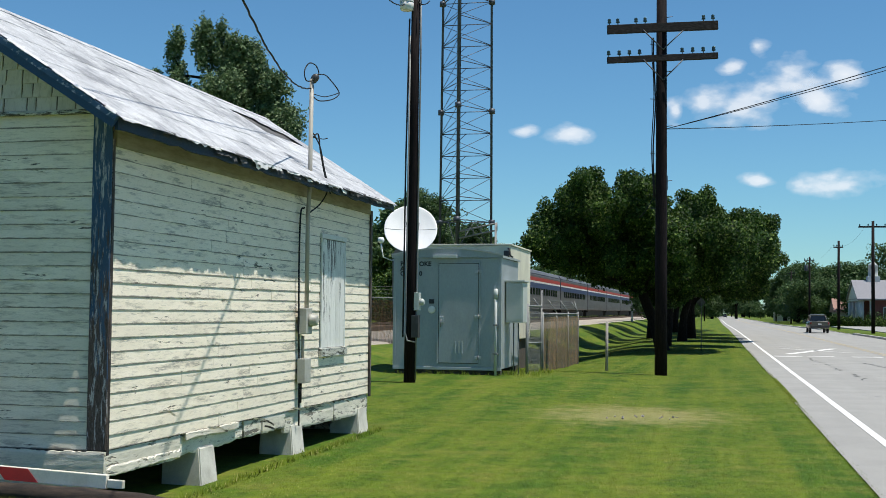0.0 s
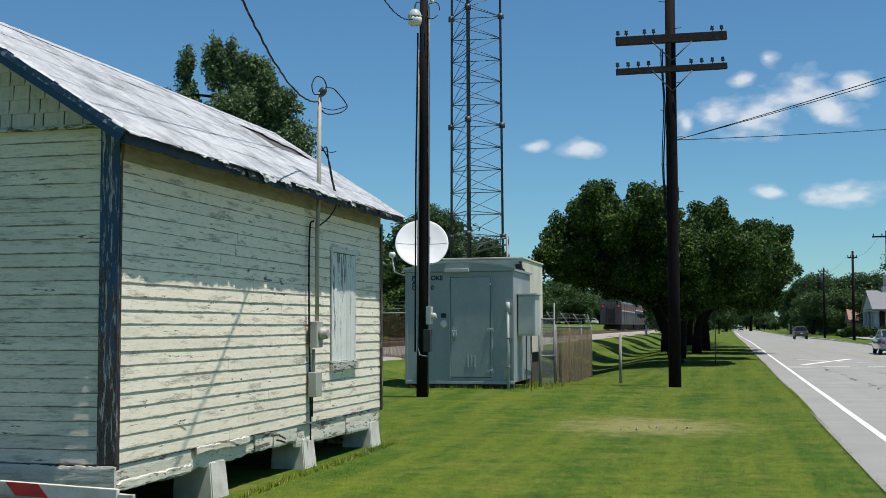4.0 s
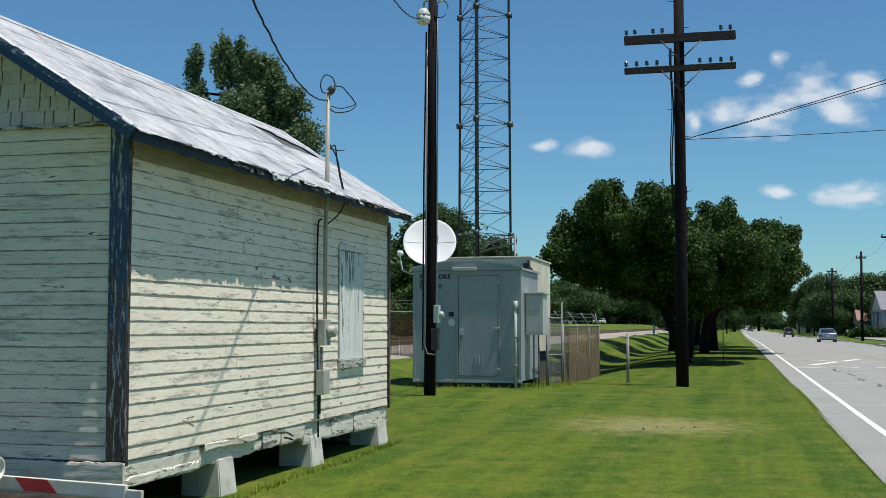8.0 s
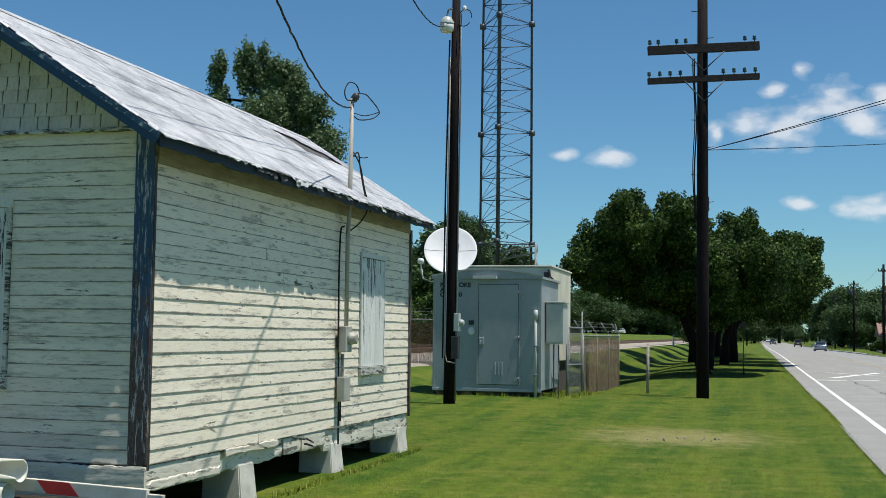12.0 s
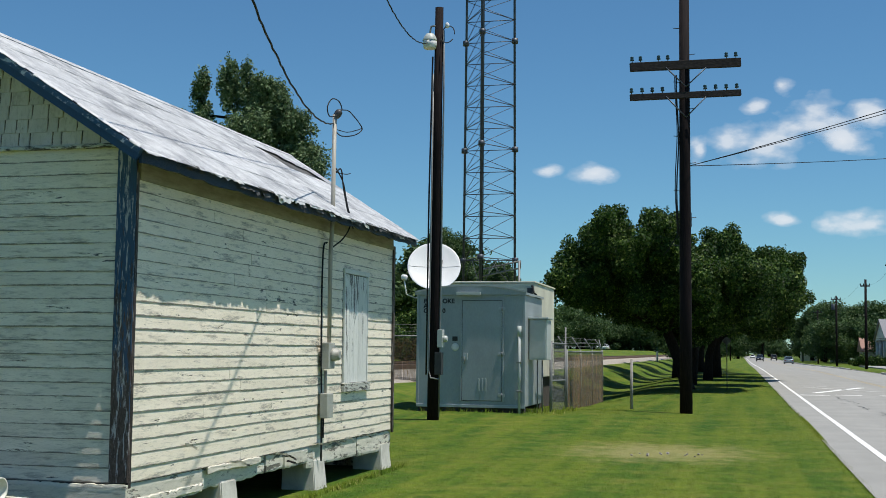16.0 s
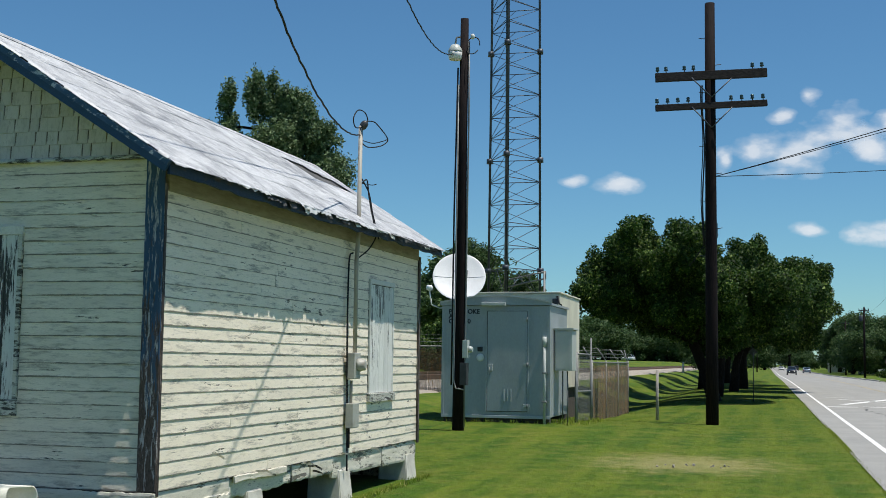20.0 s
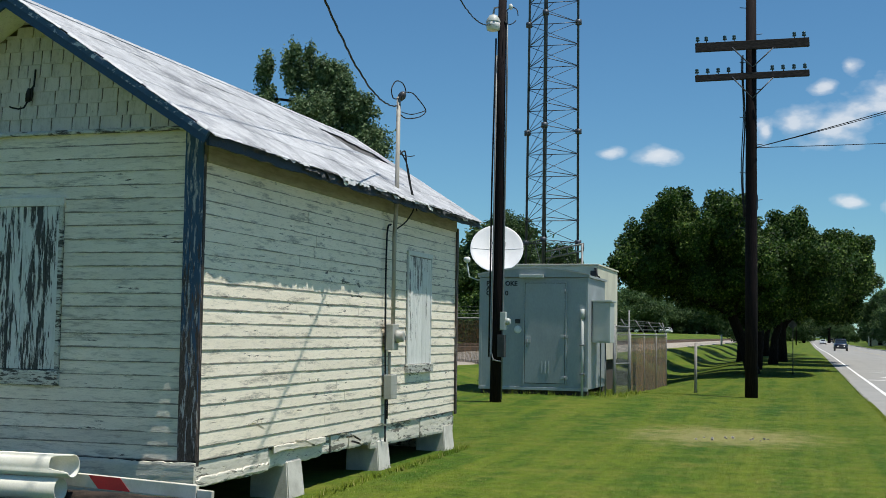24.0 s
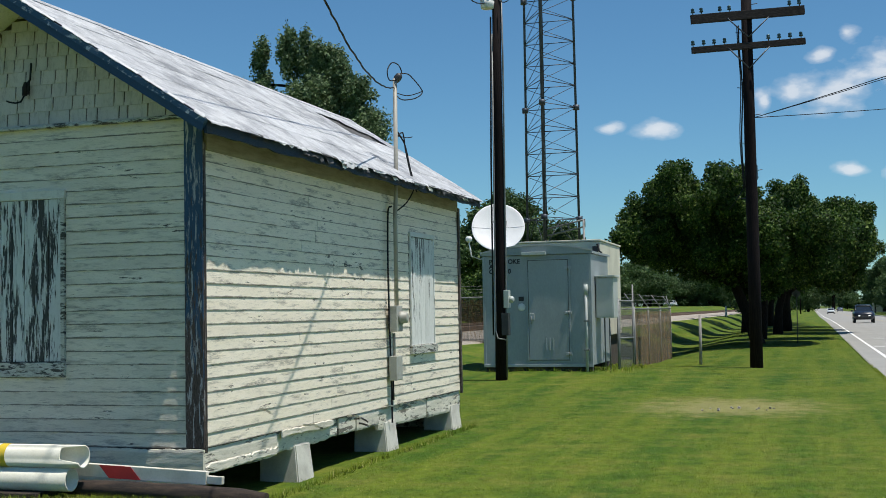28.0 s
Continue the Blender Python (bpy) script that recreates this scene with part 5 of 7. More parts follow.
for z in (0.62, 1.62, 2.72):
    part("hinge", box((DX1 - 0.10, SY0 - 0.04, z - 0.035), (DX1 + 0.07, SY0 - 0.021, z + 0.035), 0.004), M_SHELTER_TRIM, door)
    part("hinge_barrel", tube([(DX1, SY0 - 0.045, z - 0.05), (DX1, SY0 - 0.045, z + 0.05)], 0.014, 8), M_GALV, door)
part("lock_plate", box((DX0 + 0.03, SY0 - 0.045, 1.46), (DX0 + 0.15, SY0 - 0.021, 1.62), 0.006), M_SHELTER_TRIM, door)
part("handle", tube([(DX0 + 0.08, SY0 - 0.04, 1.54), (DX0 + 0.08, SY0 - 0.09, 1.53), (DX0 + 0.08, SY0 - 0.095, 1.36)], 0.013, 6), M_GALV, door, "steel door handle")
for i in range(3):
    x = DX0 + 0.42 + 0.085 * i
    part("vent_slot", box((x, SY0 - 0.032, 0.72), (x + 0.032, SY0 - 0.0215, 1.02), 0.004), M_SHELTER_TRIM, door)
part("door_light", box((-6.78, SY0 - 0.16, 3.05), (-6.18, SY0 - 0.005, 3.13), 0.01), M_CABINET, shelter, "pale grey drip cap over the door")
part("sign_plate", box((-6.90, SY0 - 0.018, 1.93), (-6.77, SY0 - 0.004, 2.04), 0.003), M_BLACKPAINT, shelter, "small dark notice plate")
bm = turned(lathe([(0.095, 0), (0.095, 0.01), (0.05, 0.012)], 20), Matrix.Translation((-6.83, SY0 - 0.003, 1.78)) @ Matrix.Rotation(radians(90), 4, "X"))
part("round_sign", bm, M_WHITEPAINT, shelter, "round white notice")
conduit = part("conduit", tube([(-5.22, SY0 - 0.05, 0.15), (-5.22, SY0 - 0.05, 2.25)], 0.032, 10), M_CABINET, shelter, "pale grey riser pipe")
part("cap", tube([(-5.22, SY0 - 0.05, 2.05), (-5.22, SY0 - 0.05, 2.30)], 0.05, 10), M_CABINET, conduit)
for z in (0.7, 1.4):
    part("clamp", box((-5.28, SY0 - 0.10, z), (-5.16, SY0 - 0.01, z + 0.04), 0.004), M_GALV, conduit)


def lettering(body, x, z, size, parent):
    cu = bpy.data.curves.new("letters", "FONT")
    cu.body, cu.size, cu.extrude, cu.offset = body, size, 0.002, 0.006
    cu.materials.append(M_BLACKPAINT)
    ob = new("letters", cu)
    ob.matrix_world = pose(x, SY0 - 0.004, z, 90, 0, 0)
    ob.parent = parent
    return tagged(ob, "black painted letters")


lettering("P", -7.64, 2.86, 0.155, shelter)
lettering("OKE", -7.16, 2.86, 0.155, shelter)
lettering("A", -7.64, 2.74, 0.155, shelter)
lettering("C", -7.64, 2.62, 0.155, shelter)
lettering("0", -7.16, 2.62, 0.155, shelter)

cab = thing("electric_cabinet", pose(0, 0, 0), "pale grey steel electrical cabinet on the shelter side", "electrical box")
part("body", box((SX1 + 0.02, 29.9, 1.48), (-4.64, 30.6, 2.48), 0.012), M_CABINET, cab)
part("lid", box((SX1 + 0.0, 29.86, 2.484), (-4.60, 30.64, 2.53), 0.008), M_CABINET, cab)
part("door", box((SX1 + 0.05, 29.885, 1.53), (-4.67, 29.898, 2.43), 0.004), M_CABINET, cab)
for z in (1.42, 1.38):
    part("conduit", tube([(-4.86 + (z - 1.4) * 3, 30.2, 1.47), (-4.86 + (z - 1.4) * 3, 30.2, 0.1)], 0.018, 8), M_GALV, cab)

back = thing("radio_shelter", pose(0, 0, 0), "cream-coloured prefabricated radio shelter behind the grey one", "utility shed")
part("body", box((-8.0, 33.6, 0.95), (-5.56, 37.3, 3.585), 0.02), M_CREAMBOX, back)
# dark block added to stand for the shaded gap below the wall
part("base", box((-7.9, 33.75, 0.0), (-5.66, 37.2, 0.945), 0.01), M_DARKWOOD, back, "dark block filling the gap under the shelter")
part("roof", box((-8.03, 33.57, 3.59), (-5.53, 37.33, 3.64), 0.012), M_CREAMBOX, back)
part("panel", box((-5.555, 34.0, 1.05), (-5.52, 35.2, 2.6), 0.006), M_CREAMBOX, back)
part("vent_pipe", tube([(-5.64, 33.6, 3.5), (-5.6, 33.5, 3.5), (-5.55, 33.45, 3.3), (-5.45, 33.2, 3.25)], 0.025, 6), M_CABLE, back)
part("vent_hood", box((-5.76, 33.55, 3.25), (-5.60, 33.595, 3.45), 0.01), M_BOX_DARK, back)

# dish beside the shelter
dish = thing("satellite_dish", pose(-7.525, 29.9, 3.79), "white round satellite dish on a mast beside the shelter", "satellite dish")
rings = [(0.66 * k / 10, 0.07 * (k / 10) ** 2) for k in range(1, 11)]
bm = lathe([(0.01, 0.0)] + rings + [(0.675, 0.066), (0.66, 0.058)] + [(r, z - 0.012) for r, z in rings[::-1][1:]], 40)
face = Matrix.Rotation(radians(14), 4, "Z") @ Matrix.Rotation(radians(65), 4, "X")
part("reflector", turned(bm, face), M_DISH, dish)
part("rim_seam", turned(tube([(r, 0.0, 0.07 * (r / 0.66) ** 2 + 0.003) for r in [-0.65 + 0.13 * i for i in range(11)]], 0.0035, 5), face), M_GALV, dish)
part("mast", tube([(0.05, 0.16, -3.7), (0.05, 0.16, -0.05)], 0.045, 10), M_GALV, dish)
part("bracket", box((-0.14, 0.03, -0.2), (0.2, 0.2, 0.2), 0.02), M_GALV, dish)
part("feed_arm", tube([(-0.10, 0.05, -0.70), (-0.45, -0.15, -0.78), (-0.62, -0.35, -0.70), (-0.66, -0.42, -0.35)], 0.018, 8), M_DISH, dish)
bm = turned(lathe([(0.03, 0), (0.08, 0.04), (0.085, 0.11), (0.06, 0.15)], 14), Matrix.Translation((-0.66, -0.42, -0.36)))
part("feed_horn", bm, M_DISH, dish, "white feed horn")

# lattice tower
def tower():
    ob = thing("radio_tower", pose(-8.9, 43.9, 0), "dark steel three-legged lattice radio tower", "radio tower")
    half = 0.98
    legs = [(-half, -0.28), (half, -0.28), (0.03, -1.95)]
    top = 34.0

    def at(i, z):
        k = 1.0 - 0.006 * max(0, z - 4)
        return Vector((legs[i][0] * k, legs[i][1] * k, z))
    for i in range(3):
        part("leg", tube([at(i, 0), at(i, top)], 0.045 if i < 2 else 0.055, 8), M_STEEL_DARK, ob)
    # collars and bays of each section
    nodes = [4.98, 9.05, 13.1, 17.1, 21.1, 25.1, 29.1, 33.1]
    for zc in [0.6] + nodes:
        for i in range(3):
            part("collar", tube([at(i, zc - 0.09), at(i, zc + 0.09)], 0.115, 10), M_STEEL_DARK, ob)
    for s, (za, zb) in enumerate(zip([0.6] + nodes, nodes)):
        n = 4 if s < 1 else 5
        for b in range(n):
            z0, z1 = za + (zb - za) * b / n, za + (zb - za) * (b + 1) / n
            for i, j in ((0, 1), (1, 2), (2, 0)):
                part("girt", tube([at(i, z1), at(j, z1)], 0.016, 5), M_STEEL_DARK, ob)
                mid = at(i, z1).lerp(at(j, z1), 0.5)
                if s < 1:
                    part("brace", tube([mid, at(i, z0)], 0.011, 5), M_STEEL_DARK, ob)
                    part("brace", tube([mid, at(j, z0)], 0.011, 5), M_STEEL_DARK, ob)
                else:
                    part("brace", tube([at(i, z1), at(j, z0)], 0.011, 5), M_STEEL_DARK, ob)
                    if (i, j) == (0, 1):
                        part("brace", tube([at(i, z0), mid], 0.011, 5), M_STEEL_DARK, ob)
    for k in range(5):
        dx = 0.14 + 0.028 * k
        part("feeder_cable", tube([(legs[2][0] * (1 - 0.006 * (z - 4)) + dx - 0.20, legs[2][1] + 0.16, z) for z in (1.0, 12.0, 24.0, 33.5)], 0.014, 6), M_CABLE, ob)
    return ob


tower()
bridge = thing("cable_bridge", pose(-8.9, 43.9, 0), "galvanised cable bridge at the tower foot", "cable bridge")
for x, z in ((-0.3, 4.65), (-0.3, 4.4)):
    part("rail", tube([(x, -0.2, z), (1.3, -1.0, z + 0.25)], 0.03, 6), M_GALV, bridge)
part("post", tube([(1.25, -1.0, 0.0), (1.25, -1.0, 4.9)], 0.04, 8), M_GALV, bridge)
for k in range(6):
    t = k / 5
    part("rung", tube([(-0.3 + 1.6 * t, -0.2 - 0.8 * t, 4.4 + 0.25 * t), (-0.3 + 1.6 * t, -0.2 - 0.8 * t, 4.65 + 0.25 * t)], 0.02, 5), M_GALV, bridge)


# chain-link fence round the compound
def chain_run(a, b, h, name, label, cloth=False, arms=True):
    a, b = Vector(a), Vector(b)
    L = (b - a).length
    ob = thing(name, Matrix.Translation(a) @ Matrix.Rotation(math.atan2(b.y - a.y, b.x - a.x), 4, "Z"), label, "fence", "fence runs round the compound")
    bm = bmesh.new()
    s, r = 0.075, 0.0024
    k = -h
    while k < L:
        for sg in (1, -1):
            u0, u1, z0, z1 = k, k + h, 0.03, h
            if u0 < 0:
                z0, u0 = z0 - u0, 0.0
            if u1 > L:
                z1, u1 = z1 - (u1 - L), L
            if z1 - z0 > 0.02:
                p, q = ((u0, z0), (u1, z1)) if sg > 0 else ((u0, h - z0 + 0.03), (u1, h - z1 + 0.03))
                tube([(p[0], 0, p[1]), (q[0], 0, q[1])], r, 3, bm, False, False)
        k += s
    tagged(part("mesh_wire", bm, M_GALV, ob), "galvanised chain-link mesh", kind="stuff")
    n = max(1, round(L / 2.6))
    for i in range(n + 1):
        u = L * i / n
        part("post", tube([(u, 0.02, -0.3), (u, 0.02, h + 0.06)], 0.024, 8), M_GALV, ob)
        if arms:
            part("barb_arm", tube([(u, 0.02, h + 0.05), (u + 0.12, -0.22, h + 0.42)], 0.016, 6), M_GALV, ob)
    part("top_rail", tube([(0, 0.02, h), (L, 0.02, h)], 0.022, 8), M_GALV, ob)
    if arms:
        for t in (0.3, 0.62, 0.95):
            part("barbed_wire", tube([(0.12 * t, 0.02 - 0.24 * t, h + 0.05 + 0.37 * t), (L + 0.12 * t, 0.02 - 0.24 * t, h + 0.05 + 0.37 * t)], 0.006, 4), M_GALV, ob)
    if cloth:
        w = L / 6
        for i in range(6):
            n2 = 6
            bm = bmesh.new()
            rows = [[bm.verts.new((w * i + 0.01 + (w - 0.02) * p / n2, 0.035 + 0.012 * noise.noise((i * 7 + p, q, 0)), 0.06 + (h - 0.14) * q / 4)) for p in range(n2 + 1)] for q in range(5)]
            for r0, r1 in zip(rows, rows[1:]):
                for p in range(n2):
                    bm.faces.new((r0[p], r0[p + 1], r1[p + 1], r1[p]))
            bmesh.ops.solidify(bm, geom=bm.faces[:], thickness=0.008)
            part("screen_cloth", bm, M_RUST, ob, "rust-brown weathered screen cloth")
    return ob


chain_run((-4.60, 41.9, -0.05), (-4.62, 33.2, 0.03), 1.74, "chain_link_fence", "chain-link fence with rust-brown screen cloth and barbed wire", True)
chain_run((-4.64, 33.05, 0.05), (-4.70, 30.95, 0.12), 1.85, "chain_link_gate", "grey chain-link gate beside the shelter", False, False)
chain_run((-4.62, 42.0, -0.05), (-10.4, 42.0, 0.0), 1.74, "chain_link_fence", "grey chain-link fence with barbed wire", False)
chain_run((-10.5, 42.0, 0.3), (-14.0, 42.0, 0.3), 1.9, "chain_link_fence", "chain-link fence with rust-brown screen cloth behind the shelter", True)
gp = thing("gate_post", pose(-4.62, 33.4, 0), "galvanised steel gate posts with cross rails", "gate post")
part("post", tube([(0, -0.3, -0.1), (0, -0.3, 2.35)], 0.021, 8), M_GALV, gp)
part("post", tube([(-0.08, -2.5, -0.1), (-0.08, -2.5, 1.95)], 0.026, 8), M_GALV, gp)
part("rail", tube([(0, -0.3, 0.92), (-0.08, -2.5, 0.95)], 0.022, 6), M_GALV, gp)

# ---- poles ----
def lamp_pole():
    ob = thing("lamp_pole", pose(-6.74, 26.8, 0.1), "dark creosoted wooden pole with yard light, conduits and meter", "utility pole")
    top = Vector((0.20, -0.55, 9.32))

    def ax(z):
        return top * (z / 9.32)
    part("pole", tube([ax(-0.4), ax(2.5), ax(6), ax(9.32)], [0.138, 0.122, 0.105, 0.092], 14), M_POLE, ob)
    part("conduit", tube([ax(z) + Vector((-0.125 - 0.035 * (z < 7), -0.05, 0)) for z in (1.05, 3, 5, 8.2)], 0.02, 8), M_CABLE, ob)
    part("conduit", tube([ax(z) + Vector((0.14, -0.03, 0)) for z in (0.1, 1.5, 3, 5, 7.2)] + [ax(8.8) + Vector((0.11, 0, 0))], 0.02, 8), M_GALV, ob, "pale metal conduit")
    part("conduit", tube([ax(z) + Vector((-0.085, -0.115, 0)) for z in (7.8, 4, 1.15)] + [ax(0.98) + Vector((-0.03, -0.16, 0)), ax(0.95) + Vector((0.16, -0.14, 0))], 0.018, 8), M_GALV, ob, "pale metal conduit")
    part("meter_can", box((0.13, -0.20, 1.66), (0.25, 0.0, 2.06), 0.01), M_CABINET, ob, "pale grey meter box")
    part("meter", turned(lathe([(0.075, 0), (0.075, 0.06), (0.05, 0.1)], 14), Matrix.Translation((0.25, -0.1, 1.85)) @ Matrix.Rotation(radians(90), 4, "Y")), M_CABINET, ob)
    part("switch_box", box((0.08, -0.22, 1.05), (0.24, -0.02, 1.55), 0.01), M_BOX_DARK, ob, "black switch box")
    lamp = thing_part("yard_light", ob, ax(8.56) + Vector((-0.18, -0.12, 0)))
    part("arm", tube([(0.18, 0.06, 0.35), (0.02, 0.02, 0.32), (-0.0, 0, 0.16)], 0.022, 6), M_GALV, lamp)
    part("housing", lathe([(0.04, 0.16), (0.09, 0.14), (0.13, 0.08), (0.165, 0.0), (0.165, -0.02)], 18), M_CABINET, lamp)
    part("refractor", lathe([(0.16, -0.021), (0.158, -0.10), (0.145, -0.18), (0.12, -0.20)], 18), M_WHITEPAINT, lamp, "frosted refractor")
    loop = [ax(8.7) + Vector((0.2 + 0.16 * math.cos(a), 0.1 * math.sin(a), 0.22 * math.sin(a))) for a in [radians(25 * i) for i in range(14)]]
    part("cable_loop", tube(loop, 0.012, 5), M_CABLE, ob)
    part("photo_eye", lathe([(0.03, 0), (0.05, 0.03), (0.045, 0.1), (0.02, 0.12)], 10, tuple(ax(8.85) + Vector((0.19, 0, 0)))), M_WHITEPAINT, ob)
    return ob


def thing_part(name, parent, at):
    ob = part(name, tube([(0, 0, 0.0), (0, 0, 0.02)], 0.03, 6), M_GALV, parent)
    ob.location = at
    return ob


lamp_pole()


def line_pole():
    ob = thing("utility_pole", pose(-1.45, 33.9, 0.0), "tall dark creosoted utility pole with two wooden crossarms", "utility pole")
    lean = Vector((0.03, -0.25, 11.6))

    def ax(z):
        return lean * (z / 11.6)
    part("pole", tube([ax(-0.4), ax(3), ax(7), ax(11.6)], [0.175, 0.165, 0.15, 0.135], 14), M_POLE, ob)
    tw = Matrix.Rotation(radians(13.5), 4, "Z")
    for z, th, pins in ((9.56, 0.12, (-1.45, -1.22, -0.72, -0.47, 1.14, 1.40)), (8.72, 0.085, (-1.47, -1.18, -0.9, -0.62, 0.55, 0.84, 1.13, 1.42))):
        arm = part("crossarm", turned(box((-1.52, -0.2, -th), (1.52, -0.07, th), 0.012), Matrix.Translation(ax(z)) @ tw @ Matrix.Rotation(radians(-3.2), 4, "Y")), M_ARM, ob, "weathered wooden crossarm")
        for p in pins:
            m = Matrix.Translation(ax(z)) @ tw @ Matrix.Rotation(radians(-3.2), 4, "Y") @ Matrix.Translation((p, -0.135, th))
            part("insulator", turned(lathe([(0.012, 0), (0.012, 0.05), (0.055, 0.06), (0.05, 0.10), (0.035, 0.11), (0.05, 0.13), (0.045, 0.165), (0.015, 0.18)], 10), m), M_INSUL, arm, "dark glass insulator")
        for sx in (-1, 1):
            m = Matrix.Translation(ax(z)) @ tw
            bm = tube([(sx * 0.55, -0.21, -th + 0.03), (0.0, -0.19, -0.62)], 0.018, 6)
            part("brace", turned(bm, m), M_STEEL_DARK, ob)
    for dx, r in ((-0.19, 0.02), (-0.23, 0.014)):
        pts = [ax(z) + Vector((dx + 0.03 * math.sin(z * 2.1 + dx * 9), -0.08, 0)) for z in [9.3 - 0.4 * i for i in range(12)]]
        part("cable", tube(pts, r, 6), M_CABLE, ob)
    part("cable", tube([ax(4.9) + Vector((-0.2, -0.08, 0)), ax(4.5) + Vector((-0.45, -0.05, 0)), ax(4.35) + Vector((-0.6, 0, 0))], 0.014, 5), M_CABLE, ob)
    for i in range(9):
        z = 4.6 + 0.75 * i
        sx = 1 if i % 2 else -1
        part("step", tube([ax(z) + Vector((sx * 0.13, -0.05, 0)), ax(z) + Vector((sx * 0.30, -0.05, 0.02))], 0.011, 5), M_STEEL_DARK, ob)
    part("plate", box((0.1, -0.18, 5.1), (0.19, -0.14, 5.5), 0.004), M_STEEL_DARK, ob)
    part("tag", box((-0.04, -0.24, 5.55), (0.03, -0.21, 5.75), 0.003), M_WHITEPAINT, ob)
    return ob


line_pole()


def wire(name, pts, r, label, twist=False):
    if twist:
        out = []
        P = [Vector(p) for p in pts]
        for i, (a, b) in enumerate(zip(P, P[1:])):
            n = max(2, int((b - a).length / 0.09))
            for k in range(n):
                q = a.lerp(b, k / n)
                s = (i * 10 + k) * 0.9
                out.append(q + Vector((0.004 * math.sin(s), 0.004 * math.cos(s), 0.004 * math.sin(s * 0.7))))
        pts = out
    return tagged(part(name, tube(pts, r, 5), M_CABLE), label, "power line")


HL_ATT = HOUSE_M @ Vector((0.11, MY - 0.02, 4.5))
wire("service_drop", sag(HL_ATT, (1.03, -9.0, 10.75), 2.77, 40), 0.009, "black twisted service cable to the cottage mast", True)
wire("service_drop", sag((-6.80, 26.25, 8.62), (-0.7, -9.0, 16.27), 4.43, 48), 0.012, "black twisted service cable to the yard light pole", True)
wire("overhead_wire", sag((-1.3, 33.5, 6.75), (14.0, 20.0, 9.35), 0.25), 0.011, "thin black overhead wire")
wire("overhead_wire", sag((-1.3, 33.5, 6.75), (14.0, 20.0, 8.95), 0.2), 0.009, "thin black overhead wire")
wire("overhead_wire", sag((-1.3, 33.5, 6.75), (14.6, 60.0, 11.3), 0.15), 0.011, "thin black overhead wire")

# small posts on the verge
def stake(x, y, h, r, material, label, cat, name):
    ob = thing(name, pose(x, y, land(x, y)), label, cat)
    part("shaft", tube([(0, 0, -0.2), (0.01, 0, h)], [r, r * 0.9], 8), material, ob)
    return ob


s = stake(-3.12, 36.2, 1.45, 0.045, M_WOODPOST, "weathered grey wooden marker post in the grass", "post", "marker_post")
s = stake(-0.62, 58.0, 2.3, 0.022, M_SIGNBACK, "thin steel road sign post seen from behind", "road sign", "road_sign")
part("sign_panel", turned(box((-0.15, 0.0, -0.15), (0.15, 0.012, 0.15), 0.004), Matrix.Translation((0, 0.04, 2.25)) @ Matrix.Rotation(radians(45), 4, "Y")), M_SIGNBACK, s, "back of a diamond sign")
s = stake(-10.4, 160, 1.55, 0.13, M_WHITEPAINT, "white railway marker post on the gravel", "post", "railway_marker")
# ---- dumped pipes, gate arm and log before the gable ----
def pipe(y, z, x0, x1, tape):
    ob = thing("plastic_pipe", HOUSE_M @ pose(0, y, z), "white plastic drain pipe with a broken end lying in the grass", "pipe", "dumped pipes")
    bm = bmesh.new()
    R, r, n = 0.095, 0.083, 48
    rings = []
    for rad in (R, r):
        for far in (0, 1):
            row = []
            for k in range(n):
                a = 2 * math.pi * k / n
                q = abs(((a + 2.4 - 2.75 + math.pi) % (2 * math.pi)) - math.pi)
                x = x0 if not far else x1 - (0.17 * smooth01(0.95, 0.55, q) if tape else 0.0)
                row.append(bm.verts.new((x, rad * math.cos(a + 2.4), rad * math.sin(a + 2.4))))
            rings.append(row)
    for a, b in ((rings[0], rings[1]), (rings[1], rings[3]), (rings[3], rings[2])):
        for k in range(n):
            f = bm.faces.new((a[k], a[(k + 1) % n], b[(k + 1) % n], b[k]))
            f.smooth = True
    bmesh.ops.recalc_face_normals(bm, faces=bm.faces[:])
    part("shell", bm, M_PVC, ob)
    if tape:
        bm = tube([(-1.44, 0, 0), (-1.36, 0, 0)], R + 0.002, 32, None, True, False)
        part("tape", bm, M_YELLOW, ob, "yellow tape band")
    return ob


pipe(-0.80, 0.555, -4.2, -0.66, True)
pipe(-0.82, 0.365, -4.2, -0.76, False)
gate = thing("crossing_gate_arm", HOUSE_M @ pose(0, -0.62, 0.395, 0, 2.2, 0), "white crossing gate arm with red stripes lying against the skirt", "gate arm")
part("arm", box((-2.6, -0.02, -0.055), (0.38, 0.03, 0.055), 0.006), M_GATE, gate)
for x in (-0.62, -1.5, -2.3):
    part("stripe", slab([(x, 0.052), (x + 0.30, 0.052), (x + 0.40, -0.052), (x + 0.10, -0.052)], 1, -0.024, -0.0215), M_RED, gate, "red diagonal reflective stripe")
part("tip", box((0.385, -0.015, -0.045), (0.52, 0.03, 0.02), 0.006), M_GATE, gate)
log = thing("old_log", HOUSE_M @ pose(0, 0, 0), "dark rotten log lying in the grass", "log")
pts = [(-1.0 + 1.95 * i / 8, -0.66 - 0.06 * i / 8 + 0.01 * math.sin(i), 0.285 - 0.045 * i / 8) for i in range(9)]
part("trunk", tube(pts, [0.05, 0.067, 0.074, 0.082, 0.08, 0.086, 0.078, 0.076, 0.05], 14), M_LOG, log)
blk = thing("timber_block", HOUSE_M @ pose(-1.2, -0.78, 0.2), "old timber block under the pipes", "timber")
part("block", box((-0.3, -0.2, 0.0), (0.2, 0.14, 0.068), 0.01), M_LOG, blk)


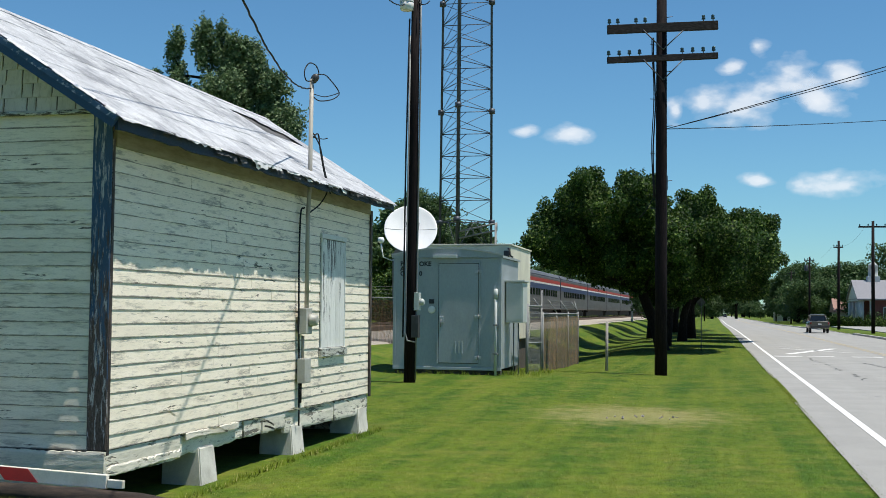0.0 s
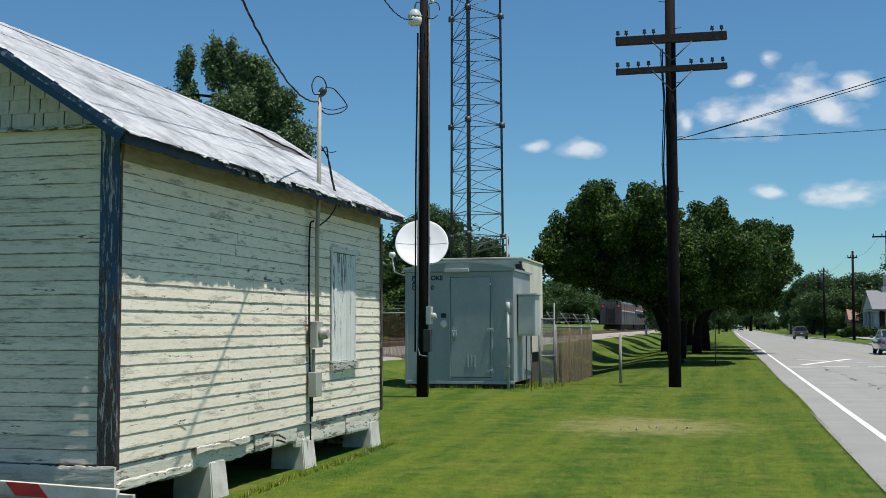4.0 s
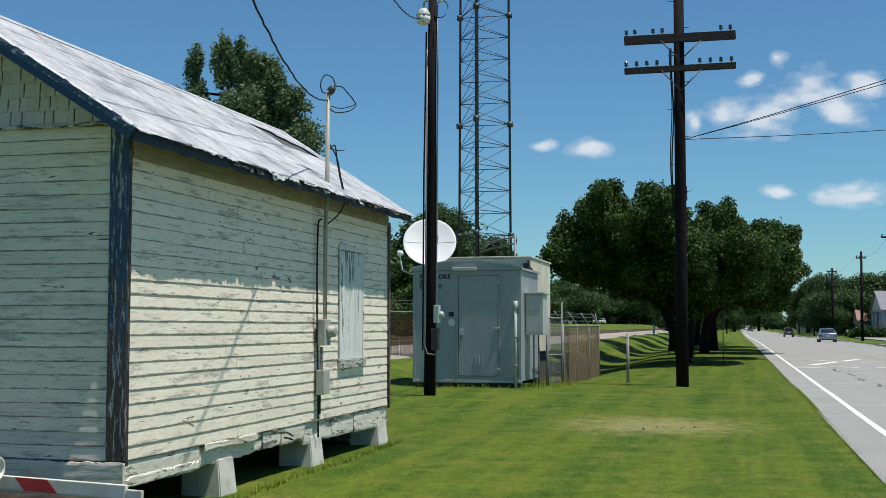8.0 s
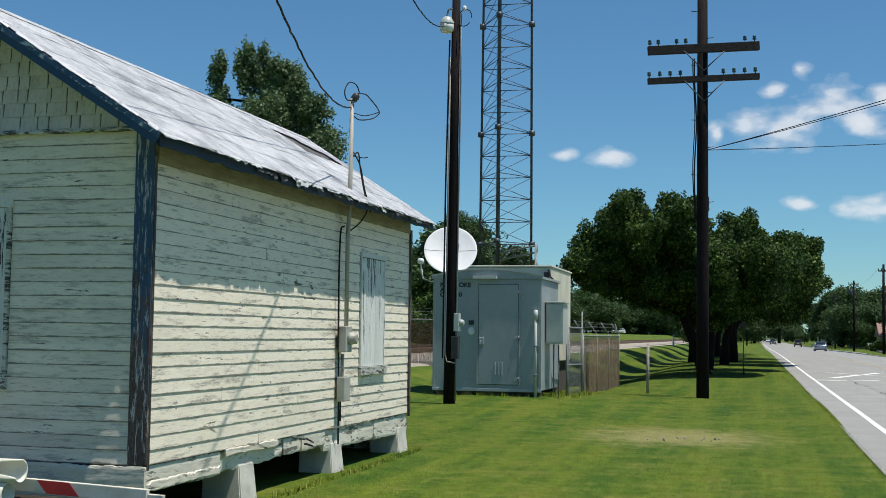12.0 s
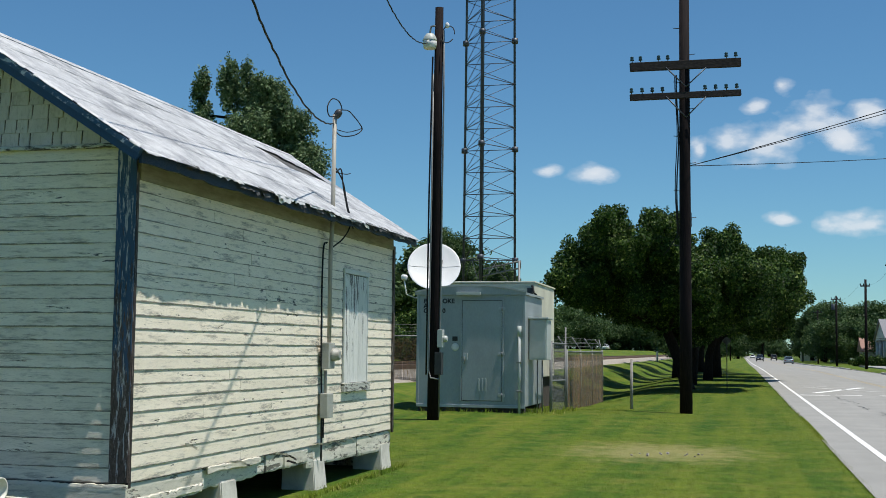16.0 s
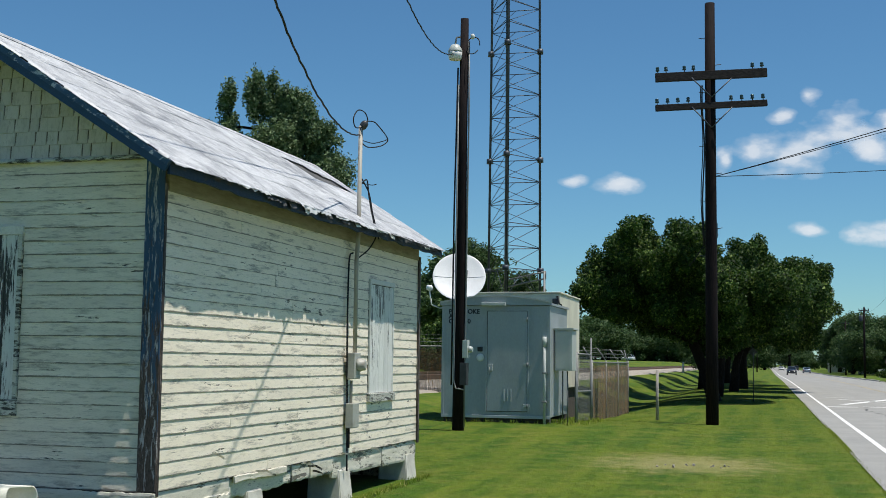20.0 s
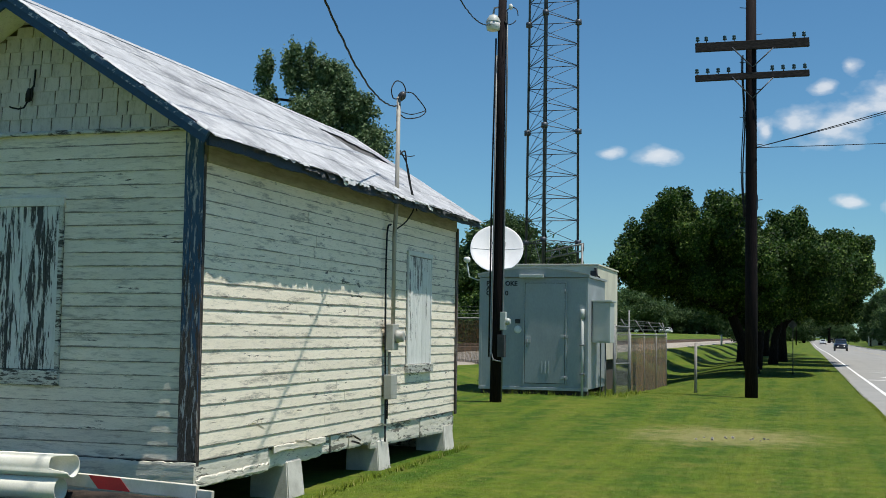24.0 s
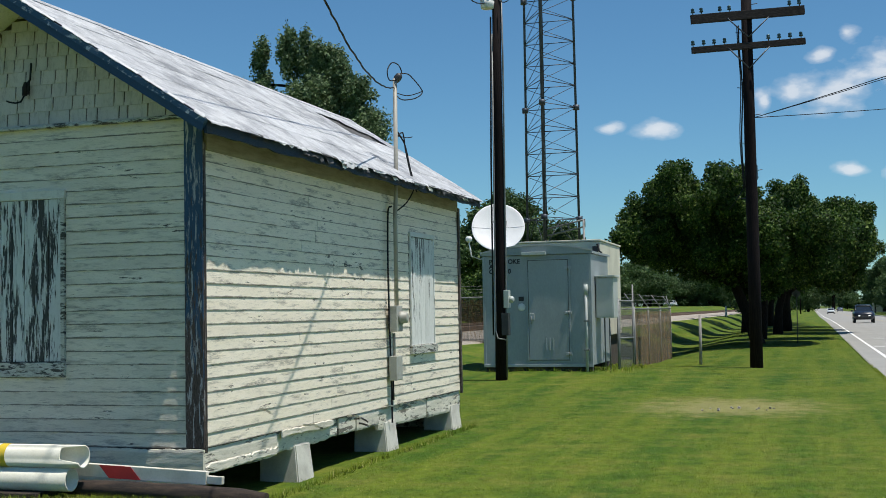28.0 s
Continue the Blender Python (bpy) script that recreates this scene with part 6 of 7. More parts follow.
# ---- trees ----
def crown_mesh(name, lobes, count, leaf, seed, hollow=0.35, rough=(0.20, 0.16)):
    """Leaves scattered through lobes, denser towards their skins, with gaps between the clumps."""
    r = np.random.default_rng(seed)
    L = np.array(lobes, float)
    wt = (L[:, 3] * L[:, 4] + L[:, 4] * L[:, 5] + L[:, 3] * L[:, 5])
    pick = r.choice(len(L), count, p=wt / wt.sum())
    d = r.normal(size=(count, 3))
    d /= np.linalg.norm(d, axis=1)[:, None]
    rad = 1.0 - hollow * np.abs(r.normal(size=count)) ** 1.3
    clump = np.array([noise.noise(Vector(v) * 2.6 + Vector((p * 5.1, seed, 0))) for v, p in zip(d, pick)])
    clump2 = np.array([noise.noise(Vector(v) * 6.5 + Vector((p * 9.1, seed, 3))) for v, p in zip(d, pick)])
    rad = np.clip(rad, 0.1, 1.2) * (1.0 + rough[0] * clump + rough[1] * clump2)
    keep = clump2 > -0.42 - 0.2 * r.random(count)
    pos = L[pick, :3] + d * rad[:, None] * L[pick, 3:6]
    pos, d = pos[keep], d[keep]
    n = len(pos)
    nor = d * 0.45 + r.normal(size=(n, 3)) * 0.75 + np.array((0, 0, 0.3))
    nor /= np.linalg.norm(nor, axis=1)[:, None]
    t = np.cross(nor, r.normal(size=(n, 3)))
    t /= np.linalg.norm(t, axis=1)[:, None] + 1e-9
    b = np.cross(nor, t)
    s = leaf * r.uniform(0.55, 1.35, n)[:, None]
    co = np.stack((pos - t * s, pos + t * s * 0.35 - b * s * 0.62, pos + t * s * 0.5 + b * s * 0.62 + nor * s * 0.15), 1).reshape(-1, 3)
    me = bpy.data.meshes.new(name)
    me.from_pydata(co.tolist(), [], np.arange(3 * n).reshape(-1, 3).tolist())
    return me


def clumps(lobes, seed, n=12, size=0.40):
    """Breaks each lobe up into many smaller clumps of leaves through its outer half."""
    rr = random.Random(seed)
    out = []
    for x, y, z, a, b, c in lobes:
        for k in range(n):
            d = Vector((rr.gauss(0, 1), rr.gauss(0, 1), rr.gauss(0.1, 1))).normalized()
            f, q = rr.uniform(0.45, 0.88), size * rr.uniform(0.55, 1.25)
            out.append((x + d.x * a * f, y + d.y * b * f, z + d.z * c * f, a * q, a * q * 1.3, a * q * rr.uniform(0.8, 1.25) * max(1.0, 0.6 * c / a)))
        out.append((x, y, z, a * 0.72, b * 0.72, c * 0.72))
    return out


def tree(at, trunk, lobes, count, leaf, material, label, seed, r0=0.3, name="tree", rough=(0.24, 0.22), split=(34, 0.30)):
    ob = thing(name, pose(*at), label, "tree")
    part("trunk", tube(trunk, [r0 * (1.25 if i == 0 else 1 - 0.5 * i / len(trunk)) for i in range(len(trunk))], 12), M_BARK, ob)
    rr = random.Random(seed)
    for lo in lobes:
        k = rr.randrange(max(1, len(trunk) // 2), len(trunk))
        a, b = Vector(trunk[k]), Vector(lo[:3])
        m = a.lerp(b, 0.5) + Vector((rr.uniform(-0.3, 0.3), rr.uniform(-0.3, 0.3), rr.uniform(0, 0.3)))
        part("limb", tube([a, m, b], [r0 * 0.32, r0 * 0.2, r0 * 0.08], 8), M_BARK, ob)
    me = crown_mesh("crown", clumps(lobes, seed, *split), count, leaf, seed, 0.45, rough)
    me.materials.append(material)
    cr = new("crown", me)
    cr.parent = ob
    return ob


SHADE = "broad dark green shade tree on the grass verge"
tree((-2.3, 58.0, -0.1), [(0, 0, -0.2), (-0.4, 0, 1.2), (-1.0, 0, 2.7), (-1.6, 0, 4.3), (-1.9, 0, 6.0)],
     [(-4.75, -3.5, 5.0, 1.45, 4.6, 1.75), (-3.35, -3.8, 6.55, 1.4, 4.6, 1.95), (-0.95, -3.8, 6.5, 1.45, 4.6, 2.0), (-2.2, -4.2, 5.7, 1.2, 4.4, 1.4), (0.6, -4.0, 5.0, 1.5, 4.6, 1.5), (2.2, -2.6, 5.0, 1.5, 4.2, 1.25), (3.2, -1.4, 5.0, 1.3, 3.6, 1.0),
      (-3.6, -3.6, 4.7, 1.8, 3.0, 0.95), (-1.4, -3.6, 4.4, 1.9, 3.0, 0.95), (0.8, -3.4, 4.0, 1.7, 2.8, 0.9), (-4.4, -2.8, 4.7, 1.3, 3.0, 0.9), (2.2, -2.0, 3.9, 1.5, 3.0, 0.9), (-3.2, 0.6, 4.8, 2.4, 3.2, 1.3), (-0.5, 1.0, 4.2, 2.2, 3.2, 1.4), (0.2, 1.5, 3.4, 1.8, 2.6, 1.0), (2.0, 1.5, 4.2, 1.8, 3.0, 1.2)],
     560000, 0.074, M_LEAF, SHADE, 3, 0.29)
# rear trees carry hidden outer lobes, added to deepen shade on the verge
tree((-2.6, 65.5, -0.1), [(0, 0, -0.2), (0.2, 0, 1.4), (0.3, 0, 3.0), (0.2, 0, 5.0)],
     [(-0.8, 0, 6.0, 2.0, 3.6, 2.0), (1.2, 0, 5.0, 1.9, 3.6, 1.6), (-1.8, 0, 4.7, 1.9, 3.6, 1.4), (3.0, 0, 5.0, 2.0, 4.2, 1.4), (4.2, 0, 5.4, 1.4, 4.0, 1.2), (-4.0, 0, 5.6, 2.4, 4.6, 1.3)], 200000, 0.11, M_LEAF, SHADE, 13, 0.3)
tree((-2.0, 78.0, 0.0), [(0, 0, -0.2), (0.1, 0, 1.5), (0.6, 0, 3.2), (1.0, 0, 5.0), (1.2, 0, 6.6)],
     [(1.06, -1, 7.0, 1.75, 4.2, 2.85), (4.2, -1, 6.3, 1.75, 4.2, 2.4), (4.7, -0.8, 4.9, 1.5, 3.8, 1.3), (2.6, 0.8, 4.7, 2.9, 3.6, 1.5), (-1.0, 0, 5.4, 1.9, 4.0, 1.9), (2.7, -1, 6.0, 1.2, 3.6, 1.6), (3.6, 0, 3.7, 1.9, 3.2, 1.2), (-0.4, 0, 3.7, 1.8, 3.0, 1.3), (-4.4, 0, 5.8, 2.8, 5.0, 1.4)],
     320000, 0.088, M_LEAF, SHADE, 4, 0.27)
tree((-1.6, 87.0, 0.0), [(0, 0, -0.2), (0, 0, 2.0), (0.2, 0, 4.0)], [(0.5, 0, 6.0, 2.2, 4.0, 2.2), (2.4, 0, 5.0, 2.0, 4.0, 1.6), (4.0, 0, 5.2, 1.6, 5.0, 1.3), (1.0, 4, 5.8, 2.6, 5.0, 1.4)], 105000, 0.12, M_LEAF, SHADE, 14, 0.3)
tree((-2.2, 101.0, 0.1), [(0, 0, -0.2), (0.1, 0, 2.0), (0.3, 0, 4.5)], [(0, 0, 6.0, 3.0, 5.0, 2.6), (2.0, 0, 4.8, 2.4, 4.4, 1.8), (-2.0, 0, 4.8, 2.2, 4.2, 1.6), (3.8, 0, 5.0, 2.0, 6.0, 1.4), (-5.0, -2, 6.0, 2.8, 6.5, 1.5), (1.2, 9, 6.0, 2.8, 6.0, 1.5)], 125000, 0.14, M_LEAF, SHADE, 5, 0.27)
tree((-2.6, 126.0, 0.1), [(0, 0, -0.2), (0.1, 0, 2.0), (0.3, 0, 4.5)], [(0, 0, 6.0, 3.2, 5.0, 2.8), (2.2, 0, 4.8, 2.2, 4.4, 1.8), (-4.6, -3, 6.4, 2.8, 7.0, 1.6), (1.4, -9, 6.2, 2.8, 6.0, 1.5), (1.4, 9, 6.4, 2.8, 6.0, 1.5)], 48000, 0.18, M_LEAF, SHADE, 6, 0.34)

tree((-22.65, 54.0, 0.55), [(0, 0, -0.3), (0.1, 0, 4), (0, 0, 8), (0.1, 0, 12)],
     [(-2.75, 0, 13.3, 0.55, 0.6, 1.9), (-2.5, 0, 11.3, 0.7, 0.7, 1.6), (-1.15, 0, 13.6, 0.5, 0.6, 1.9), (-0.35, 0.2, 13.5, 0.5, 0.6, 1.9), (0.5, 0, 12.9, 0.6, 0.7, 1.9), (1.4, 0, 12.2, 0.7, 0.8, 1.7), (2.2, 0, 11.0, 0.7, 0.8, 1.5), (2.9, 0, 9.9, 0.6, 0.8, 1.2), (0.2, -0.3, 11.0, 1.5, 1.5, 1.9), (1.5, 0, 9.4, 1.6, 1.6, 1.7), (-1.0, 0, 10.2, 1.2, 1.4, 1.8), (-3.7, 0, 12.1, 0.4, 0.5, 0.8), (0, 0, 7.5, 2.8, 2.6, 2.2), (2.6, 0, 8.2, 1.2, 1.4, 1.2), (-1.9, 0, 10.4, 0.9, 0.8, 1.5), (3.0, 0, 9.6, 1.1, 0.9, 1.4), (2.3, 0, 11.6, 0.9, 0.8, 1.2), (1.2, 0, 13.0, 0.8, 0.7, 1.2)],
     170000, 0.088, M_LEAF_BLUE, "tall grey-green poplar-like tree beyond the cottage", 8, 0.3, "poplar", (0.6, 0.5), (16, 0.48))


# woods in the distance: a few forms, copied at many places and turns
def far_tree(seed, h, w, count, leaf):
    rr = random.Random(seed)
    lobes = []
    for k in range(9):
        z = h * rr.uniform(0.14, 0.82)
        q = w * (0.32 + 0.5 * (1 - abs(z / h - 0.5) * 1.3))
        lobes.append((rr.uniform(-0.45, 0.45) * w, rr.uniform(-0.45, 0.45) * w, z, q * 0.75, q * 0.75, h * 0.17))
    lobes.append((0, 0, h * 0.8, w * 0.4, w * 0.4, h * 0.2))
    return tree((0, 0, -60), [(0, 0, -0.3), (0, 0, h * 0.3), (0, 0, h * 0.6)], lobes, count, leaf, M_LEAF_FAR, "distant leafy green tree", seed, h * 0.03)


tree((-4.6, 92.0, -0.2), [(0, 0, -0.2), (0, 0, 1.5), (0.2, 0, 4.0)], [(0, 0, 5.8, 2.6, 2.4, 1.5), (-1.4, 0, 5.2, 2.0, 2.0, 1.2), (1.8, 0, 5.0, 1.8, 2.0, 1.2)], 26000, 0.13, M_LEAF, SHADE, 15, 0.3)
tree((-3.4, 112.0, -0.2), [(0, 0, -0.2), (0, 0, 1.5), (0.2, 0, 4.0)], [(0, 0, 5.8, 2.6, 2.4, 1.8), (-2.0, 0, 5.2, 2.0, 2.0, 1.3), (1.6, 0, 4.6, 1.8, 2.0, 1.3)], 22000, 0.15, M_LEAF, SHADE, 16, 0.3)
tree((-6.5, 140.0, -0.2), [(0, 0, -0.2), (0, 0, 1.5), (0.2, 0, 4.0)], [(0, 0, 6.4, 3.0, 2.4, 2.2), (-2.6, 0, 5.6, 2.4, 2.0, 1.5), (2.6, 0, 5.0, 2.2, 2.0, 1.5)], 20000, 0.18, M_LEAF, SHADE, 17, 0.3)
BEYOND = "leafy green tree beyond the railway"
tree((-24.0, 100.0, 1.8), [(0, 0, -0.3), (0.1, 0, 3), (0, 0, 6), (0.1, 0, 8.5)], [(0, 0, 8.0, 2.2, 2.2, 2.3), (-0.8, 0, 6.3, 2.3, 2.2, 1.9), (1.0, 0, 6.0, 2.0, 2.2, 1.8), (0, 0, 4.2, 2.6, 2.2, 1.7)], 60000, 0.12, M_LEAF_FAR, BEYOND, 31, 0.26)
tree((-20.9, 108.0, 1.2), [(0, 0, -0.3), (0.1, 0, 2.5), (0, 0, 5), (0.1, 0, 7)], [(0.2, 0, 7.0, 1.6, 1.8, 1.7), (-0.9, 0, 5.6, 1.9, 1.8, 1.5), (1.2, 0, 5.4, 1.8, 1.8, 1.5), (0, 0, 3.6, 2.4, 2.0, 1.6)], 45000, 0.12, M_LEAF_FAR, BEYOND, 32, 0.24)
low = [(-21.5, 81.0, 17), (-24.0, 90.0, 18), (-22.0, 72.0, 19)]
for x, y, sd in low:
    tree((x, y, land(x, y)), [(0, 0, -0.2), (0, 0, 0.8), (0.1, 0, 1.8)], [(0, 0, 1.9, 2.0, 1.4, 1.7), (-1.2, 0, 1.4, 1.5, 1.2, 1.3), (1.2, 0, 1.3, 1.4, 1.2, 1.2)], 16000, 0.12, M_LEAF, "low dark green thicket under the trees", sd, 0.12, "thicket")
forms = [far_tree(21, 12.0, 6.0, 12000, 0.27), far_tree(22, 13.0, 4.6, 12000, 0.27), far_tree(23, 10.0, 6.5, 12000, 0.27), far_tree(24, 8.0, 5.0, 9000, 0.24)]
rr = random.Random(77)
spots = []
for k in range(26):  # across the tracks
    spots.append((-29 - rr.uniform(0, 22), 68 + k * 4.5 + rr.uniform(-4, 4), rr.uniform(0.75, 1.15), 2.0))
for k in range(26):  # farther along the tracks
    spots.append((-34 - rr.uniform(0, 20), 190 + k * 12, rr.uniform(0.85, 1.3), 2.0))
for k in range(22):  # beyond the church side
    spots.append((17 + rr.uniform(0, 10) + k * 2.6, 215 + rr.uniform(-12, 40), rr.uniform(0.85, 1.35), 0.3))
for k in range(14):  # right of the road, towards its end
    spots.append((16 + rr.uniform(0, 9), 250 + k * 18, rr.uniform(0.8, 1.25), 0.3))
for k in range(16):  # closing the road's end
    spots.append((-26 + k * 5.0 + rr.uniform(-2, 2), 560 + rr.uniform(0, 120), rr.uniform(0.9, 1.5), 0.3))
for k in range(8):
    spots.append((-4 - rr.uniform(0, 7), 160 + 26 * k, rr.uniform(0.7, 1.0), 0.2))
spots += [(15.5, 240, 1.0, 0.3), (16.8, 262, 1.1, 0.3), (17.6, 285, 1.2, 0.3), (19.5, 300, 1.2, 0.3), (21.5, 275, 1.1, 0.3), (24.0, 320, 1.3, 0.3), (26.0, 290, 1.2, 0.3), (21.0, 335, 1.35, 0.3), (29.0, 262, 1.1, 0.3)]
spots += [(-30, 120, 1.08, 2.0), (-31.5, 128, 0.98, 2.0), (-33, 138, 0.9, 2.0), (-31, 158, 1.0, 2.0), (-30.5, 172, 0.95, 2.0), (-32, 185, 0.9, 2.0)]
for k in range(60):  # a closed belt of woods on the skyline
    a = radians(-14 + 64 * k / 59)
    d = 420 + rr.uniform(-40, 60)
    spots.append((-math.sin(a) * d, math.cos(a) * d, rr.uniform(1.2, 1.8), 0.0))
# the road's end stays open to the sky beside the verge trees
gap = [p for p in spots if abs(p[0] / p[1] - 0.0375) < 0.002 + 2.4 * p[2] / p[1]]
spots = [p for p in spots if p not in gap] + [(x, y, 0.45, z) for x, y, sc, z in gap if y > 340]
spots += [(0.0235 * y, y, 0.8, 0.0) for y in (585, 640, 700)] + [(0.0275 * y, y, 0.75, 0.0) for y in (560, 610, 690)] + [(0.0315 * y, y, 0.6, 0.0) for y in (575, 655)]
used = set()
for i, (x, y, sc, z) in enumerate(spots):
    k = rr.randrange(4)
    m = pose(x, y, z, 0, 0, rr.uniform(0, 360)) @ Matrix.Diagonal((sc * rr.uniform(0.9, 1.2), sc * rr.uniform(0.9, 1.2), sc, 1))
    if k in used:
        copy_thing(forms[k], m)
    else:
        used.add(k)
        forms[k].matrix_basis = m


# ---- far side of the road ----
def street_pole(x, y, h, label, arms):
    ob = thing("street_pole", pose(x, y, land(x, y)), label, "utility pole", "street poles across the road")
    part("pole", tube([(0, 0, -0.3), (0.02, 0, h * 0.5), (0.05, 0, h)], [0.17, 0.15, 0.12], 10), M_POLE, ob)
    for z, w in arms:
        arm = part("crossarm", box((-w, -0.1, h - z - 0.07), (w, 0.03, h - z + 0.07), 0.01), M_ARM, ob)
        for k in range(4):
            u = -w * 0.9 + w * 0.6 * k
            part("insulator", lathe([(0.02, 0), (0.06, 0.06), (0.05, 0.16), (0.02, 0.2)], 8, (u, -0.03, h - z + 0.071)), M_INSUL, arm)
    return ob


street_pole(13.25, 110, 9.65, "dark street pole with a crossarm across the road", [(0.5, 1.15)])
street_pole(13.1, 138, 9.6, "dark street pole with a short crossarm", [(0.7, 0.5)])
street_pole(13.3, 182, 10.0, "dark street pole with a transformer", [(0.5, 0.7)])
street_pole(14.8, 250, 10.5, "dark street pole in the distance", [(0.5, 0.8)])
street_pole(14.8, 310, 10.5, "dark street pole in the distance", [(0.5, 0.8)])
street_pole(-2.5, 330, 10.5, "dark street pole in the distance", [(0.5, 0.8)])
for a, b in ((110, 138), (138, 182), (182, 250), (250, 310)):
    wire("street_wire", sag((12.6, a, 9.25), (12.9, b, 9.25), 0.7), 0.008, "thin black street wire between poles")
tr = thing("transformer", pose(12.9, 182, 7.9), "grey pole transformer can", "transformer")
part("can", lathe([(0.25, 0), (0.27, 0.05), (0.27, 0.75), (0.2, 0.82)], 14), M_STEEL_DARK, tr)


def church():
    ob = thing("church", pose(19.1, 176, 0.4), "dark red brick church with grey roof, white porch columns and steeple", "church")
    W, D, E, R = 15.0, 14.0, 3.55, 6.25
    part("wall", box((2.4, 0.5, -0.3), (W, D - 0.5, E), 0.0), M_BRICK, ob)
    part("porch_wall", box((0.9, 4.0, -0.3), (2.39, D - 4.0, E), 0.0), M_BRICK, ob)
    part("gable_wall", slab([(0.3, E), (D - 0.3, E), (D / 2, R - 0.2)], 0, 0.25, 0.45), M_DULLWHITE, ob, "off-white gable over the porch")
    for s in (1, -1):
        y0, y1 = (-0.35, D / 2) if s > 0 else (D + 0.35, D / 2)
        part("roof", slab([(y0, E - 0.05), (y1, R), (y1, R - 0.2), (y0, E - 0.25)], 0, 0.0, W + 0.4), M_SLATE, ob, "grey shingle roof")
    part("porch_ceiling", box((0.25, 0.3, E - 0.28), (2.39, D - 0.3, E - 0.06)), M_DULLWHITE, ob)
    for x, y, r in ((0.6, 0.6, 0.42), (1.85, 0.6, 0.12), (2.2, 0.6, 0.12), (0.6, 4.6, 0.3), (0.6, 9.4, 0.3), (0.6, 13.2, 0.42)):
        col = part("column", tube([(x, y, -0.2), (x, y, E - 0.29)], r, 12), M_DULLWHITE, ob, "off-white porch column")
        part("capital", box((x - r - 0.06, y - r - 0.06, E - 0.42), (x + r + 0.06, y + r + 0.06, E - 0.285), 0.01), M_DULLWHITE, col)
    part("steeple_base", box((2.15, D / 2 - 0.85, R - 0.7), (3.85, D / 2 + 0.85, R + 0.5), 0.03), M_DULLWHITE, ob)
    belfry = part("belfry", lathe([(0.72, R + 0.51), (0.66, R + 0.6), (0.64, R + 1.9), (0.78, R + 1.98)], 8, (3.0, D / 2, 0)), M_DULLWHITE, ob)
    part("louvre", box((2.8, D / 2 - 0.68, R + 0.8), (3.2, D / 2 - 0.6, R + 1.7), 0.01), M_SLATE, belfry)
    part("spire", lathe([(0.76, R + 1.99), (0.45, R + 2.3), (0.06, R + 2.75)], 8, (3.0, D / 2, 0)), M_DULLWHITE, ob)
    for x in (3.5, 6.2, 8.8, 11.4):
        w = part("window", box((x, 0.42, 0.8), (x + 0.8, 0.51, 2.4), 0.01), M_DULLWHITE, ob, "white-framed window")
        part("pane", box((x + 0.1, 0.40, 0.9), (x + 0.7, 0.418, 2.3)), M_GLASSDARK, w)
    return ob


church()
for k, (x, y, w, h) in enumerate(((18.6, 173.5, 1.3, 1.25), (16.8, 174, 1.2, 1.6), (22.0, 173.2, 3.2, 0.85), (27.5, 173.2, 3.0, 0.8), (16.2, 186, 1.4, 1.2))):
    me = crown_mesh("bush", clumps([(0, 0, h * 0.5, w, 0.8, h * 0.55)], 300 + k, 10, 0.45), 3500, 0.12, 300 + k)
    me.materials.append(M_LEAF)
    bush = thing("bush", pose(x, y, land(x, y) + 0.05), "dark clipped green bush before the church", "bush", "bushes by the church")
    cr = new("leaves", me)
    cr.parent = bush
bar = thing("barrier_rail", pose(16.2, 196, land(16, 196)), "long white barrier rail on low posts", "barrier")
part("rail", box((0, 0, 1.0), (3.4, 0.1, 1.22), 0.01), M_WHITEPAINT, bar)
for x in (0.2, 1.7, 3.2):
    part("post", tube([(x, 0.05, -0.2), (x, 0.05, 0.99)], 0.06, 8), M_WHITEPAINT, bar)


def small_house(x, y, w, d, h, roofmat, wallmat, label, turn=0):
    ob = thing("house", pose(x + (d if turn else 0), y, land(x, y), 0, 0, turn), label, "house")
    part("wall", box((0, 0, -0.3), (w, d, h)), wallmat, ob)
    part("roof", slab([(-0.4, h - 0.15), (w / 2, h + w * 0.28), (w + 0.4, h - 0.15), (w + 0.4, h - 0.3), (-0.4, h - 0.3)], 1, -0.4, d + 0.4), roofmat, ob)
    for k in range(2):
        u = w * (0.2 + 0.45 * k)
        win = part("window", box((u, -0.05, 1.0), (u + 1.0, 0.02, 2.2), 0.01), M_WHITEPAINT, ob)
        part("pane", box((u + 0.1, -0.065, 1.1), (u + 0.9, -0.052, 2.1)), M_GLASSDARK, win)
    return ob


small_house(21.2, 228, 8, 14, 2.6, M_PINK, M_BOX, "low house with a terracotta roof", 90)
small_house(20.0, 288, 4, 6, 3.0, M_SLATE, M_BOX, "small grey house by the road")
small_house(16.0, 345, 5, 4.5, 2.9, M_SLATE, M_BOX, "grey house with a grey roof", 90)
b = thing("sign_board", pose(19.8, 140, 0.55), "white sign board on two posts by the driveway", "sign")
part("board", box((-1.0, -0.05, 1.15), (1.0, 0.05, 2.4), 0.01), M_DULLWHITE, b)
for x in (-0.8, 0.8):
    part("post", tube([(x, 0.08, -0.5), (x, 0.08, 2.3)], 0.06, 8), M_DULLWHITE, b)
for z in (1.5, 1.8, 2.1):
    part("text_bar", box((-0.7, -0.062, z - 0.04), (0.7, -0.053, z + 0.04)), M_BOX, b)


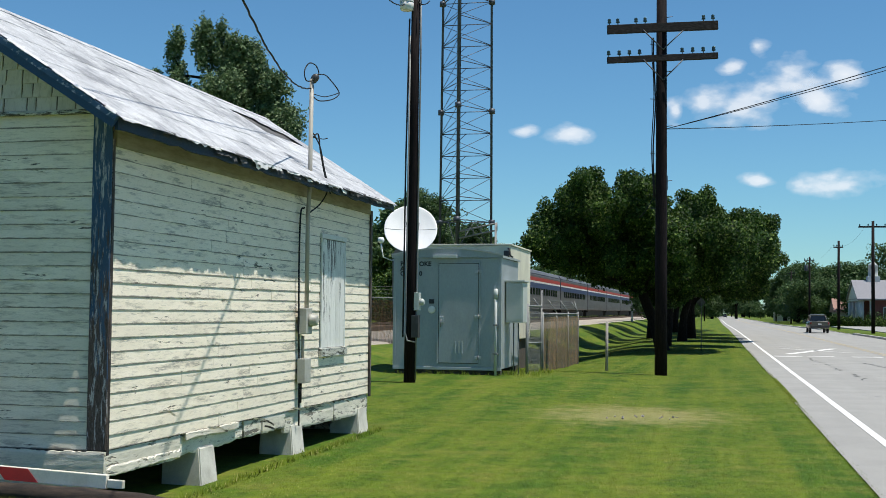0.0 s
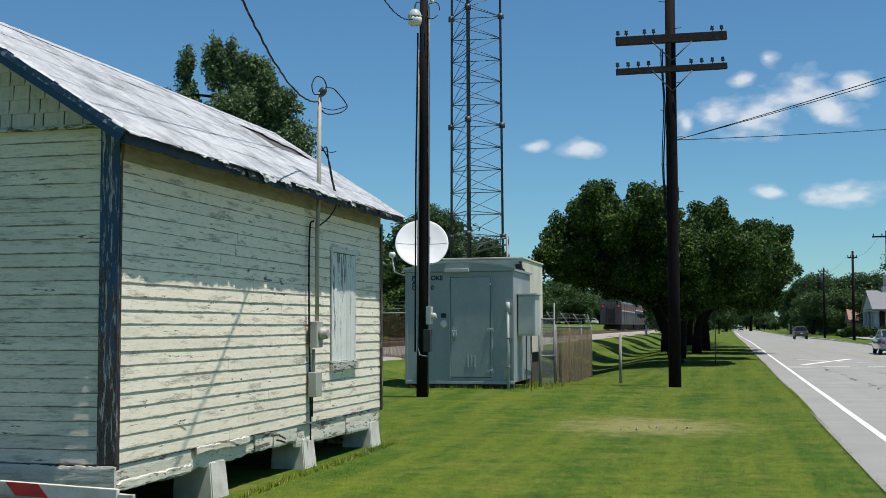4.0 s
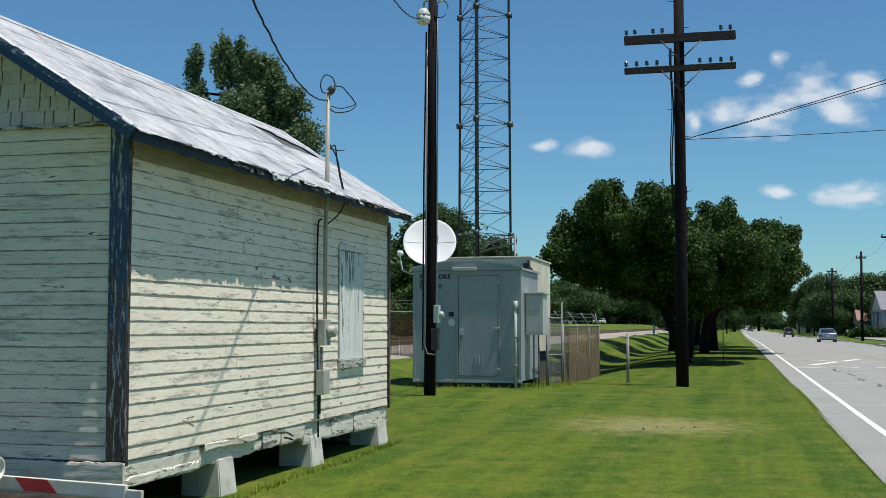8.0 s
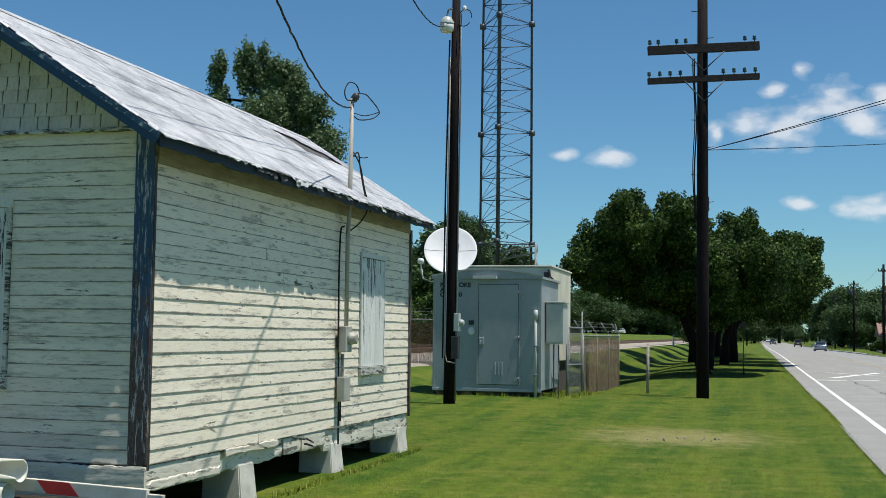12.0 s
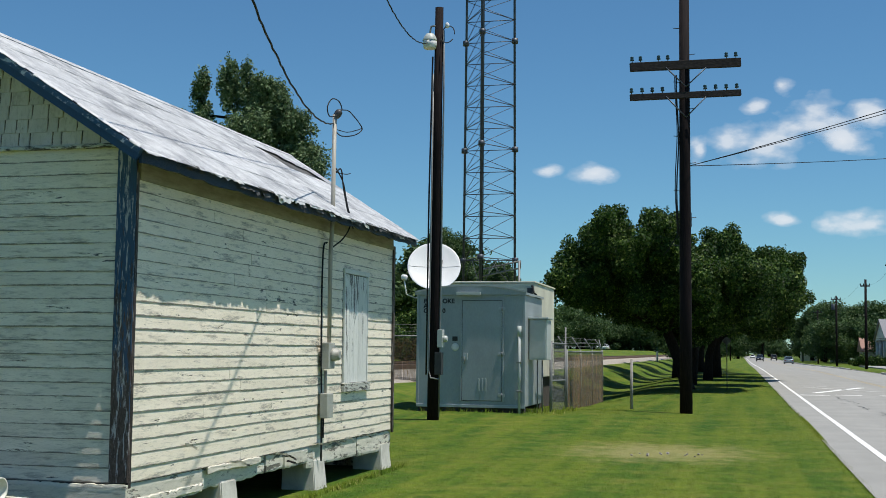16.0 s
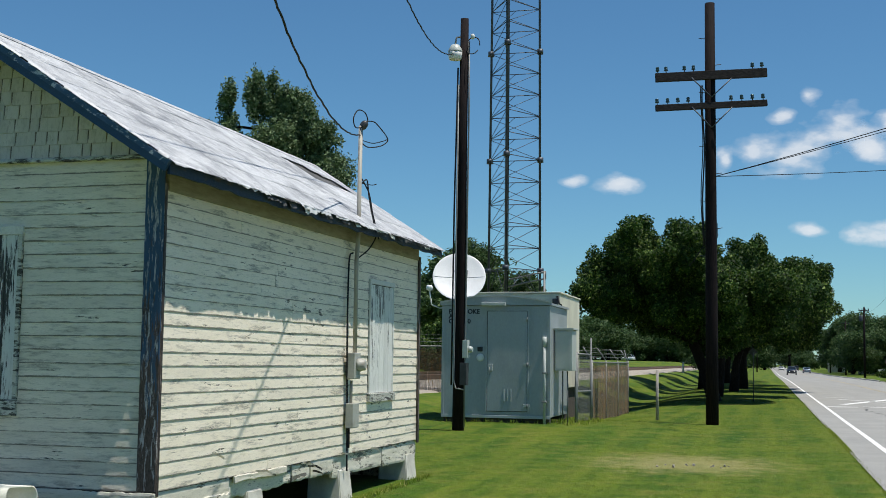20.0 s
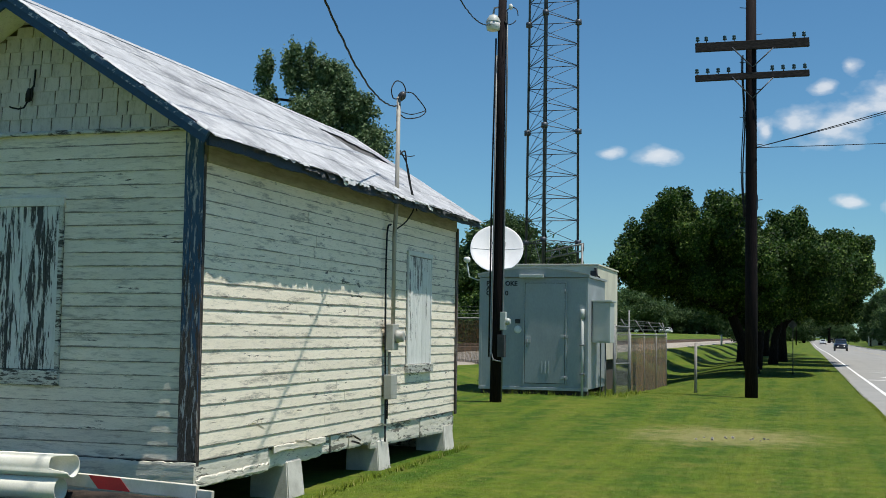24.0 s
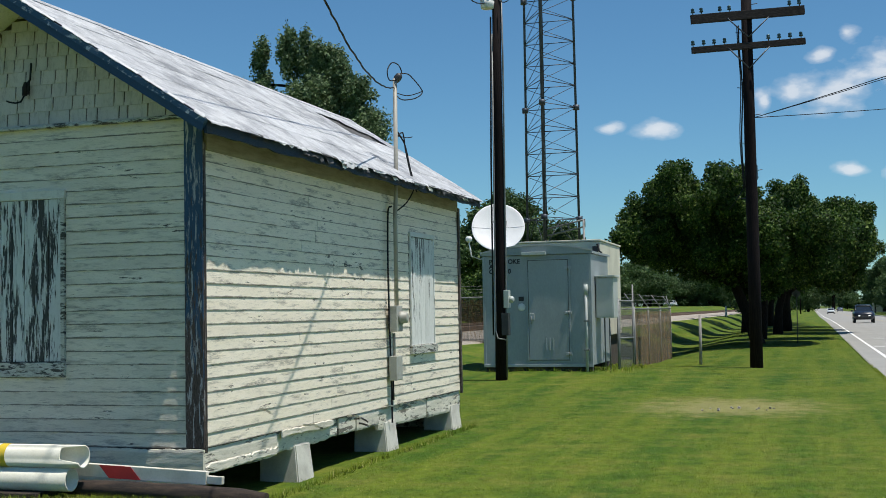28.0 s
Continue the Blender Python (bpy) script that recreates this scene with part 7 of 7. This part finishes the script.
# ---- traffic ----
def wheels(ob, half, ys, r):
    for x in (-half, half):
        for y in ys:
            s = 1 if x > 0 else -1
            w = part("wheel", turned(lathe([(r * 0.7, -0.1), (r, -0.09), (r, 0.09), (r * 0.7, 0.1)], 18), Matrix.Translation((x - s * 0.1, y, r)) @ Matrix.Rotation(radians(90), 4, "Y")), M_RUBBER, ob)
            part("rim", turned(lathe([(r * 0.62, -0.02), (r * 0.6, 0.015), (r * 0.2, 0.03)], 14), Matrix.Translation((x - s * 0.01, y, r)) @ Matrix.Rotation(radians(90 * s), 4, "Y")), M_CHROME, w)


def loft(sections, bm=None, smooth=True):
    bm = bm or bmesh.new()
    rows = [[bm.verts.new(p) for p in s] for s in sections]
    n = len(rows[0])
    for a, b in zip(rows, rows[1:]):
        for i in range(n):
            f = bm.faces.new((a[i], a[(i + 1) % n], b[(i + 1) % n], b[i]))
            f.smooth = smooth
    bm.faces.new(rows[0][::-1])
    bm.faces.new(rows[-1])
    bmesh.ops.recalc_face_normals(bm, faces=bm.faces[:])
    return bm


def ring(y, w, z0, z1, c=0.12):
    return [(-w + c, y, z0), (w - c, y, z0), (w, y, z0 + c), (w, y, z1 - c), (w - c, y, z1), (-w + c, y, z1), (-w, y, z1 - c), (-w, y, z0 + c)]


def vehicle(name, label, category, paint_m, kind, lamps_on):
    """Nose towards +y, wheels on z = 0."""
    ob = thing(name, pose(0, 0, -80), label, category)
    if kind == "sedan":
        L, W, zb, belt, top = 4.7, 0.92, 0.2, 0.92, 1.45
        body = [(-2.35, 0.84, 0.35, 0.85), (-2.2, 0.9, 0.25, 0.98), (-1.2, W, zb, 1.0), (1.0, W, zb, 0.95), (1.9, 0.9, 0.24, 0.80), (2.35, 0.8, 0.32, 0.66)]
        roof = [(-1.75, 0.74, 0.95, 1.02), (-1.0, 0.66, 0.9, 1.42), (0.0, 0.66, 0.9, top), (0.35, 0.66, 0.9, 1.40), (1.15, 0.76, 0.9, 0.98)]
        ys, r = (-1.4, 1.4), 0.32
    elif kind == "suv":
        L, W, zb, belt, top = 4.6, 0.95, 0.3, 1.05, 1.75
        body = [(-2.28, 0.80, 0.46, 0.98), (-2.2, 0.89, 0.38, 1.08), (-1.8, 0.94, 0.32, 1.14), (0.9, W, 0.3, 1.10), (1.6, 0.93, 0.31, 1.06), (2.0, 0.88, 0.34, 1.00), (2.2, 0.78, 0.40, 0.90), (2.28, 0.62, 0.46, 0.80)]
        roof = [(-2.15, 0.78, 1.0, 1.12), (-1.75, 0.66, 1.0, 1.64), (-0.4, 0.66, 1.0, 1.70), (0.30, 0.65, 1.0, 1.62), (1.25, 0.78, 1.0, 1.08)]
        ys, r = (-1.35, 1.4), 0.36
    else:
        L, W, zb, belt, top = 5.2, 0.88, 0.35, 1.05, 1.70
        body = [(-2.7, 0.84, 0.5, 1.06), (-2.6, W, 0.42, 1.08), (0.9, W, 0.38, 1.08), (2.3, 0.86, 0.4, 1.04), (2.7, 0.8, 0.48, 0.92)]
        roof = [(-0.75, 0.74, 1.0, 1.10), (-0.6, 0.68, 1.0, 1.65), (0.3, 0.68, 1.0, top), (0.75, 0.68, 1.0, 1.63), (1.45, 0.76, 1.0, 1.10)]
        ys, r = (-1.6, 1.75), 0.4
    part("body", loft([ring(*s, 0.2 if kind == "suv" else 0.14) for s in body]), paint_m, ob)
    part("glazing", loft([ring(y, w + 0.005, z0, max(z0 + 0.03, z1 - 0.10), 0.02) for y, w, z0, z1 in roof], None, False), M_GLASSDARK, ob)
    part("roof", loft([ring(y, w, z1 - 0.09, z1, 0.03) for y, w, z0, z1 in roof[1:4]]), paint_m, ob)
    for (y0, w0, _, z0), (y1, w1, _, z1) in ((roof[0], roof[1]), (roof[3], roof[4])):
        for s in (-1, 1):
            part("pillar", tube([(s * w0, y0, z0 - 0.03), (s * w1, y1, z1 - 0.05)], 0.05, 6), paint_m, ob)
    wheels(ob, W - 0.02, ys, r)
    e0, e1 = body[0], body[-1]
    part("bumper", box((-e0[1] + 0.02, e0[0] - 0.08, e0[2]), (e0[1] - 0.02, e0[0] + 0.04, e0[2] + 0.2), 0.03), M_BOX_DARK if kind == "pickup" else paint_m, ob)
    part("bumper", box((-e1[1] + 0.02, e1[0] - 0.04, e1[2] - 0.05), (e1[1] - 0.02, e1[0] + 0.07, e1[2] + 0.17), 0.03), M_BOX_DARK, ob)
    for s in (-1, 1):
        part("tail_light", box((s * (e0[1] - 0.12) - 0.1, e0[0] - 0.03, e0[3] - 0.25), (s * (e0[1] - 0.12) + 0.1, e0[0] + 0.05, e0[3] - 0.08), 0.02), M_TAIL_OFF, ob)
        part("headlight", box((s * (e1[1] - 0.18) - 0.09, e1[0] - 0.1, e1[3] - 0.20), (s * (e1[1] - 0.18) + 0.09, e1[0] + 0.03, e1[3] - 0.08), 0.03), M_HEAD if lamps_on else M_CHROME, ob)
        part("mirror", box((s * (W + 0.1) - 0.1, 0.85, belt), (s * (W + 0.1) + 0.1, 1.0, belt + 0.15), 0.03), paint_m, ob)
    part("grille", box((-0.5, e1[0] - 0.05, e1[3] - 0.3), (0.5, e1[0] + 0.02, e1[3] - 0.08), 0.02), M_BOX_DARK if kind == "suv" else M_CHROME, ob)
    part("number_plate", box((-0.16, e0[0] - 0.1, e0[2] + 0.24), (0.16, e0[0] - 0.0, e0[2] + 0.38), 0.005), M_PLATE, ob)
    if kind == "pickup":
        part("load_bed", box((-0.70, -2.55, 1.0), (0.70, -0.85, 1.09), 0.01), M_BOX_DARK, ob)
        part("tailgate", box((-0.72, -2.74, 0.68), (0.72, -2.69, 1.04), 0.01), paint_m, ob)
    return ob


pickup = vehicle("pickup_truck", "dark bronze pickup truck driving away on the far lane", "truck", M_CAR_BRONZE, "pickup", False)
sedan = vehicle("sedan", "blue-silver sedan driving away on the far lane", "car", M_CAR_SILVER, "sedan", False)
suv = vehicle("suv", "dark blue sport utility car coming nearer with headlights", "car", M_CAR_DARK, "suv", True)
white_car = vehicle("sedan", "white sedan far down the road", "car", M_CAR_WHITE, "sedan", False)


parked = vehicle("parked_van", "white van parked beyond the railway", "van", M_CAR_WHITE, "suv", False)
parked.matrix_basis = pose(-36.5, 330, land(-36.5, 330) + 0.02, 0, 0, 75)


# ---- passenger train ----
def coach(last):
    ob = thing("baggage_car" if last else "passenger_coach", pose(TRACK_X, 0, TRACK_Z - 60), "windowless steel baggage car with red, white and blue stripes" if last else "stainless steel passenger coach with red, white and blue stripes", "train coach", "coaches of the train")
    L = 25.6
    part("body", loft([ring(y, 1.52, 1.0, 3.95, 0.1) for y in (0.2, L)], None, False), M_STAINLESS, ob)
    part("roof", slab([(1.5, 3.96), (1.35, 4.22), (0.8, 4.4), (-0.8, 4.4), (-1.35, 4.22), (-1.5, 3.96)], 1, 0.25, L - 0.05), M_STAINLESS, ob)
    part("underframe", box((-1.2, 3.0, 0.35), (1.2, L - 3.0, 0.99)), M_TRAINDARK, ob)
    for s in (-1, 1):
        x0, x1 = (1.522, 1.528) if s > 0 else (-1.528, -1.522)
        dz = -0.36 if last else 0.0
        part("stripe", box((x0, 0.3, 3.36 + dz), (x1, L - 0.1, 3.66 + dz)), M_STRIPE_RED, ob, "red stripe")
        part("stripe", box((x0, 0.3, 3.20 + dz), (x1, L - 0.1, 3.35 + dz)), M_WHITEPAINT, ob, "white stripe")
        part("stripe", box((x0, 0.3, 2.78 + dz), (x1, L - 0.1, 3.19 + dz)), M_STRIPE_BLUE, ob, "blue stripe")
        for y in (4.6, 7.4, 18.2, 21.0) if last else ():
            part("door_track", box((1.53 * s - 0.012, y, 1.1), (1.53 * s + 0.012, y + 0.28, 3.9), 0.004), M_TRAINDARK, ob, "dark edge of a sliding door")
        for k in range(0 if last else 13):
            y = 2.6 + 1.6 * k
            a, b = (1.53, 1.545) if s > 0 else (-1.545, -1.53)
            part("window", box((a, y, 2.2), (b, y + 1.15, 2.76), 0.004), M_GLASSDARK, ob)
        for k in range(4):
            part("flute", box((1.522 * s - 0.012, 0.3, 1.15 + 0.2 * k), (1.522 * s + 0.012, L - 0.1, 1.22 + 0.2 * k)), M_STAINLESS, ob)
    for y in (3.2, L - 3.2):
        bg = part("bogie", box((-1.2, y - 1.6, 0.3), (1.2, y + 1.6, 0.75), 0.05), M_TRAINDARK, ob)
        for dy in (-1.2, 1.2):
            for x in (-0.75, 0.75):
                part("wheel", turned(lathe([(0.4, -0.07), (0.46, -0.06), (0.46, 0.06), (0.4, 0.07)], 16), Matrix.Translation((x, y + dy, 0.64)) @ Matrix.Rotation(radians(90), 4, "Y")), M_TRAINDARK, bg)
    part("end_wall", box((-1.45, 0.12, 1.05), (1.45, 0.195, 3.9), 0.03), M_TRAINEND, ob, "dark grey end wall")
    part("end_door", box((-0.42, 0.09, 1.2), (0.42, 0.115, 3.2), 0.01), M_TRAINDARK, ob, "dark end door")
    for x in (-0.6, 0.48):
        part("diaphragm", box((x, 0.0, 1.05), (x + 0.12, 0.11, 3.4), 0.02), M_TRAINDARK, ob)
    for s in (-1, 1):
        part("tail_light", turned(lathe([(0.12, 0), (0.12, 0.06), (0.06, 0.08)], 12), Matrix.Translation((1.1 * s, 0.115, 3.55)) @ Matrix.Rotation(radians(90), 4, "X")), M_TAIL if last else M_TAIL_OFF, ob, "red tail light")
    return ob


train = [coach(True), coach(False)]
for k in range(7):
    train.append(copy_thing(train[1], pose(TRACK_X, 0, TRACK_Z - 60)))

# ---- fair-weather clouds ----
def cloud(x, y, z, w, h):
    """A far, thin cloud."""
    n = 8
    bm = bmesh.new()
    rows = [[bm.verts.new((w * (i / n - 0.5), 12 * math.sin(3.1 * i / n) * math.sin(3.1 * j / n), h * (j / n - 0.5))) for i in range(n + 1)] for j in range(n + 1)]
    for a, b in zip(rows, rows[1:]):
        for i in range(n):
            bm.faces.new((a[i], a[i + 1], b[i + 1], b[i]))
    ob = part("cloud", bm, M_CLOUD)
    tagged(ob, "small white fair-weather cloud in the blue sky", "cloud", "clouds", "structure")
    ob.visible_shadow = False
    ob.location = (x, y, z)
    return ob


for args in ((-230, 1480, 224, 60, 30), (-173, 1495, 222, 90, 34), (-47, 1540, 256, 34, 46), (24, 1540, 260, 190, 82), (98, 1545, 284, 190, 84), (160, 1560, 298, 90, 44), (24, 1545, 311, 62, 36), (53, 1550, 335, 48, 52), (126, 1555, 262, 90, 50), (57, 1558, 167, 72, 34), (158, 1585, 163, 140, 46)):
    cloud(*args)


# ---- everything that moves ----
def motions():
    every = [0, 4, 8, 12, 16, 20, 24, 28]
    walk(pickup, [(t, pose(9.3, y, road_z(y) + 0.02)) for t, y in [(t, 118 + 13.0 * t if t <= 4 else 106 + 16.0 * t) for t in range(0, 29, 2)]])
    walk(sedan, [(t, pose(9.3, 28 + 12.0 * t if t < 4 else 76 + 15.0 * (t - 4) if t <= 8 else 136 + 14.6 * (t - 8), 0.02 + road_z(20 + 15 * t))) for t in range(0, 29, 2)])
    suv_rows = ((0, 560), (8, 440), (12, 378), (15.5, 322), (17.5, 291), (19.5, 259), (21.5, 227), (23.5, 192), (25, 168), (26.5, 143.5), (28, 121))
    walk(suv, [(t, pose(4.7, y, road_z(y) + 0.02, 0, 0, 180)) for t, y in suv_rows])
    walk(white_car, [(t, pose(4.7, 736 - 15 * t, road_z(736 - 15 * t) + 0.02, 0, 0, 180)) for t in every])
    for k, ob in enumerate(train):
        walk(ob, [(t, pose(TRACK_X, 65.5 + 26.0 * k + 26.5 * t, TRACK_Z - 0.01 - 0.18 + 0.18)) for t in every])


motions()
